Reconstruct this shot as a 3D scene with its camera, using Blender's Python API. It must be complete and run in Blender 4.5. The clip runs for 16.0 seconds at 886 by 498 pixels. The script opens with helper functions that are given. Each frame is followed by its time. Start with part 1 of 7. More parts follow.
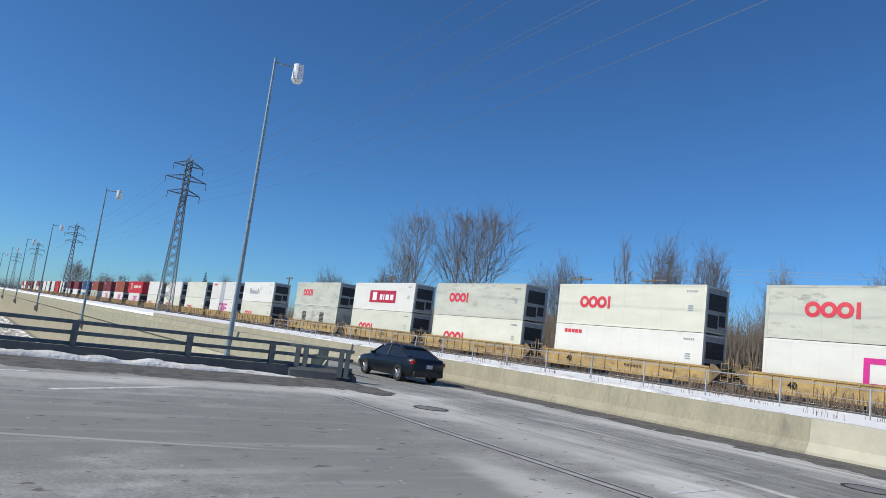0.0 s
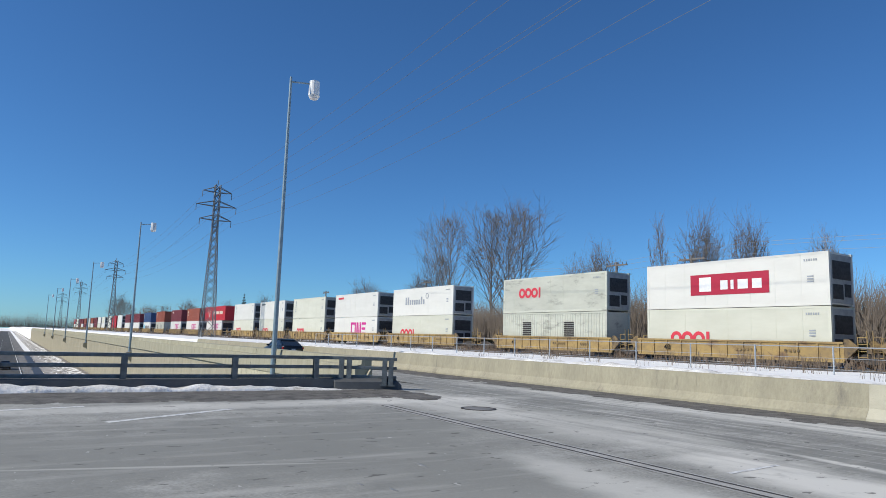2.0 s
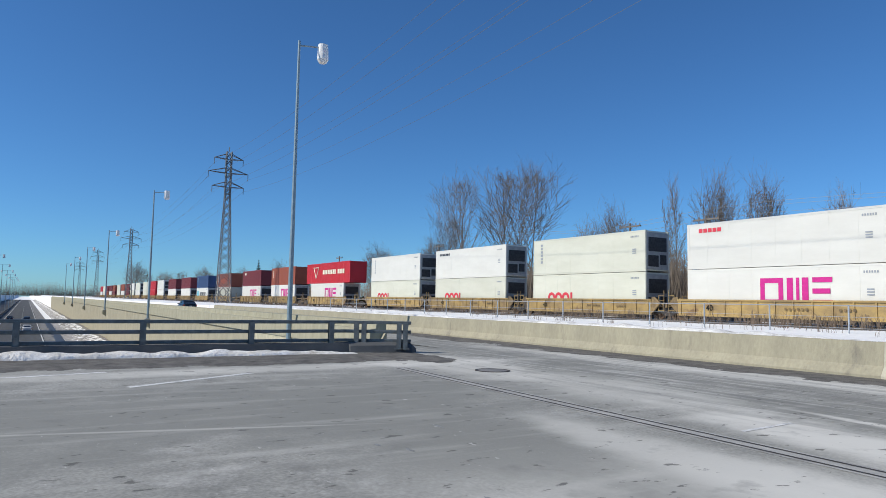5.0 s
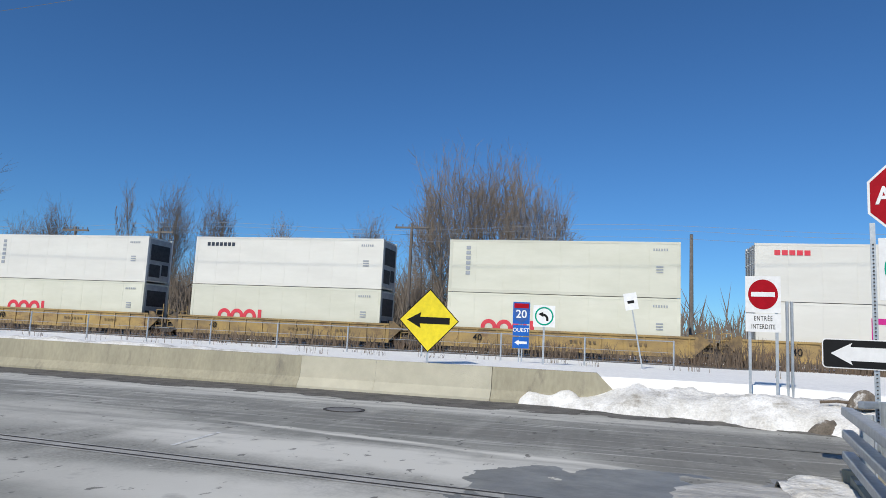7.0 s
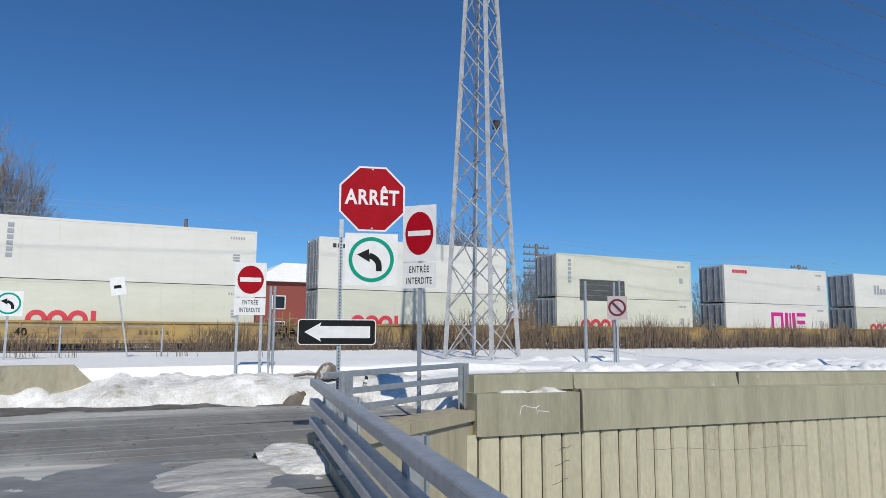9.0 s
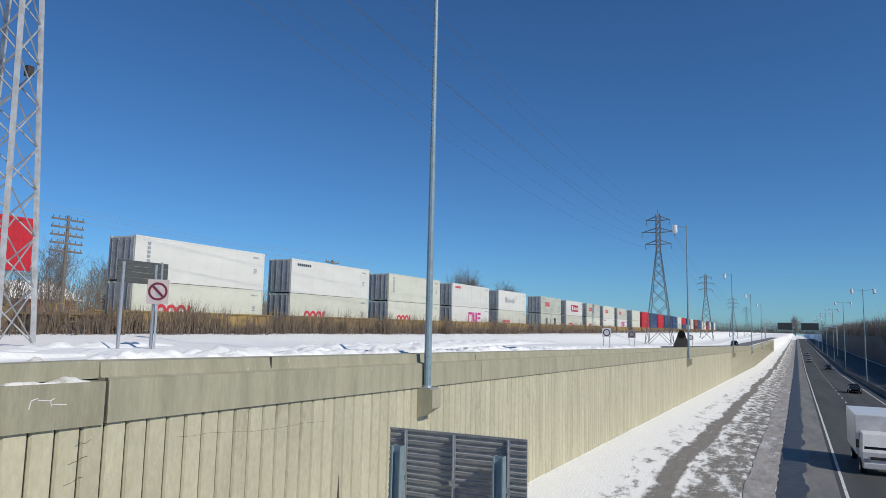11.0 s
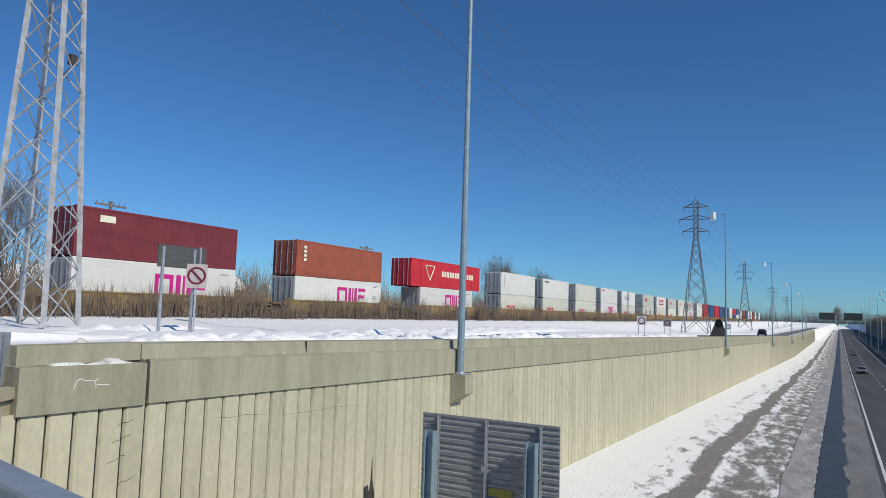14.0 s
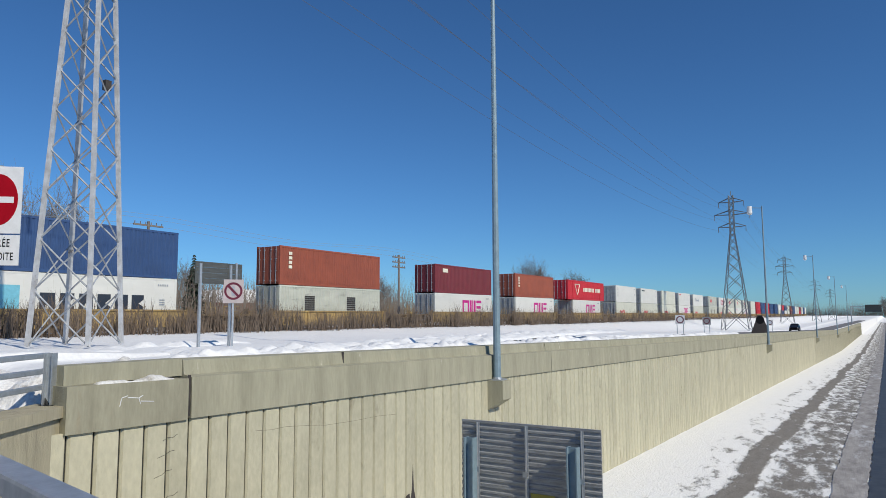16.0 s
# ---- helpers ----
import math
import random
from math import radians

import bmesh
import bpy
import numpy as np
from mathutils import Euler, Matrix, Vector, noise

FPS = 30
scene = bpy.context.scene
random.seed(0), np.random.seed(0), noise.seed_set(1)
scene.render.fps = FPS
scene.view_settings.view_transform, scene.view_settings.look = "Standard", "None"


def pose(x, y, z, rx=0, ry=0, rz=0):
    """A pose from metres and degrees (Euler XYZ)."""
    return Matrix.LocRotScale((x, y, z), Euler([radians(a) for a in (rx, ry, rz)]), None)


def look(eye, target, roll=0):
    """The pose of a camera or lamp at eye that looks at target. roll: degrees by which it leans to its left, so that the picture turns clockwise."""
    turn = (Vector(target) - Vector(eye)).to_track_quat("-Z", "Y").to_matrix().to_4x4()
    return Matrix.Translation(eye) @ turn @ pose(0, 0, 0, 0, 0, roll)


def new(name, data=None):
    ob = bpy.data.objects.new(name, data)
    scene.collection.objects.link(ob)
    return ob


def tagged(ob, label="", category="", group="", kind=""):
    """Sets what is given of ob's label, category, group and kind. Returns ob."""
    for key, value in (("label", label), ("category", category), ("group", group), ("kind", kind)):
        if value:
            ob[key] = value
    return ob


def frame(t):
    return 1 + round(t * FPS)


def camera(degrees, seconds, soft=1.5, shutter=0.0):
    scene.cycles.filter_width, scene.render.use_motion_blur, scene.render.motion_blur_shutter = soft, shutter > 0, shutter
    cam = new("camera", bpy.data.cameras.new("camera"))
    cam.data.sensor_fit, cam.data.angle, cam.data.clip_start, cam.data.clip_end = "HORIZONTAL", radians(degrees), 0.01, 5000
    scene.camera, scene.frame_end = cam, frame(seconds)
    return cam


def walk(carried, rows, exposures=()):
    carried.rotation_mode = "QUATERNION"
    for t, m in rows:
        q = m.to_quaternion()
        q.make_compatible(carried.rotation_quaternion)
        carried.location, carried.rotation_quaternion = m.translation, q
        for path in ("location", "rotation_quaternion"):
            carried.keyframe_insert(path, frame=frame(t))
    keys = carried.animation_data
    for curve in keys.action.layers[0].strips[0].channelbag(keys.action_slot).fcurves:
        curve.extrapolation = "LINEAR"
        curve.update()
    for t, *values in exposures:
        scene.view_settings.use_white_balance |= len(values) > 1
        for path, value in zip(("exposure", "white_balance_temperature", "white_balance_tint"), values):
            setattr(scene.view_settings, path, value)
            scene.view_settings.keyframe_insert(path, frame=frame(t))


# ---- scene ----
# camera: a person standing on the overpass, turning
cam = camera(66.3, 16.0, soft=0.85)
EYE = (0, 0, 1.6)
PATH = [
    (0, 97.75, -7.04, 53.95), (0.5, 97.01, -4.97, 55.44), (1, 98.38, -4.47, 60.32), (1.5, 98.01, -4.51, 60.06),
    (2, 97.58, -1.76, 57.36), (2.5, 96.48, -1.23, 60.56), (3, 95.62, -0.86, 60.64), (3.2, 95.32, -1.03, 60.82),
    (5.3, 94.02, -1.11, 57.15), (5.5, 93.83, -1.09, 55.21), (6, 94.75, -1.69, 43.06), (6.5, 96.87, -2.90, 26.48),
    (7, 97.22, -2.71, 14.10), (7.5, 97.94, -2.11, 6.44), (8, 96.19, 0.02, -3.84), (8.5, 97.36, -0.28, -14.79),
    (9, 97.05, -0.26, -26.86), (9.5, 96.12, -0.28, -43.24), (10, 95.65, -0.87, -60.36), (10.2, 95.44, -1.27, -63.10),
    (12.3, 96.96, -1.01, -64.13), (12.5, 97.23, -1.11, -63.67), (13, 97.20, -0.90, -62.55), (13.5, 96.25, -1.47, -60.61),
    (14, 95.16, -1.78, -61.25), (14.5, 94.76, -1.66, -60.71), (15, 94.65, -1.25, -60.36), (15.5, 95.42, 0.39, -59.19),
    (16, 95.68, 0.26, -58.35)]
walk(cam, [(t, pose(*EYE, p, r, y)) for t, p, r, y in PATH], exposures=[(0, -0.12), (3, -0.11), (5.5, -0.11), (7, -0.30), (9, -0.40), (12.5, -0.38), (16, -0.38)])

# ---- light: clear winter noon, sun behind the viewer ----
SUN = Vector((-0.20, -0.80, 0.66)).normalized()
world = bpy.data.worlds.new("sky")
scene.world = world
world.use_nodes = True
wn = world.node_tree
sky = wn.nodes.new("ShaderNodeTexSky")
sky.sky_type = "NISHITA"
sky.sun_disc = False
sky.sun_elevation = math.asin(SUN.z)
sky.sun_rotation = math.atan2(SUN.x, SUN.y)
sky.altitude = 1500
sky.air_density, sky.dust_density, sky.ozone_density = 1.0, 0.6, 3.0
wn.nodes["Background"].inputs["Strength"].default_value = 0.113
tint = wn.nodes.new("ShaderNodeMix")
tint.data_type, tint.blend_type = "RGBA", "MULTIPLY"
tint.inputs["Factor"].default_value = 1
tint.inputs["B"].default_value = (0.44, 0.80, 1.12, 1)
wn.links.new(sky.outputs[0], tint.inputs["A"])
wn.links.new(tint.outputs["Result"], wn.nodes["Background"].inputs[0])
sun = new("sun", bpy.data.lights.new("sun", "SUN"))
sun.data.energy, sun.data.angle, sun.data.color = 4.35, radians(0.55), (1.0, 0.935, 0.80)
sun.matrix_world = look((0, 0, 60), Vector((0, 0, 60)) - SUN)

# ---- materials ----
MATS = {}


def mat(name, color, rough=0.6, metal=0.0, color2=None, scale=4.0, bump=0.0, bscale=60.0, stretch=(1, 1, 1), spots=None, rand=0.0, lo=0.35, hi=0.65, grain=0.0, gscale=60.0):
    """Two-scale noise between two colours, fine relief, and stains of a third colour."""
    if name in MATS:
        return MATS[name]
    m = bpy.data.materials.new(name)
    m.use_nodes = True
    n, l = m.node_tree.nodes, m.node_tree.links
    b = n["Principled BSDF"]
    b.inputs["Roughness"].default_value, b.inputs["Metallic"].default_value = rough, metal
    co = n.new("ShaderNodeTexCoord")
    mp = n.new("ShaderNodeMapping")
    mp.inputs["Scale"].default_value = stretch
    l.new(co.outputs["Object"], mp.inputs["Vector"])
    vec = mp.outputs[0]
    if rand:
        shift = n.new("ShaderNodeVectorMath")
        shift.operation = "MULTIPLY_ADD"
        own = n.new("ShaderNodeObjectInfo")
        l.new(own.outputs["Random"], shift.inputs[0])
        shift.inputs[1].default_value = (37.0, 53.0, 71.0)
        l.new(mp.outputs[0], shift.inputs[2])
        vec = shift.outputs[0]
    c2 = color2 or tuple(c * 0.82 for c in color)
    tex = n.new("ShaderNodeTexNoise")
    tex.inputs["Scale"].default_value, tex.inputs["Detail"].default_value, tex.inputs["Roughness"].default_value = scale, 8, 0.65
    l.new(vec, tex.inputs["Vector"])
    rp = n.new("ShaderNodeValToRGB")
    rp.color_ramp.elements[0].position, rp.color_ramp.elements[1].position = lo, hi
    rp.color_ramp.elements[0].color, rp.color_ramp.elements[1].color = (*c2, 1), (*color, 1)
    l.new(tex.outputs["Fac"], rp.inputs["Fac"])
    out = rp.outputs["Color"]
    if spots:
        sc, sscale, s0, s1 = spots
        t2 = n.new("ShaderNodeTexNoise")
        t2.inputs["Scale"].default_value, t2.inputs["Detail"].default_value = sscale, 10
        t2.inputs["Roughness"].default_value = 0.7
        l.new(vec, t2.inputs["Vector"])
        r2 = n.new("ShaderNodeValToRGB")
        r2.color_ramp.elements[0].position, r2.color_ramp.elements[1].position = s0, s1
        l.new(t2.outputs["Fac"], r2.inputs["Fac"])
        mx = n.new("ShaderNodeMix")
        mx.data_type = "RGBA"
        l.new(r2.outputs["Color"], mx.inputs["Factor"])
        l.new(out, mx.inputs["A"])
        mx.inputs["B"].default_value = (*sc, 1)
        out = mx.outputs["Result"]
    if grain:
        t3 = n.new("ShaderNodeTexNoise")
        t3.inputs["Scale"].default_value, t3.inputs["Detail"].default_value = gscale, 4
        l.new(vec, t3.inputs["Vector"])
        m3 = n.new("ShaderNodeMapRange")
        m3.inputs["From Min"].default_value, m3.inputs["From Max"].default_value = 0.3, 0.7
        m3.inputs["To Min"].default_value, m3.inputs["To Max"].default_value = 1 - grain, 1 + grain
        l.new(t3.outputs["Fac"], m3.inputs["Value"])
        x3 = n.new("ShaderNodeMix")
        x3.data_type, x3.blend_type = "RGBA", "MULTIPLY"
        x3.inputs["Factor"].default_value = 1
        l.new(out, x3.inputs["A"])
        l.new(m3.outputs[0], x3.inputs["B"])
        out = x3.outputs["Result"]
    if rand:
        oi = n.new("ShaderNodeObjectInfo")
        mr = n.new("ShaderNodeMapRange")
        mr.inputs["To Min"].default_value, mr.inputs["To Max"].default_value = 1 - rand, 1 + rand * 0.5
        l.new(oi.outputs["Random"], mr.inputs["Value"])
        mu = n.new("ShaderNodeMix")
        mu.data_type, mu.blend_type = "RGBA", "MULTIPLY"
        mu.inputs["Factor"].default_value = 1
        l.new(out, mu.inputs["A"])
        l.new(mr.outputs[0], mu.inputs["B"])
        out = mu.outputs["Result"]
    l.new(out, b.inputs["Base Color"])
    if bump:
        bt = n.new("ShaderNodeTexNoise")
        bt.inputs["Scale"].default_value, bt.inputs["Detail"].default_value = bscale, 6
        l.new(vec, bt.inputs["Vector"])
        bp = n.new("ShaderNodeBump")
        bp.inputs["Strength"].default_value, bp.inputs["Distance"].default_value = min(1.0, bump), 0.05 if bscale > 4 else 0.16
        l.new(bt.outputs["Fac"], bp.inputs["Height"])
        l.new(bp.outputs[0], b.inputs["Normal"])
    MATS[name] = m
    return m


SNOW = mat("snow", (0.955, 0.95, 0.93), 0.65, color2=(0.90, 0.897, 0.885), scale=0.6, bump=0.3, bscale=2.0, spots=((0.45, 0.43, 0.41), 0.35, 0.67, 0.80), grain=0.06, gscale=9)
def verge_material():
    """Snow over dirty slush and a muddy wheel track; the surface runs along u, across the verge in v (metres)."""
    m = bpy.data.materials.new("trodden_verge_snow")
    m.use_nodes = True
    n, l = m.node_tree.nodes, m.node_tree.links
    b = n["Principled BSDF"]
    b.inputs["Roughness"].default_value = 0.8
    uv = n.new("ShaderNodeUVMap")
    uv.uv_map = "along"

    def wave(sx, sy, scale, detail, rough=0.6):
        mp = n.new("ShaderNodeMapping")
        mp.inputs["Scale"].default_value = (sx, sy, 1)
        l.new(uv.outputs[0], mp.inputs["Vector"])
        t = n.new("ShaderNodeTexNoise")
        t.inputs["Scale"].default_value, t.inputs["Detail"].default_value, t.inputs["Roughness"].default_value = scale, detail, rough
        l.new(mp.outputs[0], t.inputs["Vector"])
        return t.outputs["Fac"]

    def calc(op, a, b_, c=None):
        k = n.new("ShaderNodeMath")
        k.operation = op
        for i, v in enumerate((a, b_, c)):
            if v is None:
                continue
            if isinstance(v, (int, float)):
                k.inputs[i].default_value = v
            else:
                l.new(v, k.inputs[i])
        return k.outputs[0]

    sep = n.new("ShaderNodeSeparateXYZ")
    l.new(uv.outputs[0], sep.inputs[0])
    across = calc("MULTIPLY_ADD", wave(0.05, 0.02, 1.0, 3), 2.2, calc("ADD", sep.outputs["Y"], -1.1))
    rp = n.new("ShaderNodeValToRGB")
    for k, (p, v) in enumerate(((0.0, 0.62), (0.38, 0.60), (0.470, 0.50), (0.495, 0.80), (0.550, 0.80), (0.585, 0.42), (0.72, 0.40), (0.86, 0.05))):
        e = rp.color_ramp.elements[k] if k < 2 else rp.color_ramp.elements.new(p)
        e.position, e.color = p, (v, v, v, 1)
    l.new(calc("DIVIDE", across, 12.0), rp.inputs["Fac"])
    dirt = calc("MULTIPLY_ADD", rp.outputs["Color"], 0.62, calc("ADD", wave(0.38, 0.9, 1.1, 12, 0.72), -0.31))
    mr = n.new("ShaderNodeMapRange")
    mr.interpolation_type = "SMOOTHSTEP"
    mr.inputs["From Min"].default_value, mr.inputs["From Max"].default_value = 0.47, 0.61
    l.new(dirt, mr.inputs["Value"])

    def two(a, b_, fac):
        mx = n.new("ShaderNodeMix")
        mx.data_type = "RGBA"
        l.new(fac, mx.inputs["Factor"])
        for key, v in (("A", a), ("B", b_)):
            if isinstance(v, tuple):
                mx.inputs[key].default_value = (*v, 1)
            else:
                l.new(v, mx.inputs[key])
        return mx.outputs["Result"]

    white = two((0.955, 0.95, 0.93), (0.86, 0.855, 0.845), wave(0.6, 1.5, 1.6, 8))
    brown = two((0.34, 0.315, 0.285), (0.11, 0.098, 0.085), wave(0.5, 1.6, 1.4, 10, 0.7))
    l.new(two(white, brown, mr.outputs[0]), b.inputs["Base Color"])
    bp = n.new("ShaderNodeBump")
    bp.inputs["Strength"].default_value, bp.inputs["Distance"].default_value = 0.8, 0.10
    l.new(calc("MULTIPLY_ADD", mr.outputs[0], -0.8, wave(1.0, 1.6, 5.0, 8)), bp.inputs["Height"])
    l.new(bp.outputs[0], b.inputs["Normal"])
    return m


VERGE = verge_material()
SNOWBANK = mat("ploughed_snow", (0.92, 0.915, 0.90), 0.75, color2=(0.60, 0.58, 0.54), scale=1.8, bump=1.0, bscale=9, spots=((0.30, 0.265, 0.21), 1.5, 0.56, 0.70), grain=0.12, gscale=25)
ASPHALT = mat("salted_asphalt", (0.355, 0.350, 0.318), 0.85, color2=(0.235, 0.234, 0.214), scale=0.45, bump=0.10, bscale=150, spots=((0.50, 0.49, 0.46), 0.55, 0.53, 0.68), lo=0.36, hi=0.64, grain=0.20, gscale=26)


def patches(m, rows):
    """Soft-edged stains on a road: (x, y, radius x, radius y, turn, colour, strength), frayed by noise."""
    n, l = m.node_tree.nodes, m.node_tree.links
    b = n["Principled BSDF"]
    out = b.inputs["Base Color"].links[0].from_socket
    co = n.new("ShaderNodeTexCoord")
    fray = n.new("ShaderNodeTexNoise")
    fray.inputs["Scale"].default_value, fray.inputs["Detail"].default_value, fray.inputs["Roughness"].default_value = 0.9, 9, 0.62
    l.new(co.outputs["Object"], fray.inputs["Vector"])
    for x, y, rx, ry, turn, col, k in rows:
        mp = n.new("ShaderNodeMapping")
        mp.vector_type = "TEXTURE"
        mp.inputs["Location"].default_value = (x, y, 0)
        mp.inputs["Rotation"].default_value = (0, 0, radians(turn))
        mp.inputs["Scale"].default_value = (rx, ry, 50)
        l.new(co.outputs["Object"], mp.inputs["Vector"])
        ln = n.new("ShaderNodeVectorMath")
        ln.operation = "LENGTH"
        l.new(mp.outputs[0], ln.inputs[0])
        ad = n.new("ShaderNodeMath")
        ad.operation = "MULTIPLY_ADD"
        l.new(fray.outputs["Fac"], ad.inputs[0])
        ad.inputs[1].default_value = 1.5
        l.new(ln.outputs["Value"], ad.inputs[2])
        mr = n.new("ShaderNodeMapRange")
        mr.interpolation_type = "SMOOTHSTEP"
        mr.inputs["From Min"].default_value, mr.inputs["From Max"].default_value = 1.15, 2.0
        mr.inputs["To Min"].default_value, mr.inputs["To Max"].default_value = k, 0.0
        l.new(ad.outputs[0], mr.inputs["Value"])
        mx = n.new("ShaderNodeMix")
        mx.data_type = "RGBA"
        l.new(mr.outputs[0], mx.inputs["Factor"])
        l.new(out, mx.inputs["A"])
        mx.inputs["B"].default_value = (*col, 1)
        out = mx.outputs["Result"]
    # tyre-worn streaks, fine crumbs and salt dust over the stains
    sep = n.new("ShaderNodeSeparateXYZ")
    l.new(co.outputs["Object"], sep.inputs[0])
    ramp = n.new("ShaderNodeMapRange")
    ramp.interpolation_type = "SMOOTHSTEP"
    ramp.inputs["From Min"].default_value, ramp.inputs["From Max"].default_value = 8.0, 10.0
    l.new(sep.outputs["Y"], ramp.inputs["Value"])
    for stretch, sc, lo, hi, col, k, lane in (((0.9, 0.10, 1), 2.2, 0.52, 0.70, (0.60, 0.585, 0.54), 0.28, False), ((0.10, 1.1, 1), 2.6, 0.48, 0.66, (0.15, 0.15, 0.14), 0.55, True), ((0.07, 1.6, 1), 3.4, 0.54, 0.68, (0.66, 0.65, 0.61), 0.60, True),
                                              ((1, 0.5, 1), 5.0, 0.625, 0.66, (0.08, 0.078, 0.07), 0.75, False), ((0.4, 1, 1), 9.0, 0.67, 0.71, (0.70, 0.69, 0.66), 0.5, False), ((1, 1, 1), 1.4, 0.60, 0.70, (0.16, 0.158, 0.148), 0.35, False)):
        mp = n.new("ShaderNodeMapping")
        mp.inputs["Scale"].default_value = stretch
        mp.inputs["Rotation"].default_value = (0, 0, radians(-8))
        l.new(co.outputs["Object"], mp.inputs["Vector"])
        tx = n.new("ShaderNodeTexNoise")
        tx.inputs["Scale"].default_value, tx.inputs["Detail"].default_value, tx.inputs["Roughness"].default_value = sc, 8, 0.6
        l.new(mp.outputs[0], tx.inputs["Vector"])
        mr = n.new("ShaderNodeMapRange")
        mr.inputs["From Min"].default_value, mr.inputs["From Max"].default_value, mr.inputs["To Max"].default_value = lo, hi, k
        l.new(tx.outputs["Fac"], mr.inputs["Value"])
        fac = mr.outputs[0]
        if lane:
            both = n.new("ShaderNodeMath")
            both.operation = "MULTIPLY"
            l.new(fac, both.inputs[0])
            l.new(ramp.outputs[0], both.inputs[1])
            fac = both.outputs[0]
        mx = n.new("ShaderNodeMix")
        mx.data_type = "RGBA"
        l.new(fac, mx.inputs["Factor"])
        l.new(out, mx.inputs["A"])
        mx.inputs["B"].default_value = (*col, 1)
        out = mx.outputs["Result"]
    l.new(out, b.inputs["Base Color"])


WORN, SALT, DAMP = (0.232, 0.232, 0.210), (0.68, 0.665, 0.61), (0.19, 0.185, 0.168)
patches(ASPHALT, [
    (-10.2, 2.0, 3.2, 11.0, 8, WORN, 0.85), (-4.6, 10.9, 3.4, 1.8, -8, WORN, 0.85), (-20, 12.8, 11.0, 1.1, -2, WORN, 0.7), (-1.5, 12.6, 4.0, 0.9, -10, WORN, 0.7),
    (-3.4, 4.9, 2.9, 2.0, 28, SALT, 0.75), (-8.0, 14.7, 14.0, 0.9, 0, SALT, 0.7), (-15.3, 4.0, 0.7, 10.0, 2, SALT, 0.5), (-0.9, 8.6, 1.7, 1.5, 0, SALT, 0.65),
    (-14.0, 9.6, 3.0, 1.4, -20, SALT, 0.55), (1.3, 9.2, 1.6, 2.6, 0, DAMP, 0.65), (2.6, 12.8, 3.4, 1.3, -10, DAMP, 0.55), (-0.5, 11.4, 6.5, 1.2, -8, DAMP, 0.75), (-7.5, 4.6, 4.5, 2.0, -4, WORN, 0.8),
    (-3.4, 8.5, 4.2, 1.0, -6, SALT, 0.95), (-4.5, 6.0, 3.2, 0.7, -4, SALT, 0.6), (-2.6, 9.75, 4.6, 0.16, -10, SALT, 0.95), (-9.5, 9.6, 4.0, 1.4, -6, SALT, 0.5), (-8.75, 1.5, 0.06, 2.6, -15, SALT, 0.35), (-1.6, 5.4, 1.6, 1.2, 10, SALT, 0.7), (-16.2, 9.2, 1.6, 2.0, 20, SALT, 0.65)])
HIGHWAY = mat("highway_asphalt", (0.085, 0.086, 0.084), 0.8, color2=(0.05, 0.052, 0.051), scale=0.5, bump=0.15, bscale=90, stretch=(0.05, 1, 1))
SHOULDER = mat("shoulder_asphalt", (0.24, 0.235, 0.23), 0.85, color2=(0.15, 0.15, 0.15), scale=0.8, bump=0.2, bscale=60, stretch=(0.2, 1, 1))
SLUSH = mat("grey_slush", (0.42, 0.40, 0.385), 0.8, color2=(0.23, 0.215, 0.205), scale=1.3, bump=0.8, bscale=7, spots=((0.62, 0.63, 0.65), 0.8, 0.55, 0.66), stretch=(0.35, 1, 1))
ICE = mat("wet_ice", (0.075, 0.075, 0.075), 0.5, color2=(0.04, 0.04, 0.042), scale=1.2, bump=0.1, bscale=6)
WET = mat("wet_dark_asphalt", (0.25, 0.252, 0.243), 0.42, color2=(0.15, 0.152, 0.147), scale=1.5, bump=0.12, bscale=9)
ICECRUST = mat("dirty_ice_crust", (0.62, 0.60, 0.56), 0.6, color2=(0.34, 0.33, 0.31), scale=2.2, bump=0.6, bscale=12, spots=((0.20, 0.19, 0.17), 2.4, 0.60, 0.70), stretch=(0.5, 1.4, 1), grain=0.15, gscale=30)
GRIT = mat("road_grit", (0.20, 0.188, 0.168), 0.9, color2=(0.085, 0.08, 0.074), scale=2.2, bump=0.9, bscale=25)
PAINTLINE = mat("road_paint", (0.74, 0.74, 0.72), 0.7, color2=(0.48, 0.48, 0.47), scale=5, lo=0.4, hi=0.55)
CONCRETE = mat("beige_concrete", (0.405, 0.372, 0.27), 0.85, color2=(0.33, 0.305, 0.225), scale=1.1, bump=0.35, bscale=35, spots=((0.19, 0.175, 0.145), 1.6, 0.58, 0.74), stretch=(1, 1, 0.35), grain=0.08, gscale=14)
PANEL = mat("ribbed_concrete", (0.55, 0.518, 0.378), 0.85, color2=(0.46, 0.435, 0.315), scale=0.8, bump=0.22, bscale=30, stretch=(1, 1, 0.45), rand=0.10, spots=((0.27, 0.235, 0.165), 1.1, 0.58, 0.74), grain=0.08, gscale=12)
COPING = mat("coping_concrete", (0.42, 0.398, 0.292), 0.9, color2=(0.315, 0.30, 0.218), scale=1.1, bump=0.25, bscale=40, stretch=(1.6, 1.6, 0.22), spots=((0.60, 0.565, 0.46), 3.2, 0.63, 0.70), grain=0.07, gscale=14)
OLDCOPING = mat("rust_streaked_coping", (0.385, 0.365, 0.268), 0.9, color2=(0.27, 0.255, 0.185), scale=1.2, bump=0.25, bscale=40, stretch=(1.8, 1.8, 0.35), spots=((0.30, 0.225, 0.14), 1.5, 0.60, 0.74), grain=0.07, gscale=14)
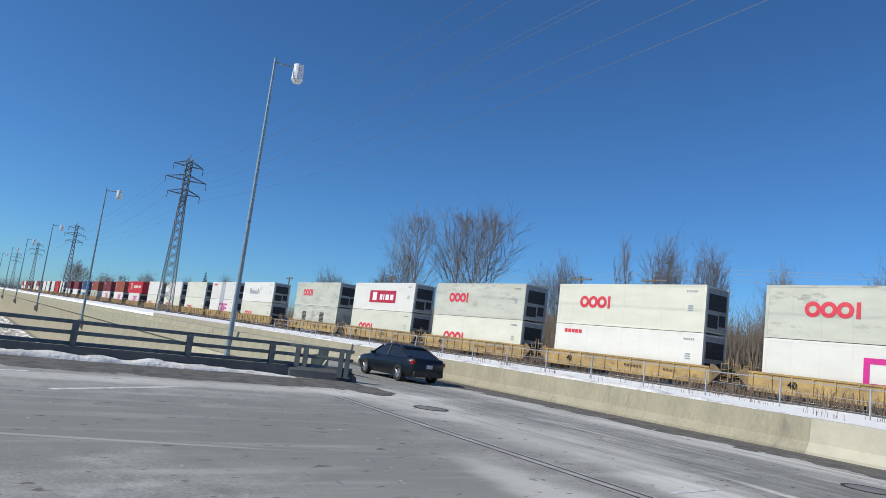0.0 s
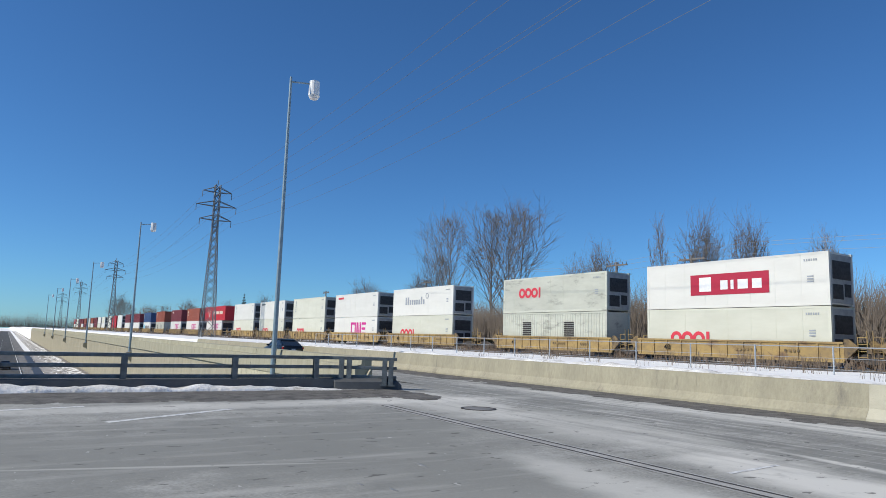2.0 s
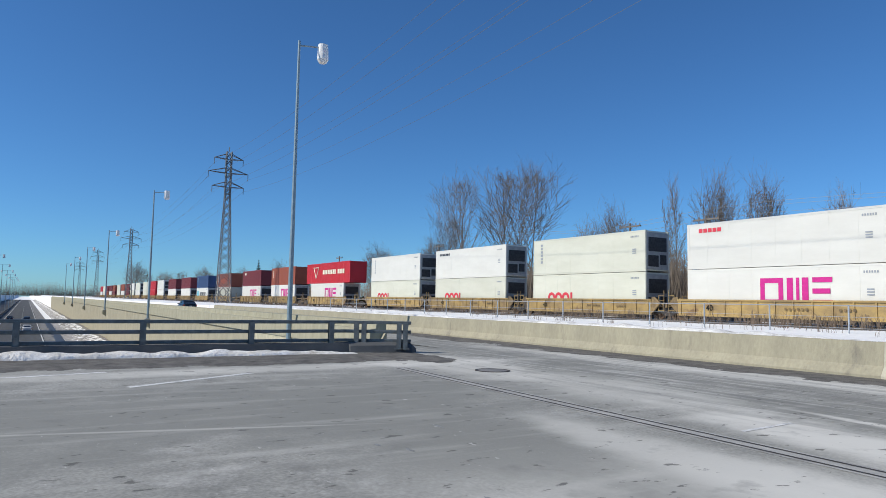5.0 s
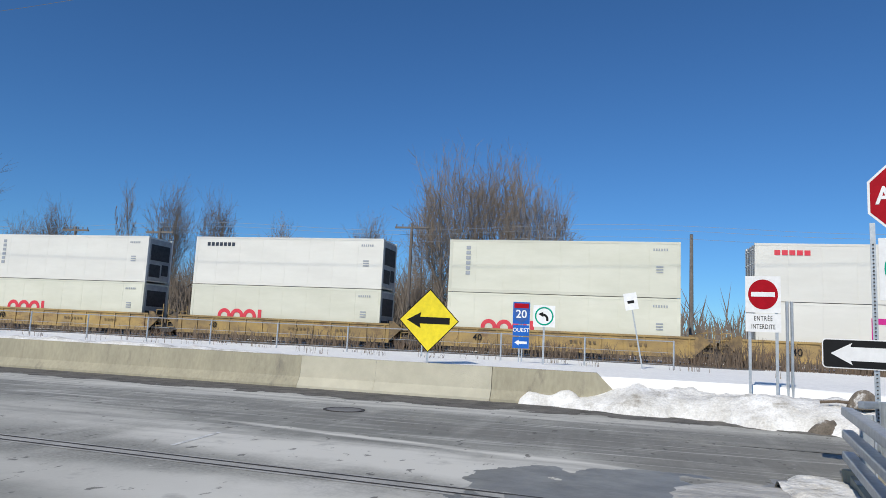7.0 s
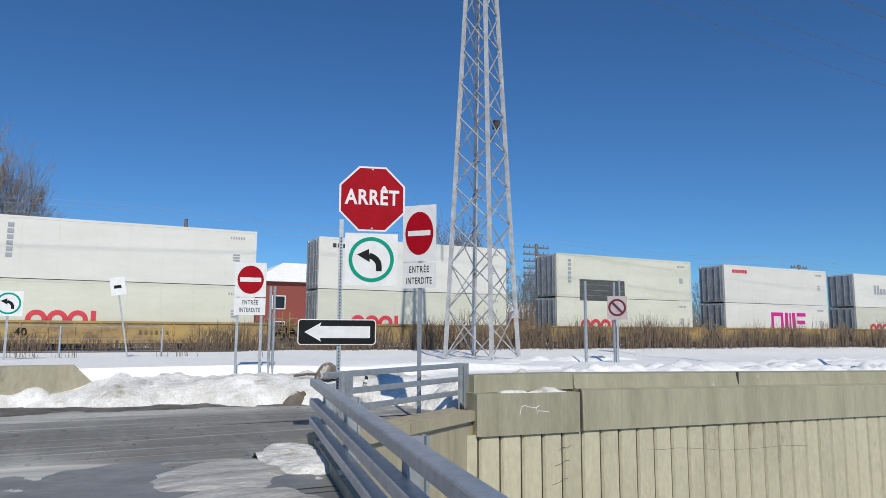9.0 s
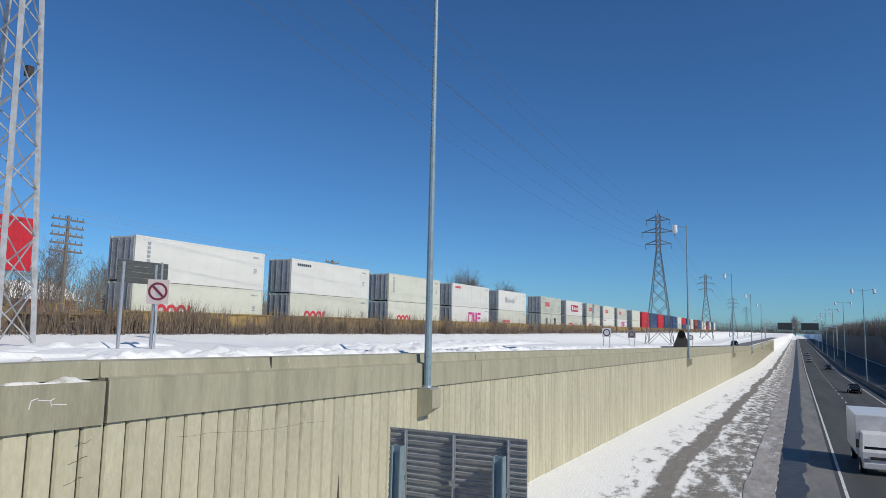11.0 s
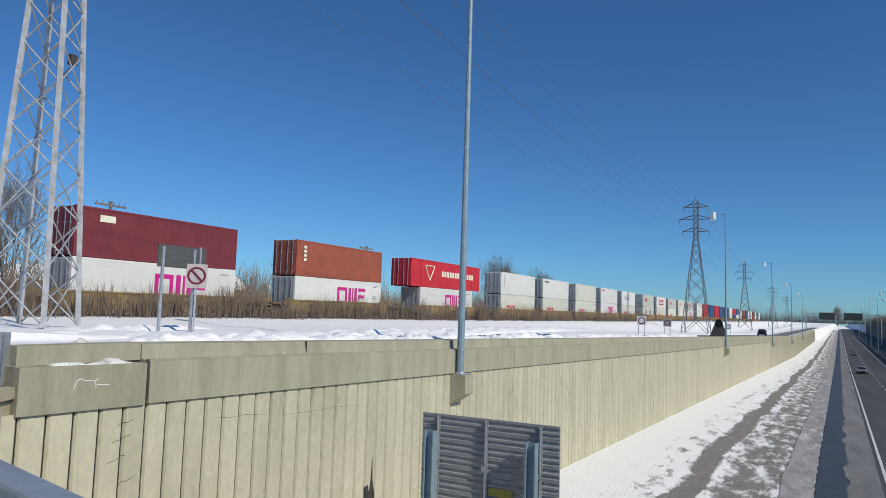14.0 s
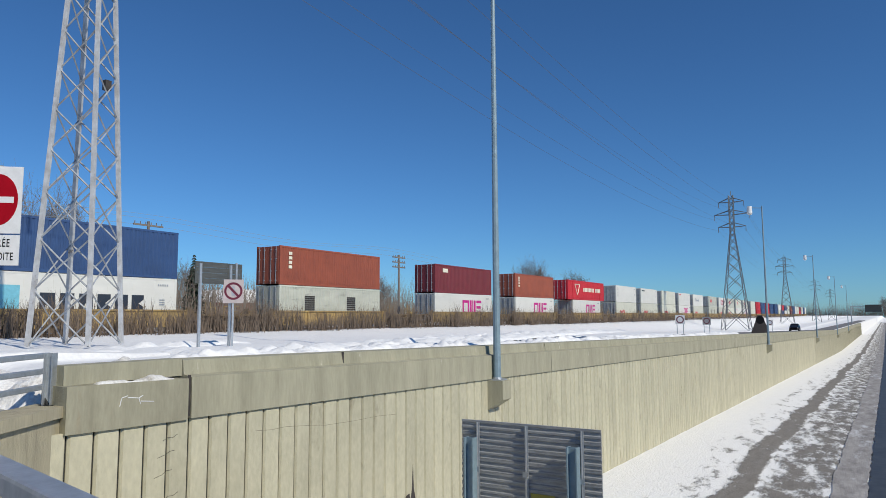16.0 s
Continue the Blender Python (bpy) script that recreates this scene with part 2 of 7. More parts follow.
WING = mat("streaked_wing_concrete", (0.48, 0.43, 0.30), 0.85, color2=(0.38, 0.34, 0.24), scale=1.1, bump=0.35, bscale=35, stretch=(2.4, 2.4, 0.14), spots=((0.16, 0.14, 0.105), 1.3, 0.56, 0.70), grain=0.08, gscale=14)
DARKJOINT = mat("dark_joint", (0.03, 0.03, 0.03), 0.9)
GALV = mat("galvanised_steel", (0.50, 0.53, 0.56), 0.45, 0.55, color2=(0.38, 0.41, 0.44), scale=9, bump=0.05)
GALVBLUE = mat("blue_grey_pole_paint", (0.27, 0.37, 0.43), 0.5, 0.1, color2=(0.20, 0.28, 0.33), scale=4)
TOWERSTEEL = mat("weathered_pale_tower_steel", (0.62, 0.63, 0.64), 0.6, 0.2, color2=(0.42, 0.41, 0.40), scale=2.5, spots=((0.20, 0.17, 0.14), 2.0, 0.62, 0.72))
# tower steel made darker and bluer: the braces' shade is in the colour
SHADEDBRACE = mat("shade_blue_brace_steel", (0.40, 0.43, 0.46), 0.55, 0.3, color2=(0.24, 0.25, 0.27), scale=2.5, spots=((0.18, 0.15, 0.12), 2.0, 0.60, 0.70))
PYLON = mat("grey_pylon_steel", (0.15, 0.17, 0.19), 0.6, 0.4, scale=3)
RAILSTEEL = mat("brown_grey_rail", (0.17, 0.16, 0.15), 0.6, 0.5, scale=6)
DARKRAIL = mat("dark_green_grey_railing", (0.20, 0.22, 0.22), 0.5, 0.4, color2=(0.12, 0.13, 0.13), scale=5)
BALLAST = mat("ballast", (0.19, 0.175, 0.16), 0.95, color2=(0.07, 0.065, 0.06), scale=9, bump=1.0, bscale=25)
YELLOW = mat("weathered_yellow_car_paint", (0.43, 0.295, 0.105), 0.7, color2=(0.25, 0.175, 0.085), scale=1.6, bump=0.1, spots=((0.16, 0.09, 0.05), 1.3, 0.56, 0.68), rand=0.25, stretch=(0.5, 1, 1))
ENDPAINT = mat("grimy_ochre_end_paint", (0.27, 0.185, 0.08), 0.75, color2=(0.12, 0.085, 0.05), scale=2.2, spots=((0.06, 0.05, 0.045), 1.6, 0.50, 0.62), rand=0.25)
STEELDARK = mat("dark_grimy_steel", (0.075, 0.065, 0.06), 0.7, 0.3, color2=(0.04, 0.036, 0.034), scale=4)
RUST = mat("rusty_wheel_steel", (0.12, 0.075, 0.05), 0.6, 0.4, scale=6)
BARK = mat("grey_brown_bark", (0.25, 0.222, 0.198), 0.9, color2=(0.16, 0.142, 0.125), scale=6, bump=0.4, rand=0.2)
TWIG = mat("dry_twigs", (0.27, 0.228, 0.19), 0.9, color2=(0.165, 0.138, 0.114), scale=3, rand=0.25)
BRUSH = mat("dead_brown_brush", (0.185, 0.138, 0.10), 0.95, color2=(0.085, 0.064, 0.05), scale=3)
NEEDLE = mat("dark_spruce_needles", (0.025, 0.045, 0.03), 0.9, scale=3)
SIGNRED = mat("sign_red", (0.40, 0.003, 0.014), 0.6, scale=6)
FADEDRED = mat("faded_maroon_sign_red", (0.13, 0.008, 0.03), 0.5, scale=6)
SIGNWHITE = mat("sign_white", (0.82, 0.82, 0.82), 0.45, color2=(0.72, 0.72, 0.72), scale=6)
SIGNBLACK = mat("sign_black", (0.015, 0.015, 0.016), 0.5)
SIGNYELLOW = mat("sign_yellow", (0.90, 0.72, 0.02), 0.45, scale=5)
SIGNGREEN = mat("sign_green", (0.0, 0.34, 0.22), 0.45)
SIGNBLUE = mat("sign_blue", (0.02, 0.13, 0.50), 0.45)
SIGNGREY = mat("sign_back_aluminium", (0.42, 0.425, 0.42), 0.55, 0.25, color2=(0.27, 0.275, 0.28), scale=3, stretch=(1, 1, 6))
BRICK = mat("red_brick_wall", (0.30, 0.075, 0.055), 0.85, color2=(0.21, 0.055, 0.045), scale=14)
ROOFGREY = mat("grey_roof", (0.18, 0.18, 0.19), 0.8)
GLASS = mat("dark_window_glass", (0.02, 0.024, 0.03), 0.08)
TYRE = mat("black_rubber", (0.02, 0.02, 0.02), 0.8)
CHROME = mat("bright_rim", (0.55, 0.56, 0.58), 0.3, 0.8)
TAIL = mat("red_tail_lamp", (0.45, 0.015, 0.015), 0.25)
PLATE = mat("pale_plate", (0.6, 0.62, 0.65), 0.5)
WIRE = mat("wire", (0.10, 0.11, 0.13), 0.6, 0.3)
BOXC = {
    "cream": mat("cream_container_paint", (0.66, 0.66, 0.56), 0.5, color2=(0.59, 0.59, 0.49), scale=0.7, spots=((0.42, 0.38, 0.27), 1.1, 0.68, 0.80), rand=0.10, stretch=(0.5, 1, 1.6)),
    "white": mat("white_container_paint", (0.73, 0.722, 0.67), 0.45, color2=(0.67, 0.66, 0.61), scale=0.7, spots=((0.50, 0.46, 0.38), 1.0, 0.70, 0.82), rand=0.06, stretch=(0.5, 1, 1.6)),
    "greycream": mat("grey_cream_container_paint", (0.56, 0.57, 0.49), 0.55, color2=(0.47, 0.48, 0.41), scale=0.8, spots=((0.25, 0.25, 0.22), 0.9, 0.56, 0.70), rand=0.10, stretch=(0.5, 1, 1.6)),
    "maroon": mat("maroon_container_paint", (0.20, 0.028, 0.038), 0.55, color2=(0.16, 0.024, 0.03), scale=0.8, rand=0.12),
    "brown": mat("red_brown_container_paint", (0.34, 0.085, 0.045), 0.55, color2=(0.27, 0.07, 0.04), scale=0.8, rand=0.10),
    "red": mat("bright_red_container_paint", (0.56, 0.022, 0.035), 0.5, color2=(0.48, 0.02, 0.03), scale=0.8),
    "blue": mat("navy_container_paint", (0.035, 0.08, 0.20), 0.5, color2=(0.03, 0.065, 0.16), scale=0.8, rand=0.15),
}
FANGREY = mat("grimy_cooling_unit", (0.05, 0.052, 0.055), 0.7, color2=(0.02, 0.021, 0.023), scale=5)
for m_ in (SIGNRED, SIGNGREEN, SIGNBLUE, SIGNBLACK):
    m_.node_tree.nodes["Principled BSDF"].inputs["Specular IOR Level"].default_value = 0.12
DOORGREY = mat("grimy_door_paint", (0.42, 0.43, 0.42), 0.6, color2=(0.28, 0.29, 0.29), scale=2)
LOGORED = mat("logo_red", (0.66, 0.03, 0.06), 0.5, color2=(0.6, 0.06, 0.08), scale=4)
LOGOMAGENTA = mat("logo_magenta", (0.62, 0.015, 0.26), 0.5, scale=4)
LOGOGREY = mat("logo_grey", (0.35, 0.38, 0.42), 0.5)
LOGODARK = mat("logo_dark", (0.03, 0.04, 0.06), 0.5)
LOGOPALE = mat("logo_cream", (0.82, 0.78, 0.62), 0.5)
LOGOCYAN = mat("logo_light_blue", (0.20, 0.55, 0.68), 0.5)


# ---- mesh helpers ----
def box(bm, x0, x1, y0, y1, z0, z1):
    v = [bm.verts.new(p) for p in ((x0, y0, z0), (x1, y0, z0), (x1, y1, z0), (x0, y1, z0), (x0, y0, z1), (x1, y0, z1), (x1, y1, z1), (x0, y1, z1))]
    for f in ((0, 3, 2, 1), (4, 5, 6, 7), (0, 1, 5, 4), (1, 2, 6, 5), (2, 3, 7, 6), (3, 0, 4, 7)):
        bm.faces.new([v[i] for i in f])
    return v


def bevelled(x0, x1, y0, y1, z0, z1, r=0.02, seg=2):
    bm = bmesh.new()
    box(bm, x0, x1, y0, y1, z0, z1)
    bmesh.ops.bevel(bm, geom=bm.edges[:], offset=r, segments=seg, affect="EDGES", profile=0.6)
    return bm


def tube(bm, a, b, r0, r1=None, n=6, cap=True):
    """A tapered round bar from a to b."""
    a, b = Vector(a), Vector(b)
    r1 = r0 if r1 is None else r1
    q = (b - a).to_track_quat("Z", "Y")
    rings = []
    for c, r in ((a, r0), (b, r1)):
        rings.append([bm.verts.new(c + q @ Vector((r * math.cos(2 * math.pi * i / n), r * math.sin(2 * math.pi * i / n), 0))) for i in range(n)])
    for i in range(n):
        j = (i + 1) % n
        bm.faces.new((rings[0][i], rings[0][j], rings[1][j], rings[1][i]))
    if cap:
        bm.faces.new(rings[0][::-1])
        bm.faces.new(rings[1])
    return bm


def prism(bm, pts, y0, y1):
    """An outline in x, z given thickness from y0 to y1 (y0 is the face towards the viewer)."""
    a = [bm.verts.new((x, y0, z)) for x, z in pts]
    b = [bm.verts.new((x, y1, z)) for x, z in pts]
    n = len(pts)
    bm.faces.new(a)
    bm.faces.new(b[::-1])
    for i in range(n):
        j = (i + 1) % n
        bm.faces.new((a[j], a[i], b[i], b[j]))
    return bm


def ngon(cx, cz, r, n, turn=0.0, sx=1.0, sz=1.0):
    return [(cx + sx * r * math.cos(turn + 2 * math.pi * i / n), cz + sz * r * math.sin(turn + 2 * math.pi * i / n)) for i in range(n)]


def ring(bm, cx, cz, ro, ri, y0, y1, n=24, sx=1.0, sz=1.0, turn=0.0):
    o, i = ngon(cx, cz, ro, n, turn, sx, sz), ngon(cx, cz, ri, n, turn, sx, sz)
    rows = [[bm.verts.new((x, y, z)) for x, z in pts] for pts, y in ((o, y0), (i, y0), (i, y1), (o, y1))]
    for k in range(n):
        j = (k + 1) % n
        for a in range(4):
            b = (a + 1) % 4
            bm.faces.new((rows[a][k], rows[a][j], rows[b][j], rows[b][k]))
    return bm


def finish(bm, name, material, smooth=False):
    me = bpy.data.meshes.new(name)
    bmesh.ops.recalc_face_normals(bm, faces=bm.faces[:])
    bm.to_mesh(me)
    bm.free()
    me.materials.append(material)
    if smooth:
        me.shade_smooth()
    return me


def part(name, bm, material, parent=None, label="", smooth=False):
    me = bm if isinstance(bm, bpy.types.Mesh) else finish(bm, name, material, smooth)
    ob = new(name, me)
    if parent:
        ob.parent = parent
    if label:
        tagged(ob, label)
    return ob


def thing(name, label, category, m=None, group="", kind=""):
    ob = new(name)
    if m is not None:
        ob.matrix_basis = m
    return tagged(ob, label, category, group, kind)


def word_mesh(body, size, depth, material, bold=0.0, spacing=1.0):
    """Lettering in the built-in font, upright in the x-z plane, centred, facing -y."""
    cu = bpy.data.curves.new("lettering", "FONT")
    cu.body, cu.size, cu.extrude, cu.align_x, cu.align_y, cu.offset = body, size, depth, "CENTER", "CENTER", bold
    cu.resolution_u, cu.space_character = 3, spacing
    tmp = bpy.data.objects.new("lettering", cu)
    scene.collection.objects.link(tmp)
    me = bpy.data.meshes.new_from_object(tmp.evaluated_get(bpy.context.evaluated_depsgraph_get()))
    bpy.data.objects.remove(tmp)
    me.transform(Matrix.Rotation(radians(90), 4, "X"))
    me.materials.clear()
    me.materials.append(material)
    return me


def at(ob, x=0, y=0, z=0, rz=0, ry=0, rx=0):
    ob.matrix_basis = pose(x, y, z, rx, ry, rz)
    return ob


def strip(name, xs, near, far, z, material, lift=0.0, jag=0.0, seed=1, step=None):
    """A sheet along x between two lines y(x), at height z(x, y)."""
    bm = bmesh.new()
    rng = random.Random(seed)
    prev = None
    for x in xs:
        a, b = near(x) + rng.uniform(-jag, jag), far(x) + rng.uniform(-jag, jag)
        row = []
        k = 6
        for i in range(k + 1):
            y = a + (b - a) * i / k
            row.append(bm.verts.new((x, y, z(x, y) + lift)))
        if prev:
            for i in range(k):
                bm.faces.new((prev[i], row[i], row[i + 1], prev[i + 1]))
        prev = row
    for f in bm.faces:
        if f.normal.z < 0:
            f.normal_flip()
    me = bpy.data.meshes.new(name)
    bm.to_mesh(me)
    bm.free()
    me.materials.append(material)
    return new(name, me)


def frange(a, b, step):
    n = max(1, round((b - a) / step))
    return [a + (b - a) * i / n for i in range(n + 1)]


# ---- lie of the land ----
HZ = -6.2


def zp(x):
    return -0.016 * max(0.0, min(x, 226.0) - 6.0)


def cy(x):
    return -0.0244 * x if x > 0 else min(-0.045 * x, 4.9)


def yw(x):
    return 11.6 + (cy(x) if x > 0 else 0.0)


def zroad(x, y):
    return HZ + zp(x)


def ss(a, b, v):
    t = max(0.0, min(1.0, (v - a) / (b - a)))
    return t * t * (3 - 2 * t)


def zverge(x, y):
    k = ss(max(yw(x) - 10, cy(x) + 1.6), yw(x) - 0.5, y)
    return HZ + zp(x) + 0.02 + 0.88 * k


def zshelf(x, y):
    """Top of the land between the trench wall and the barrier line."""
    return (0.62 + zp(x)) * ss(6.2, 8.2, x)


def znorth(x, y):
    return 0.75 + zp(x) * (1 - ss(24, 34, y)) + 0.14 * noise.noise((x * 0.30, y * 0.6, 1.0)) * (1 if y < 30 else 0)


def build_ground():
    xs = sorted(set([-3000, -1500, -800, -500] + frange(-300, 6, 3) + frange(6.2, 8.2, 0.5) + frange(9, 60, 1.5) + frange(64, 240, 4) + [300, 400, 600, 900, 1500, 3000]))
    bm = bmesh.new()
    prev = None
    for x in xs:
        yb = cy(x) - 28.6
        rows = [(-3000, 0.0), (-300, 0.0), (yb - 30, 0.4), (yb - 0.5, 0.25), (yb - 0.3, HZ + zp(x) - 0.3), (yb + 8, HZ + zp(x)), (cy(x) - 2.5, HZ + zp(x) - 0.02)]
        rows += [(y, zverge(x, y) + 0.05 * noise.noise((x * 0.7, y * 1.1, 0))) for y in (cy(x) + 0.6 + i * (yw(x) - 1.4 - cy(x) - 0.6) / 8 for i in range(9))]
        rows += [(yw(x) + 0.1, zverge(x, yw(x))), (yw(x) + 0.25, zshelf(x, 12) - 0.35 * ss(6.2, 7, x))]
        y0, y1 = yw(x) + (0.6 if x < 6.2 else 0.95), 17.2
        for i in range(4):
            y = y0 + (y1 - y0) * i / 3
            rows.append((y, zshelf(x, y) + (0.16 * noise.noise((x * 0.5, y * 0.8, 4)) if x > 9 else 0)))
        rows += [(17.3, znorth(x, 17.3))] + [(y, znorth(x, y)) for y in (18, 19, 20, 21.5, 23, 25, 27, 29, 31, 33)]
        rows += [(34.0, 0.62), (46, 0.60), (60, 0.45), (120, 0.3), (400, 0.0), (3000, 0.0)]
        row = [bm.verts.new((x, y, z)) for y, z in rows]
        if prev:
            for i in range(len(row) - 1):
                bm.faces.new((prev[i], row[i], row[i + 1], prev[i + 1]))
        prev = row
    me = finish(bm, "ground", SNOW)
    me.shade_smooth()
    tagged(new("ground", me), "snow-covered ground with dirty thawed patches", "ground", kind="structure")


build_ground()


# ---- roads ----
def structure(ob, label, category):
    return tagged(ob, label, category, kind="structure")


def xr(y):
    return 1.0 + 0.188 * y


deck = bmesh.new()
outline = [(-21.0, -37), (xr(-37) + 0.3, -37), (xr(9.3) + 0.3, 9.3), (6.6, 11.9), (6.6, 12.4), (-24.2, 12.4), (-24.2, 11.4), (-20.6, 10.2), (-20.6, 8.6)]
top = [deck.verts.new((x, y, 0.012)) for x, y in outline]
low = [deck.verts.new((x, y, -1.3)) for x, y in outline]
deck.faces.new(top)
deck.faces.new(low[::-1])
for i in range(len(top)):
    j = (i + 1) % len(top)
    deck.faces.new((top[j], top[i], low[i], low[j]))
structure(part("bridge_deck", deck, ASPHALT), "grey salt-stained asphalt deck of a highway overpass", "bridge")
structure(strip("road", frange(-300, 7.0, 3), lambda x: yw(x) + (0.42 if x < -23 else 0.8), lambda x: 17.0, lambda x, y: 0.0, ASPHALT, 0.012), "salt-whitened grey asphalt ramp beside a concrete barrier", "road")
structure(strip("service_road", frange(46, 600, 6), lambda x: yw(x) + 1.5, lambda x: yw(x) + 6.5, lambda x, y: 0.62 + zp(x), SHOULDER, 0.12), "far grey service road above the retaining wall", "road")
XS = frange(-1150, 0, 10) + frange(5, 240, 5) + [300, 400, 600, 900, 1400]
structure(strip("highway", XS, lambda x: cy(x) - 12.0, lambda x: cy(x) - 1.75, zroad, HIGHWAY, 0.05), "dark asphalt carriageway of a sunken highway", "road")
structure(strip("far_highway", XS, lambda x: cy(x) - 27, lambda x: cy(x) - 12.6, zroad, HIGHWAY, 0.05), "dark asphalt opposite carriageway of the highway", "road")
structure(strip("shoulder", XS, lambda x: cy(x) - 1.75, lambda x: cy(x) + 0.6, zroad, SHOULDER, 0.07), "pale grey paved shoulder", "shoulder")
XV = frange(-240, 0, 1.5) + frange(1, 240, 1.0) + [270, 300, 350, 400, 500, 600, 800, 1100]
structure(strip("ice_strip", XV, lambda x: cy(x) - 0.2 + 0.35 * noise.noise((x * 0.25, 0, 0)), lambda x: cy(x) + 1.2, zroad, ICE, 0.085, 0.10, 3), "dark wet meltwater strip along the shoulder", "meltwater")
structure(strip("slush_strip", XV, lambda x: cy(x) + 1.2, lambda x: cy(x) + 2.7 + 0.3 * noise.noise((x * 0.15, 3, 0)), lambda x, y: zverge(x, y) + 0.06, SLUSH, 0.05, 0.06, 4), "grey frozen slush beside the highway", "slush")


def verge():
    bm = bmesh.new()
    uv = bm.loops.layers.uv.new("along")
    prev = None
    for x in frange(-1100, -240, 10) + XV[1:]:
        a, b = cy(x) + 2.4, yw(x) - 0.2
        row = [bm.verts.new((x, a + (b - a) * i / 12, zverge(x, a + (b - a) * i / 12) + 0.062 + 0.035 * noise.noise((x * 0.6, i * 0.8, 2)))) for i in range(13)]
        if prev:
            for i in range(12):
                f = bm.faces.new((prev[i], row[i], row[i + 1], prev[i + 1]))
                for lp in f.loops:
                    lp[uv].uv = (lp.vert.co.x, lp.vert.co.y - cy(lp.vert.co.x))
        prev = row
    structure(part("snow_verge", bm, VERGE, smooth=True), "trodden snow verge with a muddy wheel track beside the highway", "verge")


verge()
# painted lines
for nm, off, w in (("edge_line", -2.05, 0.16), ("edge_line", -10.3, 0.16)):
    structure(strip(nm, XS, lambda x: cy(x) + off - w / 2, lambda x: cy(x) + off + w / 2, zroad, PAINTLINE, 0.062), "white painted edge line", "road marking")
dash = bmesh.new()
for off in (-5.7,):
    for k in range(-60, 70):
        x = k * 9.0
        y = cy(x) + off
        for a, b in ((x, x + 3),):
            v = [dash.verts.new((p, cy(p) + off + s, HZ + zp(p) + 0.062)) for p, s in ((a, -0.07), (b, -0.07), (b, 0.07), (a, 0.07))]
            dash.faces.new(v)
tagged(part("lane_dashes", dash, PAINTLINE), "white dashed lane markings on the highway", "road marking", kind="stuff")


def ribbon(name, pts, w, z, material, label, category):
    """A flat band of road paint or dirt along a line of points."""
    bm = bmesh.new()
    prev = None
    for i, (x, y) in enumerate(pts):
        a, b = pts[max(0, i - 1)], pts[min(len(pts) - 1, i + 1)]
        d = Vector((b[0] - a[0], b[1] - a[1])).normalized()
        ww = w(i) if callable(w) else w
        row = [bm.verts.new((x - d.y * s * ww / 2, y + d.x * s * ww / 2, z)) for s in (-1, 1)]
        if prev:
            bm.faces.new((prev[0], row[0], row[1], prev[1]))
        prev = row
    for f in bm.faces:
        f.normal_update()
        if f.normal.z < 0:
            f.normal_flip()
    return structure(part(name, bm, material), label, category)


SALTED = mat("salted_joint_concrete", (0.46, 0.455, 0.43), 0.85, color2=(0.30, 0.295, 0.28), scale=2.5, bump=0.2, grain=0.12)
# expansion joint across the deck: two steel-edged dark grooves
for o in (-0.11, 0.11):
    ribbon("expansion_joint", [(x, 7.0 - 0.05 * x + o) for x in frange(-14.5, 2.3, 1.2)], 0.045, 0.020, STEELDARK, "dark rubber expansion joint across the deck", "expansion joint")
ribbon("joint_edge", [(x, 7.0 - 0.05 * x) for x in frange(-14.5, 2.3, 1.2)], 0.40, 0.016, SALTED, "pale worn concrete edge of the expansion joint", "expansion joint")
for pts in ([(-15.2, -1.6), (-15.5, 0.1), (-15.85, 1.5)], [(-13.1, 1.6), (-14.65, 4.2)], [(-5.55, 7.95), (-5.65, 9.2)]):
    ribbon("road_line", pts, 0.17 if pts[0][0] < -10 else 0.07, 0.016, PAINTLINE, "worn white painted line", "road marking")
ribbon("barrier_grit", [(x, 16.55 + 0.12 * noise.noise((x * 0.4, 0, 5))) for x in frange(-70, 5, 0.25)], lambda i: 1.15 + 0.5 * noise.noise((i * 0.11, 2, 0)) + 0.45 * noise.noise((i * 0.37, 4, 0)) + 0.25 * noise.noise((i * 0.9, 6, 0)), 0.018, GRIT, "dark grit and slush lying along the barrier", "grit")
ribbon("kerb_grit", [(x, y) for x, y in [(-18.75 + 0.05 * y, y) for y in frange(-14, 9.6, 0.2)]], lambda i: 1.25 + 0.5 * noise.noise((i * 0.13, 5, 0)) + 0.5 * noise.noise((i * 0.41, 8, 0)) + 0.3 * noise.noise((i * 0.9, 2, 0)), 0.020, GRIT, "dark wet grit along the bridge kerb", "grit")


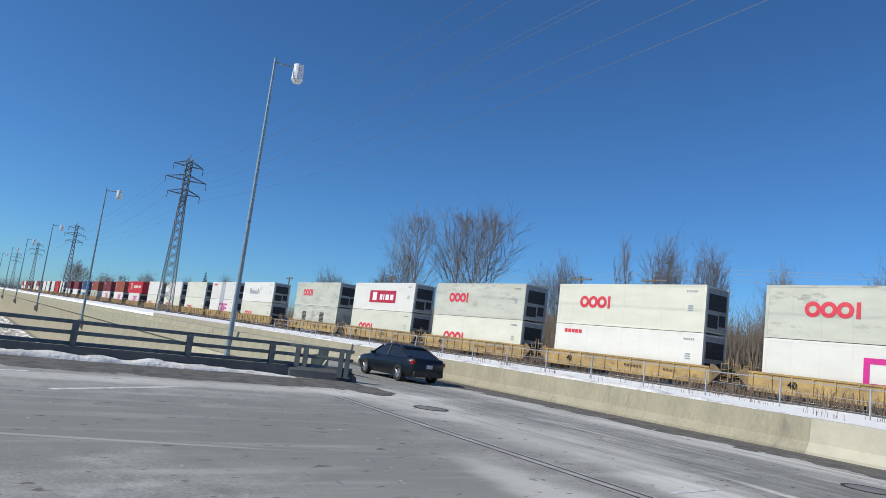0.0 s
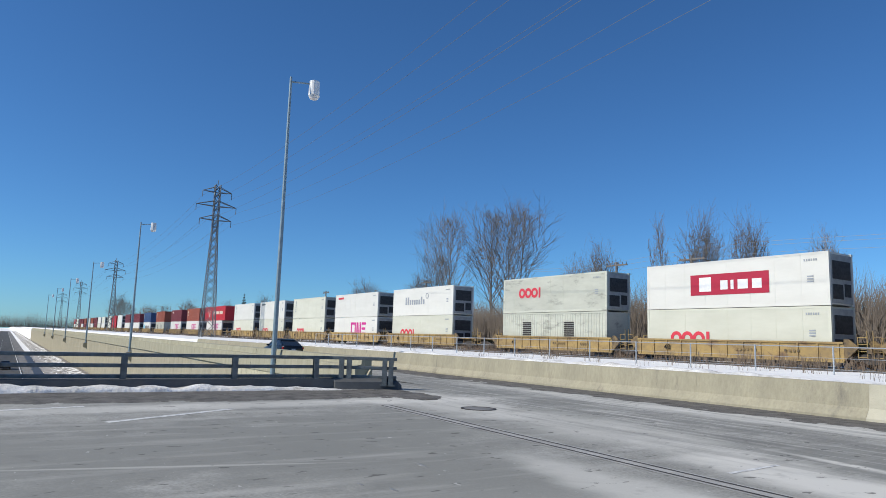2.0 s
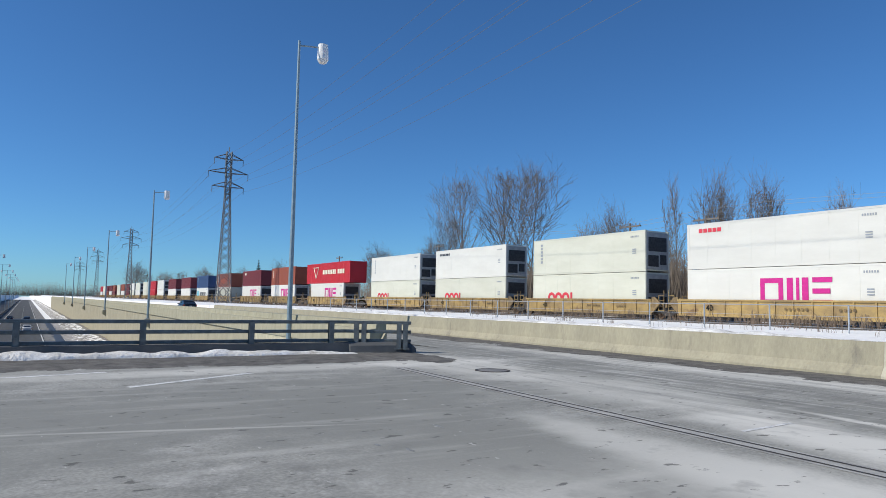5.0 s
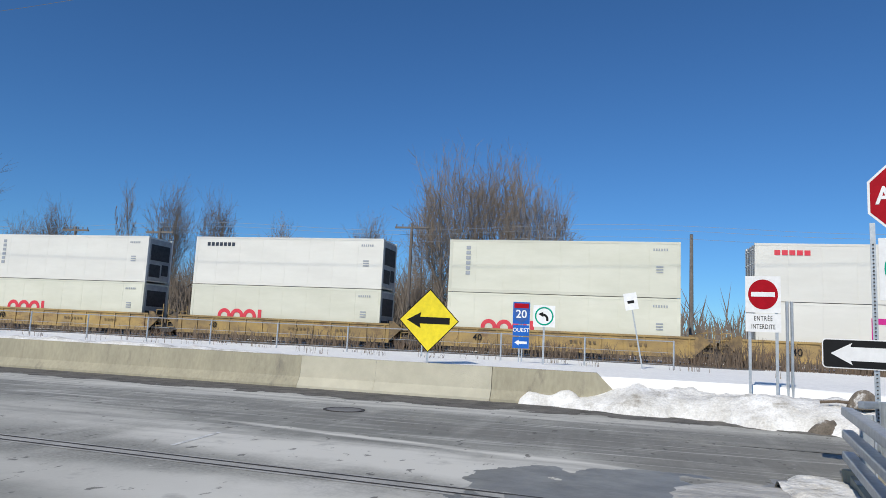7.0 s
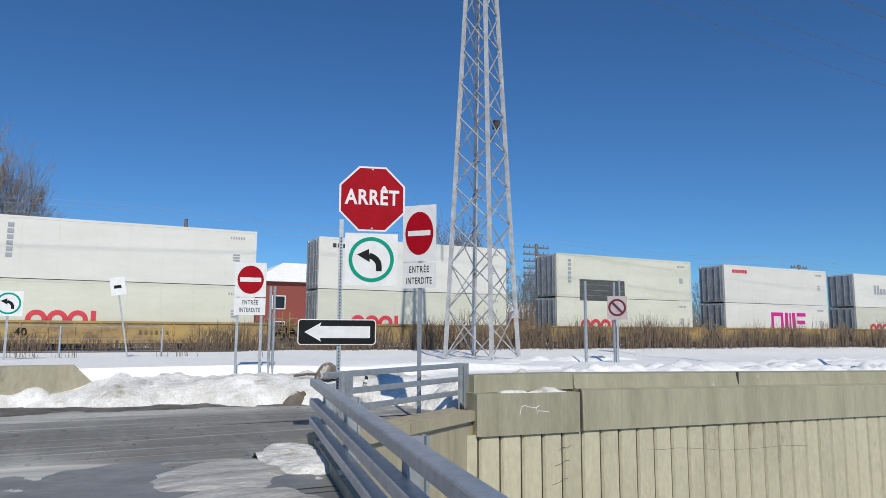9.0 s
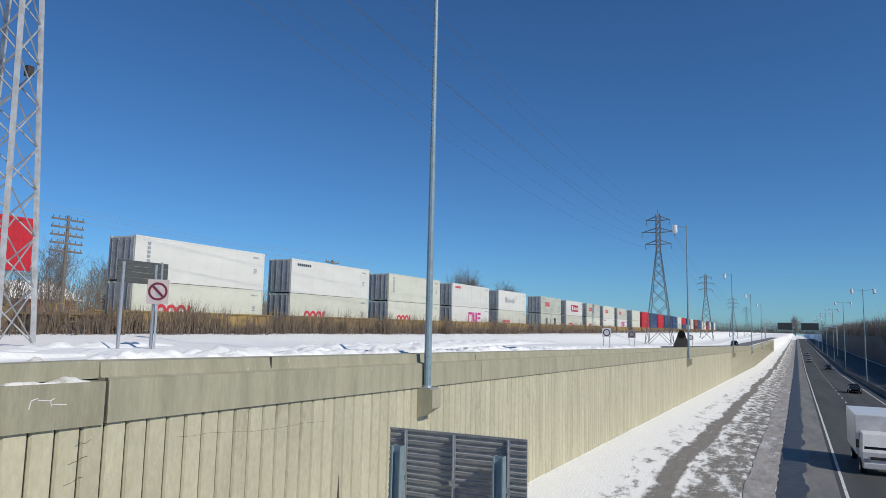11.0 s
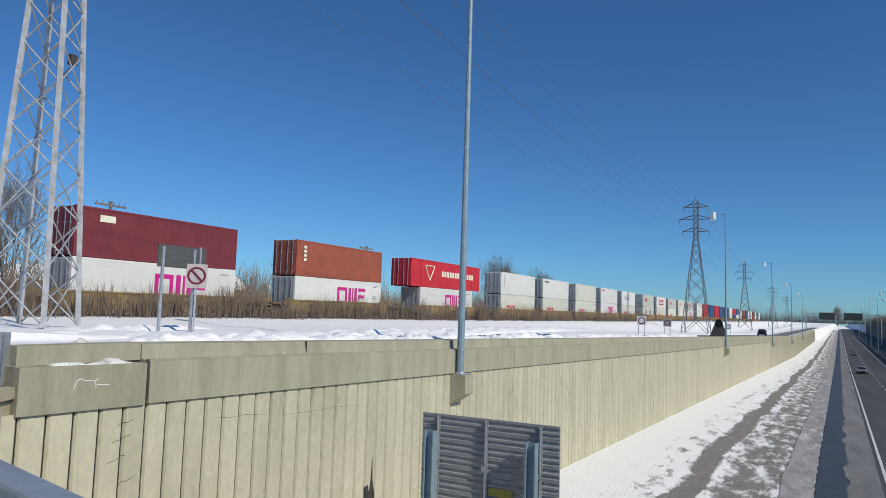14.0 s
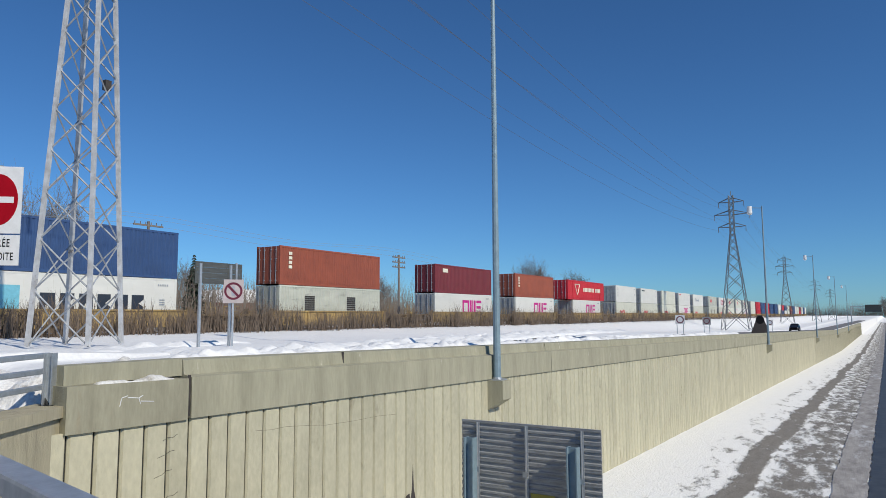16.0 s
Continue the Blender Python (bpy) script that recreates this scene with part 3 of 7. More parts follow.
def blob(name, cx, cy_, rx, ry, h, z, material, label, category, seed=0, n=18, m=7, rot=0.0, rough=0.35):
    """An uneven mound on the ground."""
    bm = bmesh.new()
    rings = []
    for k in range(m + 1):
        s = k / m
        r_ = []
        for i in range(n):
            a = 2 * math.pi * i / n
            q = 1 + rough * noise.noise((math.cos(a) * 1.7 + seed, math.sin(a) * 1.7, s * 0.7))
            x, y = rx * s * q * math.cos(a), ry * s * q * math.sin(a)
            hh = h * (1 - s ** 2.2) * (1 + 0.7 * rough * noise.noise((x * 1.3 + seed, y * 1.3, 3))) - (0.03 if k == m else 0)
            r_.append(bm.verts.new((cx + x * math.cos(rot) - y * math.sin(rot), cy_ + x * math.sin(rot) + y * math.cos(rot), z + hh)))
        rings.append(r_)
    for k in range(m):
        for i in range(n):
            j = (i + 1) % n
            if k == 0:
                bm.faces.new((rings[0][0], rings[1][i], rings[1][j])) if i == -1 else None
            bm.faces.new((rings[k][i], rings[k + 1][i], rings[k + 1][j], rings[k][j]))
    bmesh.ops.remove_doubles(bm, verts=bm.verts[:], dist=0.0005)
    return tagged(part(name, bm, material, smooth=True), label, category)


def fbm(x, y, s=0.0):
    return noise.noise((x, y, s)) + 0.5 * noise.noise((x * 2.1, y * 2.1, s + 5)) + 0.28 * noise.noise((x * 4.7, y * 4.7, s + 9))


def ridge(name, pts, width, height, material, label, category, seed=0.0, step=0.12, across=14, rough=0.55, base=0.0):
    """A long uneven heap along a line of points: lumpy crest, ragged foot."""
    line = []
    for (x0, y0), (x1, y1) in zip(pts, pts[1:]):
        n = max(1, round(math.hypot(x1 - x0, y1 - y0) / step))
        line += [(x0 + (x1 - x0) * i / n, y0 + (y1 - y0) * i / n, x1 - x0, y1 - y0) for i in range(n)]
    bm = bmesh.new()
    prev = None
    for k, (x, y, dx, dy) in enumerate(line):
        L = math.hypot(dx, dy)
        nx, ny = -dy / L, dx / L
        t = k / (len(line) - 1)
        end = min(1.0, 6 * t, 6 * (1 - t)) ** 0.5 if 0 < t < 1 else 0.0
        row = []
        for j in range(across + 1):
            v = j / across * 2 - 1
            w = width / 2 * (1 + 0.35 * noise.noise((x * 0.8, y * 0.8, seed + 20)))
            px, py = x + nx * v * w, y + ny * v * w
            h = height * end * max(0.0, 1 - v * v) ** 0.7 * (0.75 + rough * fbm(px * 1.4, py * 1.4, seed)) - (0.05 if abs(v) == 1 or end == 0 else 0.0)
            row.append(bm.verts.new((px, py, base + h)))
        if prev:
            for j in range(across):
                bm.faces.new((prev[j], row[j], row[j + 1], prev[j + 1]))
        prev = row
    return tagged(part(name, bm, material, smooth=True), label, category)


def crust(name, cx, cy_, rx, ry, h, z, material, label, category, seed, cut=0.0, cell=0.05):
    """A broken crust lying on the road; its ragged rim dips under the surface."""
    bm = bmesh.new()
    nx, ny = int(2 * rx / cell), int(2 * ry / cell)
    grid = []
    for i in range(nx + 1):
        row = []
        for j in range(ny + 1):
            u, v = i / nx * 2 - 1, j / ny * 2 - 1
            x, y = cx + u * rx, cy_ + v * ry
            d = 1 - (u * u + v * v)
            e = d * 1.1 - cut + 0.75 * fbm(x * 1.1, y * 1.1, seed)
            hh = h * min(1.0, max(-0.4, e * 2.2)) * (1 + 0.35 * fbm(x * 3.5, y * 3.5, seed + 3))
            row.append(bm.verts.new((x, y, z + hh)))
        grid.append(row)
    for i in range(nx):
        for j in range(ny):
            q = (grid[i][j], grid[i + 1][j], grid[i + 1][j + 1], grid[i][j + 1])
            if max(p.co.z for p in q) > z:
                bm.faces.new(q)
    for p in [p for p in bm.verts if not p.link_faces]:
        bm.verts.remove(p)
    return tagged(part(name, bm, material, smooth=True), label, category)


for i, x in enumerate(frange(-66, 2, 6.8)):
    structure(crust("grit_patch", x, 16.0, 5.2, 0.95, 0.016, 0.014, GRIT, "frayed dark grit and slush by the barrier", "grit", 80 + 3 * i, 0.35, 0.08), "frayed dark grit and slush by the barrier", "grit")
for i, (x, y, a, b) in enumerate([(-17.7, -8, 1.1, 6), (-17.6, -0.5, 1.2, 6), (-17.4, 5.5, 1.3, 5), (-17.3, 9.6, 1.9, 0.9)]):
    structure(crust("grit_patch", x, y, a, b, 0.02, 0.018, GRIT, "frayed dark wet grit by the bridge kerb", "grit", 120 + 3 * i, 0.30, 0.08), "frayed dark wet grit by the bridge kerb", "grit")
ridge("snow_bank", [(-19.55 + 0.035 * y, y) for y in (-20, -8, 2, 6.5)] + [(-19.0, 8.9)], 0.75, 0.21, SNOWBANK, "low ridge of ploughed snow along the bridge railing", "snow bank", 1, 0.14, 12, 0.5)
ridge("snow_bank", [(-1.0, 17.9), (0.5, 17.45), (1.6, 17.15), (3.2, 16.6), (6.0, 15.7), (8.2, 14.0)], 2.7, 0.80, SNOWBANK, "ploughed dirty snow heap at the road edge", "snow bank", 2, 0.10, 22, 0.22)
ridge("snow_bank", [(-2.3, 17.06), (-1.5, 17.05), (-0.6, 17.06)], 0.36, 0.40, SNOWBANK, "snow splashed against the face of the barrier", "snow bank", 33, 0.05, 10, 0.35)
ridge("dirt_heap", [(0.0, 16.35), (1.5, 16.0), (3.4, 15.45), (4.6, 15.0)], 0.9, 0.07, GRIT, "brown thawed grit along the foot of the snow heap", "dirt", 36, 0.10, 10, 0.8)
for i, x0 in enumerate(frange(8.8, 64, 6.9)):
    ridge("snow_bank", [(x, yw(x) + 1.0 + 0.12 * math.sin(x * 0.9)) for x in frange(x0, x0 + 9, 1.5)], 1.35, 0.30, SNOW, "lumpy snow crust along the top of the wall", "snow bank", 8 + 3 * i, 0.10, 16, 0.8, 0.66 + zp(x0 + 4.5))
for i, x0 in enumerate(frange(9.0, 44, 5)):
    ridge("snow_bank", [(x, yw(x) + 2.3 + 0.5 * math.sin(x * 0.5 + i)) for x in frange(x0, x0 + 7, 1.5)], 1.8, 0.26, SNOW, "trodden lumpy snow above the wall", "snow bank", 41 + 3 * i, 0.14, 14, 0.9, 0.62 + zp(x0 + 3.5))
ridge("snow_bank", [(x, 15.6 + 0.5 * math.sin(x * 0.2)) for x in frange(11, 48, 3)], 2.4, 0.22, SNOW, "broken snow crust above the wall", "snow bank", 9, 0.25, 14, 0.9, 0.50)
ridge("snow_bank", [(6.4, 12.6), (8.4, 13.6), (10.5, 14.2)], 2.0, 0.75, SNOWBANK, "snow heap above the wing wall", "snow bank", 4, 0.14, 16, 0.5)
ridge("snow_bank", [(6.9, 11.30), (8.5, 11.27)], 0.22, 0.05, SNOWBANK, "small crumbs of snow on the coping", "snow bank", 5, 0.04, 10, 2.0, 0.452)
ridge("snow_bank", [(-60, 17.75), (-40, 17.8), (-20, 17.75), (-4, 17.75)], 0.9, 0.24, SNOWBANK, "snow piled against the back of the barrier", "snow bank", 6, 0.4, 8, 0.5, 0.74)
for i, (p0, p1, p2) in enumerate([((14, 13.2), (19, 14.6), (26, 14.9)), ((20, 16.4), (30, 17.6), (42, 17.4)), ((11, 18.6), (16, 20.6), (20, 22.0)), ((30, 14.0), (44, 14.4), (58, 13.6)), ((24, 21), (36, 22), (52, 21.6)), ((12, 14.6), (13.2, 16.6), (13.6, 18.8))]):
    ridge("snow_rut", [p0, p1, p2], 1.3, 0.22, SNOW, "wind-packed snow ridge beside a rut", "snow ridge", 60 + i, 0.3, 10, 0.7, 0.62 + zp(p1[0]) + (0.1 if p1[1] > 17 else 0.0))
for i, (x, y, a, b, h, cut) in enumerate([(1.40, 8.05, 0.85, 0.85, 0.035, 0.05), (1.25, 6.5, 0.85, 0.9, 0.035, 0.10), (2.35, 8.5, 0.50, 1.2, 0.075, 0.1), (1.45, 5.0, 0.5, 1.0, 0.05, 0.35)]):
    crust("ice_crust", x, y, a, b, h, 0.014, SNOWBANK if h > 0.07 else ICECRUST, "melting crust of snow and ice on the road", "ice crust", 50 + 7 * i, cut, 0.04)
for i, (x, y, a, b) in enumerate([(0.25, 6.7, 1.9, 2.6), (2.2, 7.6, 0.8, 1.9)]):
    crust("puddle", x, y, a, b, 0.006, 0.013, WET, "dark meltwater puddle on the asphalt", "puddle", 200 + 5 * i, 0.10, 0.04)
for i, (x, y, a, b) in enumerate([(-6.5, 3.6, 0.14, 0.03), (-6.9, 3.4, 0.09, 0.025), (-7.6, 4.6, 0.22, 0.02), (-4.6, 3.3, 0.10, 0.03)]):
    blob("puddle", x, y, a, b, 0.003, 0.014, WET, "small dark wet spot on the asphalt", "puddle", 60 + i, n=40, m=3, rough=0.9)
MUD = mat("thawed_brown_mud", (0.24, 0.205, 0.165), 0.9, color2=(0.12, 0.10, 0.08), scale=3, bump=1.0, bscale=14, spots=((0.62, 0.60, 0.57), 3.0, 0.55, 0.62), grain=0.2, gscale=30)
blob("snow_lump", 4.9, 15.6, 0.30, 0.28, 0.34, 0.56, MUD, "round lump of dirty packed snow on the heap", "snow lump", 71, n=20, m=8, rough=0.5)
blob("dirt_heap", 4.2, 15.25, 0.50, 0.34, 0.36, 0.0, MUD, "brown thawed dirt in the face of the snow heap", "dirt", 74, n=26, m=8, rough=0.9)
bm = bmesh.new()
for p0, p1 in zip([(4.1, 15.7, 0.60), (4.4, 15.62, 0.64), (4.75, 15.55, 0.62)], [(4.4, 15.62, 0.64), (4.75, 15.55, 0.62), (5.0, 15.5, 0.55)]):
    tube(bm, p0, p1, 0.035, 0.03, 6)
tagged(part("dead_branch", bm, BRUSH), "dead brown branch lying on the snow heap", "branch")
# manhole covers
for x, y in ((-13.2, 9.5), (-5.25, 13.05)):
    bm = bmesh.new()
    ring(bm, 0, 0, 0.42, 0.36, 0, 0.015, 28)
    bm.transform(Matrix.Rotation(radians(90), 4, "X"))
    c = thing("manhole_cover", "round cast iron manhole cover set in asphalt", "manhole cover", pose(x, y, 0.010))
    part("rim", bm, STEELDARK, c)
    bm = bmesh.new()
    prism(bm, ngon(0, 0, 0.355, 28), 0, 0.012)
    bm.transform(Matrix.Rotation(radians(90), 4, "X"))
    part("lid", bm, SHOULDER, c)

# ---- trench walls ----
wall = thing("wall_north", "beige ribbed concrete retaining wall of the sunken highway", "retaining wall", kind="structure")


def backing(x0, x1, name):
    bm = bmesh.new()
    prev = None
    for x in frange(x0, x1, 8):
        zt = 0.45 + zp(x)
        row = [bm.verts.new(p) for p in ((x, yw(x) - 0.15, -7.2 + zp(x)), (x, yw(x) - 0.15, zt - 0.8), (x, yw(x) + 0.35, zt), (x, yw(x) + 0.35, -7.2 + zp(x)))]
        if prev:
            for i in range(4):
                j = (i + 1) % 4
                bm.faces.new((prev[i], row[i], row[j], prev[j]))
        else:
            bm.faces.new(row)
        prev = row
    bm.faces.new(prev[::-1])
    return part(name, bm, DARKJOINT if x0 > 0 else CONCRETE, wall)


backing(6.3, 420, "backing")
backing(-420, -23.6, "backing")
coping_profile = [(-0.28, -0.28), (-0.26, 0.50), (-0.02, 0.54), (0.02, 0.82), (0.42, 0.84), (0.42, -0.28)]


def coping(x0, x1):
    bm = bmesh.new()
    prof = coping_profile if x0 > 8 or x0 < 0 else [(-0.28, -0.30), (-0.28, 0.48), (0.42, 0.48), (0.42, -0.30)]
    rows = []
    for x in (x0, x1):
        rows.append([bm.verts.new((x, yw(x) + a, b + zp(x))) for a, b in prof])
    n = len(prof)
    bm.faces.new(rows[0])
    bm.faces.new(rows[1][::-1])
    for i in range(n):
        j = (i + 1) % n
        bm.faces.new((rows[0][i], rows[1][i], rows[1][j], rows[0][j]))
    return part("coping", bm, OLDCOPING if 0 < x0 < 8 else COPING, wall, "stained grey-brown concrete coping")


edges = [6.35, 8.72, 25.6, 38.5, 51.5, 64.5] + frange(78, 420, 13.2)
for a, b in zip(edges, edges[1:]):
    coping(a + (0.06 if a == 8.72 else 0.02), b - 0.02)
for a, b in zip(frange(-417, -23.8, 13.2), frange(-417, -23.8, 13.2)[1:]):
    coping(a + 0.02, b - 0.02)
back_wall = bmesh.new()
box(back_wall, 6.45, 8.775, yw(7) - 0.005, yw(7) + 0.415, 0.47, 0.80)
structure(part("back_wall", back_wall, COPING), "low concrete upstand behind the coping", "wall")

def crack(pts, w=0.012, y=None):
    """A dark hairline crack or joint on the wall's face."""
    bm = bmesh.new()
    for (x0, z0), (x1, z1) in zip(pts, pts[1:]):
        ya, yb = (yw(x0) - 0.2215, yw(x1) - 0.2215) if y is None else (y, y)
        tube(bm, (x0, ya, z0), (x1, yb, z1), w / 2, w / 2, 4, False)
    return part("crack", bm, STEELDARK, wall, "thin dark crack in the concrete")


crack([(10.44, -0.80), (10.9, -0.84), (11.3, -0.83), (12.14, -0.91), (12.58, -0.97), (13.6, -1.0), (14.6, -1.0), (15.42, -1.05)], 0.005)
for x, z in ((8.2, -0.63), (8.15, -0.92), (8.1, -1.27), (8.25, -1.7), (8.12, -2.2)):
    k = math.sin(x * 91 + z * 37)
    crack([(x + 0.05 * k, z - 0.05), (x + 0.12, z + 0.02 * k), (x + 0.22, z - 0.05 * k), (x + 0.33, z + 0.04)], 0.009)
crack([(8.72, -0.28), (8.72, 0.50)], 0.075, yw(8.72) - 0.262)
crack([(13.45, 0.55 + zp(13)), (13.45, 0.83 + zp(13))], 0.08, yw(13) + 0.0)
for pts in ([(7.30, 0.06), (7.33, 0.20), (7.44, 0.23)], [(7.44, 0.20), (7.66, 0.17), (7.74, 0.21)], [(7.66, 0.17), (7.70, 0.06)], [(7.70, 0.11), (7.96, 0.08)]):
    bm = bmesh.new()
    for (x0, z0), (x1, z1) in zip(pts, pts[1:]):
        tube(bm, (x0, yw(x0) - 0.282, z0), (x1, yw(x1) - 0.282, z1), 0.010, 0.008, 4, False)
    part("paint_mark", bm, SIGNWHITE, wall, "scratchy white paint mark")

# thin near-black spiked plate, just proud of the panel faces
bm = bmesh.new()
prism(bm, [(15.86, -3.32), (16.0, -3.28), (16.06, -3.5), (16.12, -3.2), (16.17, -2.52), (16.22, -3.2), (16.34, -3.6), (16.42, -6.3), (15.9, -6.3)], yw(16.1) - 0.2265, yw(16.1) - 0.214)
part("tar_stain", bm, STEELDARK, wall, "dark spiked mark on the wall")

# wing wall of the abutment, below the short return of the railing
wing = bmesh.new()
a, b = Vector((2.95, 9.55)), Vector((6.5, 11.75))
d = (b - a).normalized()
nrm = Vector((d.y, -d.x))
for h0, h1, o in ((-7.2, -0.02, 0.28), (-0.02, 0.16, 0.36)):
    p = [a + nrm * o, b + nrm * o, b - nrm * 0.3, a - nrm * 0.3]
    lo = [wing.verts.new((v.x, v.y, h0)) for v in p]
    hi = [wing.verts.new((v.x, v.y, h1)) for v in p]
    wing.faces.new(hi)
    wing.faces.new(lo[::-1])
    for i in range(4):
        j = (i + 1) % 4
        wing.faces.new((lo[i], lo[j], hi[j], hi[i]))
structure(part("wing_wall", wing, WING), "beige concrete abutment wing wall", "wall")
abut = bmesh.new()
box(abut, -18.7, 3.2, 9.7, 11.5, -7.2, -1.25)
structure(part("abutment", abut, CONCRETE), "concrete bridge abutment under the deck", "abutment")
edge_beam = bmesh.new()
p = [Vector((xr(y) + o, y)) for y, o in ((-37, 0.0), (9.4, 0.0), (9.4, 0.42), (-37, 0.42))]
lo = [edge_beam.verts.new((v.x, v.y, -1.35)) for v in p]
hi = [edge_beam.verts.new((v.x, v.y, 0.15)) for v in p]
edge_beam.faces.new(hi)
edge_beam.faces.new(lo[::-1])
for i in range(4):
    edge_beam.faces.new((lo[i], lo[(i + 1) % 4], hi[(i + 1) % 4], hi[i]))
structure(part("edge_beam", edge_beam, CONCRETE), "concrete edge beam of the bridge deck", "kerb")

# assumed wall; the shade on its north face is put into the dark colour
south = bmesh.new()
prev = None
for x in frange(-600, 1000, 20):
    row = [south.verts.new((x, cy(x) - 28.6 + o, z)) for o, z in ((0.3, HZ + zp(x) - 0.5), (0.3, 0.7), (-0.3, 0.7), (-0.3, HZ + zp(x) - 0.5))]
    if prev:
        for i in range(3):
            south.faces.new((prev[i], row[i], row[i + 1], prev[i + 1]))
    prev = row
structure(part("wall_south", south, mat("shade_darkened_concrete", (0.13, 0.125, 0.115), 0.9, color2=(0.08, 0.078, 0.074), scale=0.8, stretch=(1, 1, 0.3))), "concrete retaining wall across the highway, shade put into its dark colour", "retaining wall")

# ---- concrete barrier along the ramp ----
barrier = thing("concrete_barrier", "beige concrete traffic barrier in cast lengths beside the ramp", "barrier", kind="structure")
BPROF = [(0.0, 0.0), (0.0, 0.08), (0.16, 0.30), (0.22, 0.86), (0.42, 0.86), (0.48, 0.30), (0.60, 0.0)]


def barrier_segment(x0, x1, drop=False):
    bm = bmesh.new()
    rows = []
    xs = (x0, x1) if not drop else (x0, x0 + 0.82 * (x1 - x0), x1)
    for x in xs:
        k = 0.35 if drop and x == x1 else 1.0
        rows.append([bm.verts.new((x, 17.0 + a, b * k)) for a, b in BPROF])
    n = len(BPROF)
    bm.faces.new(rows[0])
    bm.faces.new(rows[-1][::-1])
    for r0, r1 in zip(rows, rows[1:]):
        for i in range(n):
            j = (i + 1) % n
            bm.faces.new((r0[i], r1[i], r1[j], r0[j]))
    return part("barrier_segment", bm, PALECON if -8.6 < x0 < -6.0 else CONCRETE, barrier)


PALECON = mat("repaired_pale_concrete", (0.56, 0.53, 0.42), 0.85, color2=(0.47, 0.445, 0.35), scale=1.5, bump=0.3, bscale=40)
bx = [-75 + 4.0 * i for i in range(12)] + [-27.6, -24.0, -21.0, -17.5, -13.0, -8.25, -6.1, -3.0]
for a, b in zip(bx, bx[1:]):
    barrier_segment(a + 0.002, b - 0.002)
barrier_segment(-2.988, 0.15, True)


# ---- railings ----
def rail_run(thing_ob, a, b, posts, rails, material, rail_size=(0.10, 0.09), ptop=0.95):
    """Box rails between two points, with posts at given fractions."""
    a, b = Vector(a), Vector(b)
    d = b - a
    L = d.length
    m = Matrix.Translation((a.x, a.y, 0)) @ Matrix.Rotation(math.atan2(d.y, d.x), 4, "Z")
    for z in rails:
        bm = bevelled(-0.06, L + 0.06, -rail_size[0] / 2, rail_size[0] / 2, z - rail_size[1], z, 0.018)
        bm.transform(m)
        part("rail", bm, material, thing_ob)
    for f in posts:
        bm = bmesh.new()
        s = rail_size[0] / 2
        for o in (0.0, 0.13):
            box(bm, f * L - 0.075, f * L + 0.075, s + o, s + o + 0.02, 0.14, ptop - 0.03)
        box(bm, f * L - 0.012, f * L + 0.012, s + 0.02, s + 0.13, 0.14, ptop - 0.03)
        box(bm, f * L - 0.13, f * L + 0.13, s - 0.06, s + 0.22, 0.12, 0.16)
        bm.transform(m)
        part("post", bm, material, thing_ob)


near_rail = thing("bridge_railing", "galvanised steel bridge railing with three box rails", "railing", group="bridge railings")
rail_run(near_rail, (2.78, 9.47), (xr(-36), -36), [0.012, 0.055, 0.115, 0.18] + [0.24 + 0.06 * i for i in range(12)], (0.95, 0.68, 0.42), GALV, (0.13, 0.10))
wing_rail = thing("bridge_railing", "short galvanised return railing on the wing wall", "railing", group="bridge railings")
rail_run(wing_rail, (6.35, 11.8), (3.05, 9.75), [0.02, 0.93], (1.02, 0.76, 0.50), GALV, (0.09, 0.09), 1.05)
far_rail = thing("bridge_railing", "dark grey steel bridge railing with heavy posts", "railing", group="bridge railings")
rail_run(far_rail, (-19.75, 8.5), (-21.0, -30), [0.012, 0.075, 0.150, 0.225] + [0.30 + 0.075 * i for i in range(9)], (0.98, 0.70, 0.42), DARKRAIL, (0.10, 0.10))
rail_run(far_rail, (-18.80, 10.30), (-19.75, 8.6), [0.06, 0.16, 0.72, 0.84], (0.98, 0.70, 0.42), DARKRAIL, (0.10, 0.10))
kerb = bmesh.new()
rows = []
for y in (-37, 8.5, 10.2):
    x = -20.35 + 0.035 * (y + 10) if y < 9 else -19.3
    rows.append([kerb.verts.new((x - 0.25, y, -0.1)), kerb.verts.new((x - 0.25, y, 0.30)), kerb.verts.new((x + 0.25, y, 0.30)), kerb.verts.new((x + 0.25, y, -0.1))])
for r0, r1 in zip(rows, rows[1:]):
    for i in range(4):
        kerb.faces.new((r0[i], r1[i], r1[(i + 1) % 4], r0[(i + 1) % 4]))
kerb.faces.new(rows[0])
kerb.faces.new(rows[-1][::-1])
structure(part("kerb", kerb, mat("dark_kerb_concrete", (0.11, 0.115, 0.12), 0.8, scale=3, bump=0.3)), "dark concrete kerb under the far railing", "kerb")
nose = bmesh.new()
loft_rows = []
for y, x0, x1, h in ((8.55, -19.95, -19.30, 0.31), (9.2, -19.9, -19.05, 0.33), (9.9, -19.75, -18.8, 0.34), (10.35, -19.6, -18.65, 0.33), (10.55, -19.5, -18.75, 0.20)):
    loft_rows.append([nose.verts.new(p) for p in ((x0, y, -0.08), (x0 + 0.05, y, h * 0.8), (x0 + 0.15, y, h), (x1 - 0.18, y, h), (x1 - 0.04, y, h * 0.7), (x1, y, -0.08))])
for r0, r1 in zip(loft_rows, loft_rows[1:]):
    for i in range(6):
        nose.faces.new((r0[i], r1[i], r1[(i + 1) % 6], r0[(i + 1) % 6]))
nose.faces.new(loft_rows[0])
nose.faces.new(loft_rows[-1][::-1])
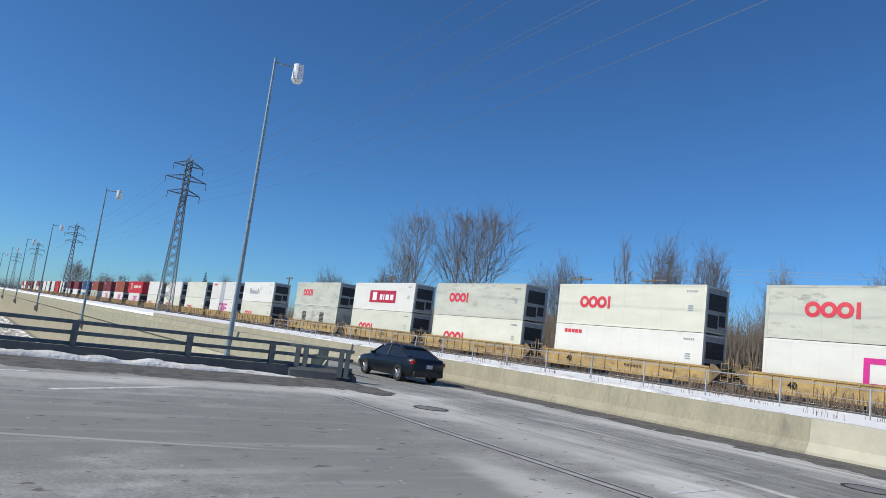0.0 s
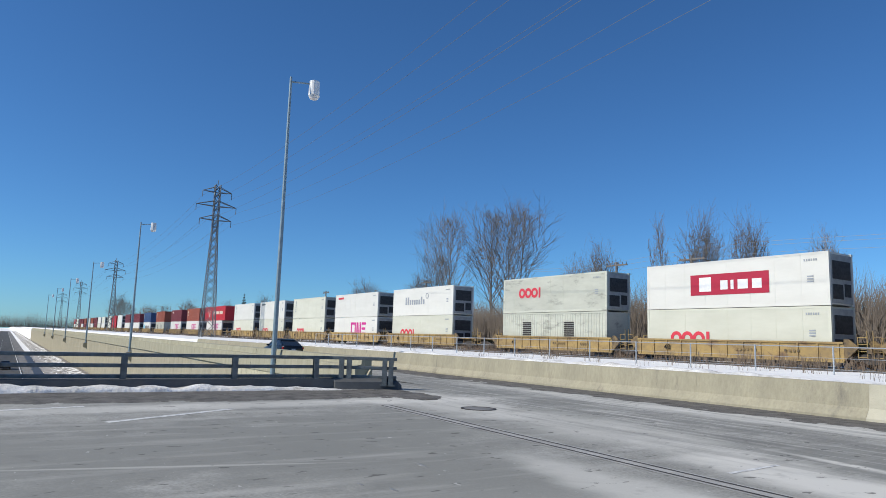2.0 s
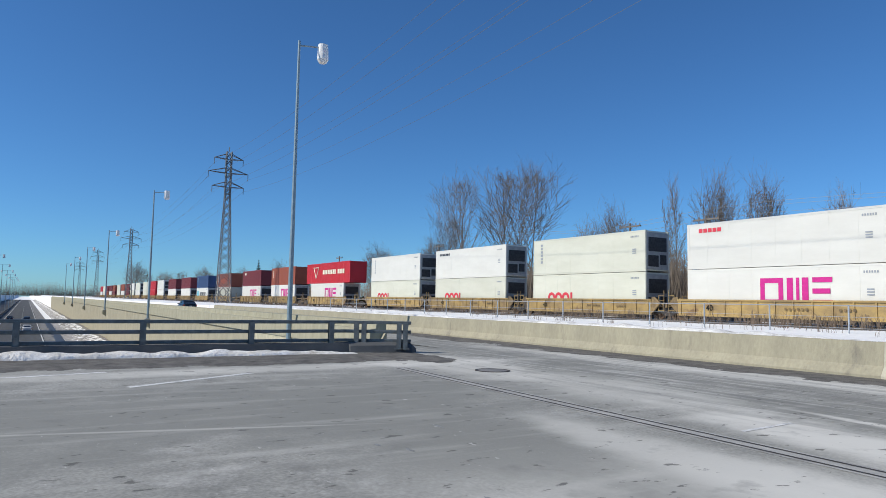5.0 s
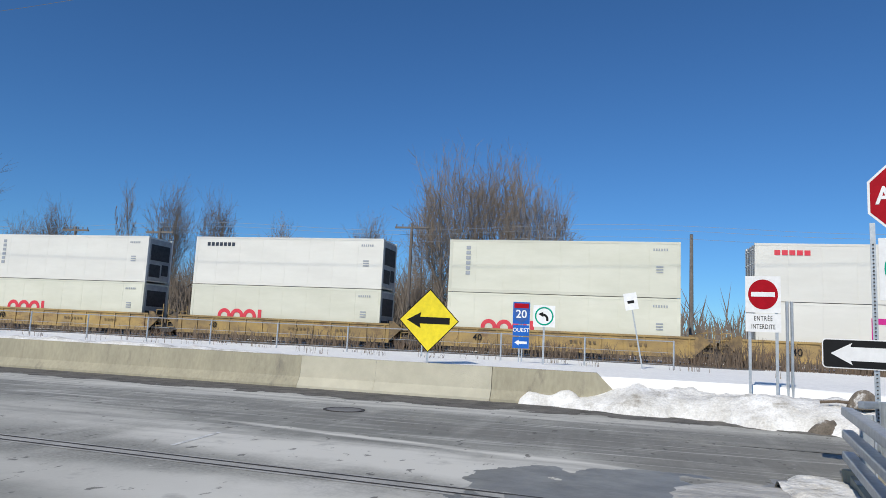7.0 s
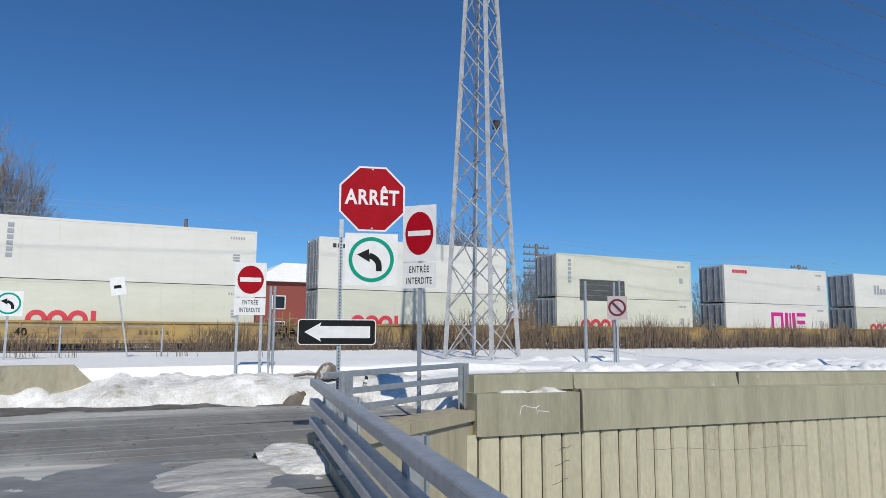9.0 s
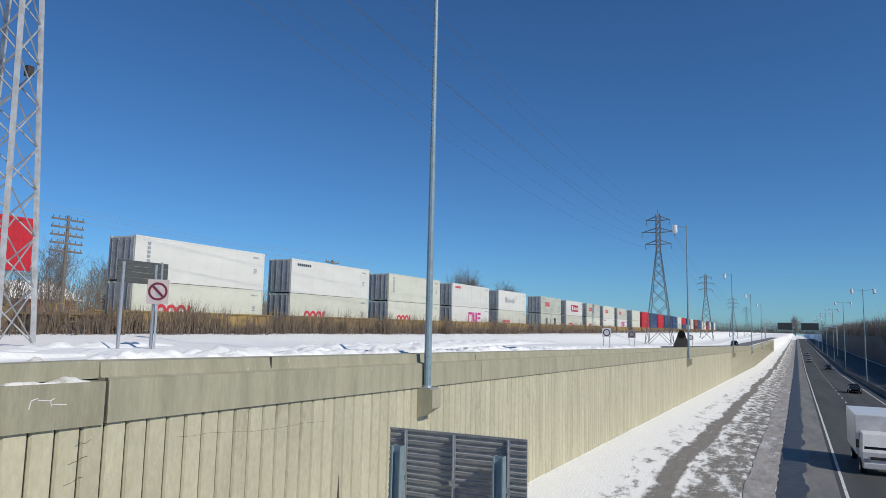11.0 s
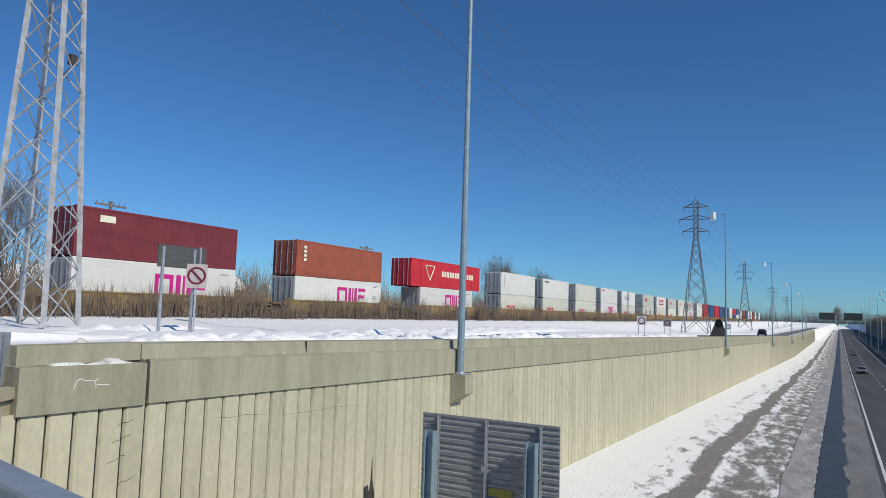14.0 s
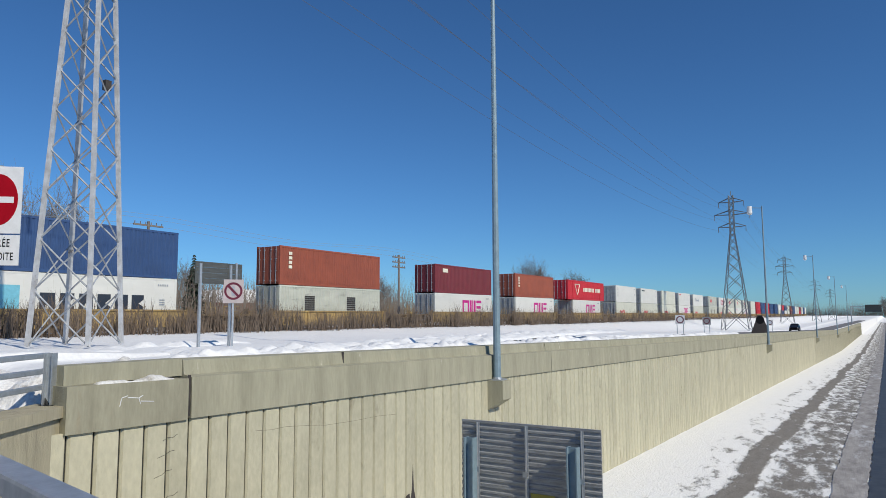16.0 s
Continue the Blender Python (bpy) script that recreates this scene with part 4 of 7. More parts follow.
structure(part("kerb_nose", nose, MATS["dark_kerb_concrete"]), "rounded dark concrete end of the kerb", "kerb")


# ---- train ----
RAIL_Z = 0.73
TRACK_Y = 37.65


def run(t):
    """Metres that the train has gone at t seconds."""
    return 18.35 * t - 0.0375 * t * t + 0.55 * math.exp(-((t - 8.4) / 1.1) ** 2)


MOVING = []
CACHE = {}


def cached(key, make):
    if key not in CACHE:
        CACHE[key] = make()
    return CACHE[key]


L40, W, H = 12.19, 2.44, 2.89


def profile_body(key, half, L, mat_):
    """One closed outline in plan, pulled up to the roof."""
    def make():
        bm = bmesh.new()
        pts = [(x, -y) for x, y in half] + [(x, y) for x, y in half[::-1]]
        z0, z1 = 0.06, H - 0.03
        lo = [bm.verts.new((x, y, z0)) for x, y in pts]
        hi = [bm.verts.new((x, y, z1)) for x, y in pts]
        n = len(pts)
        for i in range(n):
            j = (i + 1) % n
            bm.faces.new((lo[i], lo[j], hi[j], hi[i]))
        bm.faces.new(hi)
        bm.faces.new(lo[::-1])
        return finish(bm, "body", mat_)
    return cached((key, L, mat_.name), make)


def corrugated(L, mat_):
    half, x = [(-L / 2 + 0.06, W / 2 - 0.012)], -L / 2 + 0.12
    while x < L / 2 - 0.40:
        half += [(x + 0.11, W / 2 - 0.012), (x + 0.15, W / 2 - 0.05), (x + 0.24, W / 2 - 0.05), (x + 0.28, W / 2 - 0.012)]
        x += 0.28
    half.append((L / 2 - 0.06, W / 2 - 0.012))
    return profile_body("corr", half, L, mat_)


def smooth_body(L, mat_):
    half, n = [(-L / 2 + 0.05, W / 2 - 0.012)], 8
    for i in range(1, n):
        x = -L / 2 + L * i / n
        half += [(x - 0.012, W / 2 - 0.012), (x - 0.005, W / 2 - 0.019), (x + 0.005, W / 2 - 0.019), (x + 0.012, W / 2 - 0.012)]
    half.append((L / 2 - 0.05, W / 2 - 0.012))
    return profile_body("smooth", half, L, mat_)


def islands(me, name):
    """The separate pieces of a mesh as meshes of their own."""
    bm = bmesh.new()
    bm.from_mesh(me)
    seen, out = set(), []
    for f in bm.faces:
        if f.index in seen:
            continue
        todo, group = [f], []
        seen.add(f.index)
        while todo:
            g = todo.pop()
            group.append(g)
            for e in g.edges:
                for k in e.link_faces:
                    if k.index not in seen:
                        seen.add(k.index)
                        todo.append(k)
        ids = {}
        for g in group:
            for v in g.verts:
                ids.setdefault(v, len(ids))
        piece = bpy.data.meshes.new(name)
        piece.from_pydata([tuple(v.co) for v in ids], [], [[ids[v] for v in g.verts] for g in group])
        piece.materials.append(me.materials[0])
        out.append(piece)
    bm.free()
    return out


def frame_mesh(L, mat_):
    def make():
        bm = bmesh.new()
        for s in (-1, 1):
            for z0, z1 in ((0.0, 0.16), (H - 0.12, H)):
                y = s * (W / 2 - 0.03)
                box(bm, -L / 2 + 0.1, L / 2 - 0.1, y - 0.03, y + 0.03, z0, z1)
            for e in (-1, 1):
                x = e * (min(L, 12.19) / 2 - 0.085)
                y = s * (W / 2 - 0.08)
                box(bm, x - 0.085, x + 0.085, y - 0.08, y + 0.082, 0.0, H)
                for z in (0.0, H - 0.118):
                    box(bm, x - 0.092, x + 0.092, y - 0.083, y + 0.087, z - 0.002, z + 0.12)
                if L > 13:
                    x = e * (L / 2 - 0.06)
                    box(bm, x - 0.06, x + 0.06, y - 0.08, y + 0.082, 0.0, H)
        return finish(bm, "frame", mat_)
    return cached(("frame", L, mat_.name), make)


def door_mesh(L, m):
    def make():
        bm = bmesh.new()
        x = -L / 2
        for a, b in ((-W / 2 + 0.14, -0.012), (0.012, W / 2 - 0.14)):
            box(bm, x - 0.02, x + 0.06, a, b, 0.16, H - 0.14)
        return finish(bm, "doors", m)
    return cached(("door", L, m.name), make)


def rods_mesh(L):
    out = []
    for y in (-0.86, -0.34, 0.34, 0.86):
        bm = bmesh.new()
        if True:
            tube(bm, (-L / 2 - 0.06, y, 0.06), (-L / 2 - 0.06, y, H - 0.06), 0.022, n=6)
            for z in (0.3, 1.0, 1.9, 2.6):
                box(bm, -L / 2 - 0.09, -L / 2 - 0.01, y - 0.06, y + 0.06, z - 0.03, z + 0.03)
        out.append(finish(bm, "lock_rod", GALV))
    return out


def reefer_mesh():
    def make():
        bm = bmesh.new()
        x = L40 / 2
        box(bm, x - 0.06, x + 0.005, -1.06, 1.06, 0.14, H - 0.14)
        return finish(bm, "machinery_panel", DOORGREY)
    return cached("reefer", make)


def reefer_parts():
    def make():
        bm = bmesh.new()
        x = L40 / 2
        for y0, y1, z0, z1 in ((-0.92, 0.92, 1.42, 2.42), (-0.95, 0.1, 0.35, 1.15), (0.25, 0.9, 0.5, 1.2)):
            b0 = bevelled(x - 0.02, x + 0.03, y0, y1, z0, z1, 0.02, 1)
            tmp = bpy.data.meshes.new("opening")
            b0.to_mesh(tmp)
            b0.free()
            bm.from_mesh(tmp)
            bpy.data.meshes.remove(tmp)
        return finish(bm, "fan_opening", FANGREY)
    return cached("fan", make)


def lg(bm, *a):
    box(bm, a[0], a[1], -W / 2 - 0.012, -W / 2 - 0.003, a[2], a[3])


def logo_mesh(kind):
    """The owner's mark on the side, as plain shapes."""
    def make():
        bm = bmesh.new()
        y0, y1 = -W / 2 - 0.012, -W / 2 - 0.003
        m = LOGORED
        if kind == "rings_top":
            for i in range(3):
                ring(bm, -3.55 + 0.80 * i + 0.0, 1.62, 0.42, 0.20, y0, y1, 20, 1.0, 1.0)
            lg(bm, -1.42, -1.22, 1.20, 2.04)
        elif kind == "rings_low":
            for i in range(3):
                ring(bm, -3.75 + 0.84 * i, 1.05, 0.44, 0.22, y0, y1, 20)
            lg(bm, -1.52, -1.30, 0.62, 1.48)
        elif kind in ("block", "block_mid"):
            m = LOGOMAGENTA
            o = -1.0 if kind == "block" else -0.6
            for a in ((0.0, 0.28, 0.75, 2.25), (1.12, 1.40, 0.75, 2.25), (0.28, 1.12, 1.97, 2.25), (0.28, 1.12, 0.75, 1.03)):
                lg(bm, a[0] + o, a[1] + o, a[2], a[3])
            for a in ((1.62, 1.98, 0.75, 2.25), (2.16, 2.34, 0.75, 2.25), (2.50, 2.86, 0.75, 2.25)):
                lg(bm, a[0] + o, a[1] + o, a[2], a[3])
            for a in ((3.08, 4.16, 1.97, 2.25), (3.08, 4.05, 1.36, 1.64), (3.08, 4.16, 0.75, 1.03)):
                lg(bm, a[0] + o, a[1] + o, a[2], a[3])
        elif kind == "banner":
            m = mat("banner_dark_red", (0.42, 0.012, 0.045), 0.5, color2=(0.38, 0.015, 0.04), scale=3)
            lg(bm, -2.6, 2.7, 0.80, 2.08)
        elif kind == "small":
            for i in range(5):
                lg(bm, -5.2 + 0.34 * i, -4.93 + 0.34 * i, 2.30, 2.55)
        elif kind == "small_dark":
            m = LOGODARK
            for i in range(7):
                lg(bm, -5.3 + 0.28 * i, -5.1 + 0.28 * i, 2.33, 2.55)
        elif kind == "column":
            m = LOGOGREY
            for i in range(6):
                lg(bm, -5.15, -4.9, 2.35 - 0.28 * i, 2.54 - 0.28 * i)
        elif kind == "wide_grey":
            m = LOGOGREY
            for i in range(9):
                lg(bm, -3.3 + 0.46 * i, -3.0 + 0.46 * i, 1.15, 1.95 if i in (0, 1, 7) else 1.65)
            ring(bm, 1.2, 2.0, 0.3, 0.22, y0, y1, 16)
        elif kind == "dark_word":
            m = LOGODARK
            for i in range(6):
                x = -2.2 + 1.05 * i
                prism(bm, [(x, 0.9), (x + 0.22, 0.9), (x + 0.38, 1.35), (x + 0.56, 0.9), (x + 0.80, 0.9), (x + 0.80, 1.85), (x, 1.85)] if i % 2 == 0 else [(x, 0.9), (x + 0.78, 0.9), (x + 0.78, 1.15), (x + 0.45, 1.35), (x + 0.78, 1.6), (x + 0.78, 1.85), (x, 1.85)], y0, y1)
        elif kind == "pale_word":
            m = LOGOPALE
            for i in range(8):
                x = -1.6 + 0.62 * i
                lg(bm, x, x + 0.46, 1.27, 1.88)
            for i in range(4):
                x = 3.9 + 0.62 * i
                lg(bm, x, x + 0.46, 1.27, 1.88)
            tri = [(-5.2, 2.3), (-3.2, 2.3), (-4.2, 0.75)]
            for a, b in zip(tri, tri[1:] + tri[:1]):
                tube(bm, (a[0], -W / 2 - 0.01, a[1]), (b[0], -W / 2 - 0.01, b[1]), 0.06, n=4)
        elif kind == "pale_column":
            m = LOGOPALE
            for i in range(4):
                lg(bm, -5.2, -4.85, 2.25 - 0.34 * i, 2.48 - 0.34 * i)
        elif kind == "yellow_tag":
            m = LOGOPALE
            lg(bm, -4.6, -3.6, 2.1, 2.5)
        elif kind == "louvres":
            m = STEELDARK
            for x in (-3.4, 1.6):
                for i in range(9):
                    lg(bm, x, x + 1.1, 0.75 + 0.16 * i, 0.86 + 0.16 * i)
        return finish(bm, "owner_mark", m)
    return cached(("logo", kind), make)


def cyan_panel():
    bm = bmesh.new()
    lg(bm, -5.6, -3.2, 0.5, 2.2)
    return finish(bm, "mark_panel", LOGOCYAN)


def inner_marks():
    def make():
        bm = bmesh.new()
        for x0, x1, z0, z1 in ((-1.95, -1.10, 1.02, 1.90), (-0.45, 0.05, 1.10, 1.66), (0.25, 0.45, 1.10, 1.66), (0.72, 1.38, 1.10, 1.66), (1.65, 2.25, 1.10, 1.66)):
            box(bm, x0, x1, -W / 2 - 0.02, -W / 2 - 0.012, z0, z1)
        return finish(bm, "mark_blocks", SIGNWHITE)
    return cached("inner", make)


def code_marks():
    def make():
        bm = bmesh.new()
        for i in range(6):
            lg(bm, 4.75 + 0.13 * i, 4.82 + 0.13 * i, 2.42, 2.54)
        for i in range(3):
            lg(bm, 4.9, 5.25, 1.55 - 0.14 * i, 1.62 - 0.14 * i)
        return finish(bm, "lettering_strip", LOGOGREY)
    return cached("codes", make)


NAMES = {"cream": "cream", "white": "white", "greycream": "dull grey-cream", "maroon": "maroon", "brown": "red-brown", "red": "bright red", "blue": "navy blue"}


def container(x, z, col, kind="reefer", marks=(), L=L40, place="stacked on another container"):
    m = BOXC[col]
    ob = thing("shipping_container", "%s %s container %s" % (NAMES[col], "smooth-sided refrigerated" if kind == "reefer" else "corrugated steel", place), "container", group="containers of the train")
    part("body", smooth_body(L, m) if kind == "reefer" else corrugated(L, m), m, ob)
    part("frame", frame_mesh(L, m), m, ob)
    dm_ = DOORGREY if kind == "reefer" else m
    [part("door", me, dm_, ob, "grimy grey door leaf" if kind == "reefer" else "") for me in cached(("leaves", L, dm_.name), lambda: islands(door_mesh(L, dm_), "door"))]
    [part("lock_rod", me, GALV, ob) for me in cached(("rods", L), lambda: rods_mesh(L))]
    if kind == "reefer":
        part("machinery_panel", reefer_mesh(), DOORGREY, ob)
        for me in cached("fan_pieces", lambda: islands(reefer_parts(), "cooling_unit")):
            part("cooling_unit", me, FANGREY, ob, "dark cooling unit opening")
    for k in marks:
        for me in cached(("pieces", k), lambda: islands(logo_mesh(k), "mark_shape")):
            part("mark_shape", me, LOGORED, ob)
        if k == "banner":
            for me in cached("inner_pieces", lambda: islands(inner_marks(), "mark_block")):
                part("mark_block", me, SIGNWHITE, ob)
        if k == "dark_word":
            part("mark_panel", cached("cyan", lambda: cyan_panel()), LOGOCYAN, ob, "light blue panel")
    if abs(x) < 400 and kind == "reefer":
        part("lettering_strip", code_marks(), LOGODARK, ob)["kind"] = "stuff"
    MOVING.append((ob, x, z))
    return ob


def sill_mesh(side):
    def make():
        bm = bmesh.new()
        y = side * 1.36
        box(bm, -6.75, 6.75, y - 0.03, y + 0.03, 0.36, 1.28)
        box(bm, -6.75, 6.75, y - 0.10, y + 0.06, 1.26, 1.36)
        box(bm, -6.75, 6.75, y - 0.08, y + 0.06, 0.30, 0.38)
        for i in range(13):
            x = -6.5 + 13.0 * i / 12
            box(bm, x - 0.04, x + 0.04, y - 0.09 if side < 0 else y, y if side < 0 else y + 0.09, 0.38, 1.27)
        return finish(bm, "side_sill", YELLOW)
    return cached(("sill", side), make)


def end_mesh(length, e):
    def make():
        bm = bmesh.new()
        a, b = (6.75, 6.75 + length) if e > 0 else (-6.75 - length, -6.75)
        box(bm, a, b, -1.25, 1.25, 0.98, 1.10)
        box(bm, a, b, -0.35, 0.35, 0.62, 1.00)
        xo = b if e > 0 else a
        box(bm, min(xo, xo - e * 0.12), max(xo, xo - e * 0.12), -1.35, 1.35, 0.80, 1.12)
        prism(bm, [(e * 6.75, 0.4), (e * 6.75, 1.5), (e * 7.0, 1.5), (e * 7.5, 1.1)], -1.38, -1.28)
        prism(bm, [(e * 6.75, 0.4), (e * 6.75, 1.5), (e * 7.0, 1.5), (e * 7.5, 1.1)], 1.28, 1.38)
        return finish(bm, "end_platform", ENDPAINT)
    return cached(("end", round(length, 1), e), make)


def ladder_pair(length, e):
    out = []
    for y in (-1.2, 1.2):
        bm = bmesh.new()
        x = e * (6.75 + length - 0.15)
        if True:
            for o in (0, e * -0.45):
                tube(bm, (x + o, y, 0.55), (x + o, y, 1.95 if o == 0 else 1.6), 0.025, n=5)
            for z in (0.6, 0.9, 1.25, 1.6):
                tube(bm, (x, y, z), (x - e * 0.45, y, z), 0.02, n=5)
        out.append(finish(bm, "ladder", YELLOW))
    return out


def truck_mesh():
    def make():
        bm = bmesh.new()
        for y in (-0.98, 0.98):
            prism(bm, [(-1.15, 0.38), (-0.95, 0.62), (-0.3, 0.80), (0.3, 0.80), (0.95, 0.62), (1.15, 0.38), (0.5, 0.40), (0.3, 0.25), (-0.3, 0.25), (-0.5, 0.40)], y - 0.08, y + 0.08)
        box(bm, -0.3, 0.3, -0.95, 0.95, 0.45, 0.78)
        return finish(bm, "truck_frame", STEELDARK)
    return cached("truck", make)


def wheel_mesh():
    def make():
        bm = bmesh.new()
        for y in (-0.76, 0.76):
            ring(bm, 0, 0, 0.42, 0.30, y - 0.06, y + 0.06, 18)
            prism(bm, ngon(0, 0, 0.31, 14), y - 0.03, y + 0.03)
        tube(bm, (0, -1.0, 0), (0, 1.0, 0), 0.08, n=8)
        return finish(bm, "wheelset", RUST)
    return cached("wheelset", make)


def number_mesh(body, size, m=None):
    return cached(("num", body), lambda: word_mesh(body, size, 0.004, m or SIGNBLACK, 0.004))


def well_car(x, left, right, near):
    ob = thing("well_car", "weathered yellow double-stack well car with ribbed side sills", "rail car", group="well cars of the train")
    for s in (-1, 1):
        part("side_sill", sill_mesh(s), YELLOW, ob)
    for e, length in ((-1, left), (1, right)):
        part("end_platform", end_mesh(length, e), YELLOW, ob)
        [part("ladder", me, YELLOW, ob) for me in cached(("ladders", round(length, 1), e), lambda: ladder_pair(length, e))]
    floor_ = cached("wellfloor", lambda: finish(bevelled(-6.7, 6.7, -1.30, 1.30, 0.28, 0.34, 0.01, 1), "well_floor", STEELDARK))
    part("well_floor", floor_, STEELDARK, ob)
    for e, length in ((-1, left), (1, right)):
        if e < 0 or length > 1.7:
            xo = e * (6.75 + (length - 1.2 if length > 1.7 else length))
            at(part("truck_frame", truck_mesh(), STEELDARK, ob), xo)
            for dx in (-0.88, 0.88):
                at(part("wheelset", wheel_mesh(), RUST, ob), xo + dx, 0, 0.42)
    if near:
        at(part("capacity_number", number_mesh("40", 0.5), SIGNBLACK, ob), -4.3, -1.46, 0.82)
        bars = cached("carmarks", lambda: car_bars())
        part("reporting_strip", bars, SIGNBLACK, ob)["kind"] = "stuff"
    MOVING.append((ob, x, RAIL_Z))
    return ob


def car_bars():
    bm = bmesh.new()
    for x0, n in ((0.6, 6), (3.6, 4)):
        for i in range(n):
            box(bm, x0 + 0.24 * i, x0 + 0.24 * i + 0.13, -1.462, -1.452, 0.78, 0.92)
    return finish(bm, "reporting_strip", ENDPAINT)


# the consist: left edge at the start, lower box, upper box
def pair(s, lo, up, left, right):
    c = s + L40 / 2
    well_car(c, left, right, -260 < s < 20)
    z = RAIL_Z + 0.36
    container(c, z, lo[0], lo[1], lo[2], place="set down in a yellow well car")
    container(c, z + H + 0.035, up[0], up[1], up[2], L=up[3] if len(up) > 3 else L40)


R_, D_ = "reefer", "dry"
KNOWN = [
    (-268.8, ("white", R_, ("dark_word",)), ("blue", D_, ("pale_column",))),
    (-247.8, ("greycream", D_, ("louvres",)), ("brown", D_, ("pale_column",))),
    (-226.4, ("white", R_, ("block_mid",)), ("maroon", D_, ("yellow_tag",))),
    (-207.8, ("white", R_, ("block_mid",)), ("brown", D_, ("pale_column",))),
    (-188.2, ("white", R_, ("block_mid",)), ("red", D_, ("pale_word",), 16.15)),
    (-167.4, ("cream", R_, ("rings_low",)), ("white", R_, ("column",))),
    (-151.8, ("cream", R_, ("rings_low",)), ("white", R_, ("small_dark",))),
    (-135.7, ("cream", R_, ("rings_low",)), ("cream", R_, ("column",))),
    (-120.0, ("white", R_, ("block",)), ("white", R_, ("small",))),
    (-104.0, ("cream", R_, ("rings_low",)), ("white", R_, ("wide_grey",))),
    (-83.8, ("greycream", D_, ("louvres",)), ("greycream", R_, ("rings_top",))),
    (-67.9, ("cream", R_, ("rings_low",)), ("white", R_, ("banner",))),
    (-52.0, ("cream", R_, ("rings_low",)), ("greycream", R_, ("rings_top",))),
    (-36.1, ("white", R_, ("small",)), ("cream", R_, ("rings_top",))),
    (-20.2, ("white", R_, ("block",)), ("greycream", R_, ("rings_top",))),
]
back = [("white", "maroon"), ("white", "maroon"), ("white", "white"), ("red", "red"), ("cream", "cream"), ("white", "cream"), ("cream", "white"), ("maroon", "maroon"), ("white", "brown"),
        ("cream", "cream"), ("maroon", "brown"), ("white", "maroon"), ("brown", "maroon"), ("cream", "cream"), ("white", "red")]
front = [("cream", "cream"), ("red", "red"), ("blue", "blue"), ("red", "red"), ("blue", "blue"), ("blue", "blue"), ("cream", "white"), ("blue", "red"), ("white", "blue"), ("cream", "cream"),
         ("maroon", "brown"), ("blue", "blue"), ("white", "white"), ("cream", "cream"), ("red", "maroon"), ("white", "cream"), ("blue", "blue"), ("cream", "white")]
seq = list(KNOWN)
s = -268.8
for i, (a, b) in enumerate(back):
    s -= 20.2 if i % 5 == 0 or i < 3 else 16.0
    ka = R_ if a in ("white", "cream") else D_
    seq.insert(0, (s, (a, ka, ()), (b, R_ if b in ("white", "cream") else D_, ())))
s = -20.2
for i, (a, b) in enumerate(front):
    s += 20.2 if i % 5 == 0 else 16.0
    seq.append((s, (a, R_ if a in ("white", "cream") else D_, ()), (b, R_ if b in ("white", "cream") else D_, ())))
for i, (s, lo_, up_) in enumerate(seq):
    gl = s - seq[i - 1][0] - L40 if i else 4.0
    gr = seq[i + 1][0] - s - L40 if i + 1 < len(seq) else 4.0
    pair(s, lo_, up_, gl / 2 - 0.70, gr / 2 - 0.70)

# track
bed = bmesh.new()
prof = [(-3.6, 0.55), (-2.2, 0.60), (2.2, 0.60), (3.6, 0.55)]
rows = []
for x in (-900, -300, 0, 300, 900):
    rows.append([bed.verts.new((x, TRACK_Y + a, b)) for a, b in [(-4.2, 0.2)] + prof + [(4.2, 0.2)]])
for r0, r1 in zip(rows, rows[1:]):
    for i in range(5):
        bed.faces.new((r0[i], r1[i], r1[i + 1], r0[i + 1]))
structure(part("track_bed", bed, BALLAST), "dark stone ballast bed of the railway", "track bed")
for y in (TRACK_Y - 0.76, TRACK_Y + 0.76, TRACK_Y - 5.0, TRACK_Y - 6.5):
    bm = bmesh.new()
    zt = RAIL_Z if y > 34 else 0.80
    xe = 900 if y > 34 else 6
    box(bm, -900, xe, y - 0.035, y + 0.035, zt - 0.04, zt)
    box(bm, -900, xe, y - 0.01, y + 0.01, zt - 0.12, zt - 0.04)
    box(bm, -900, xe, y - 0.07, y + 0.07, zt - 0.15, zt - 0.12)
    structure(part("rail", bm, RAILSTEEL), "worn steel rail", "rail")
bm = bmesh.new()
r0 = None
for x in frange(-900, 6, 15):
    row = [bm.verts.new((x, TRACK_Y - 7.6, 0.60)), bm.verts.new((x, TRACK_Y - 7.1, 0.78)), bm.verts.new((x, TRACK_Y - 4.4, 0.78)), bm.verts.new((x, TRACK_Y - 3.9, 0.5))]
    if r0:
        for i in range(3):
            bm.faces.new((r0[i], row[i], row[i + 1], r0[i + 1]))
    r0 = row
structure(part("siding_bed", bm, BALLAST), "dark ballast of an empty second track", "track bed")


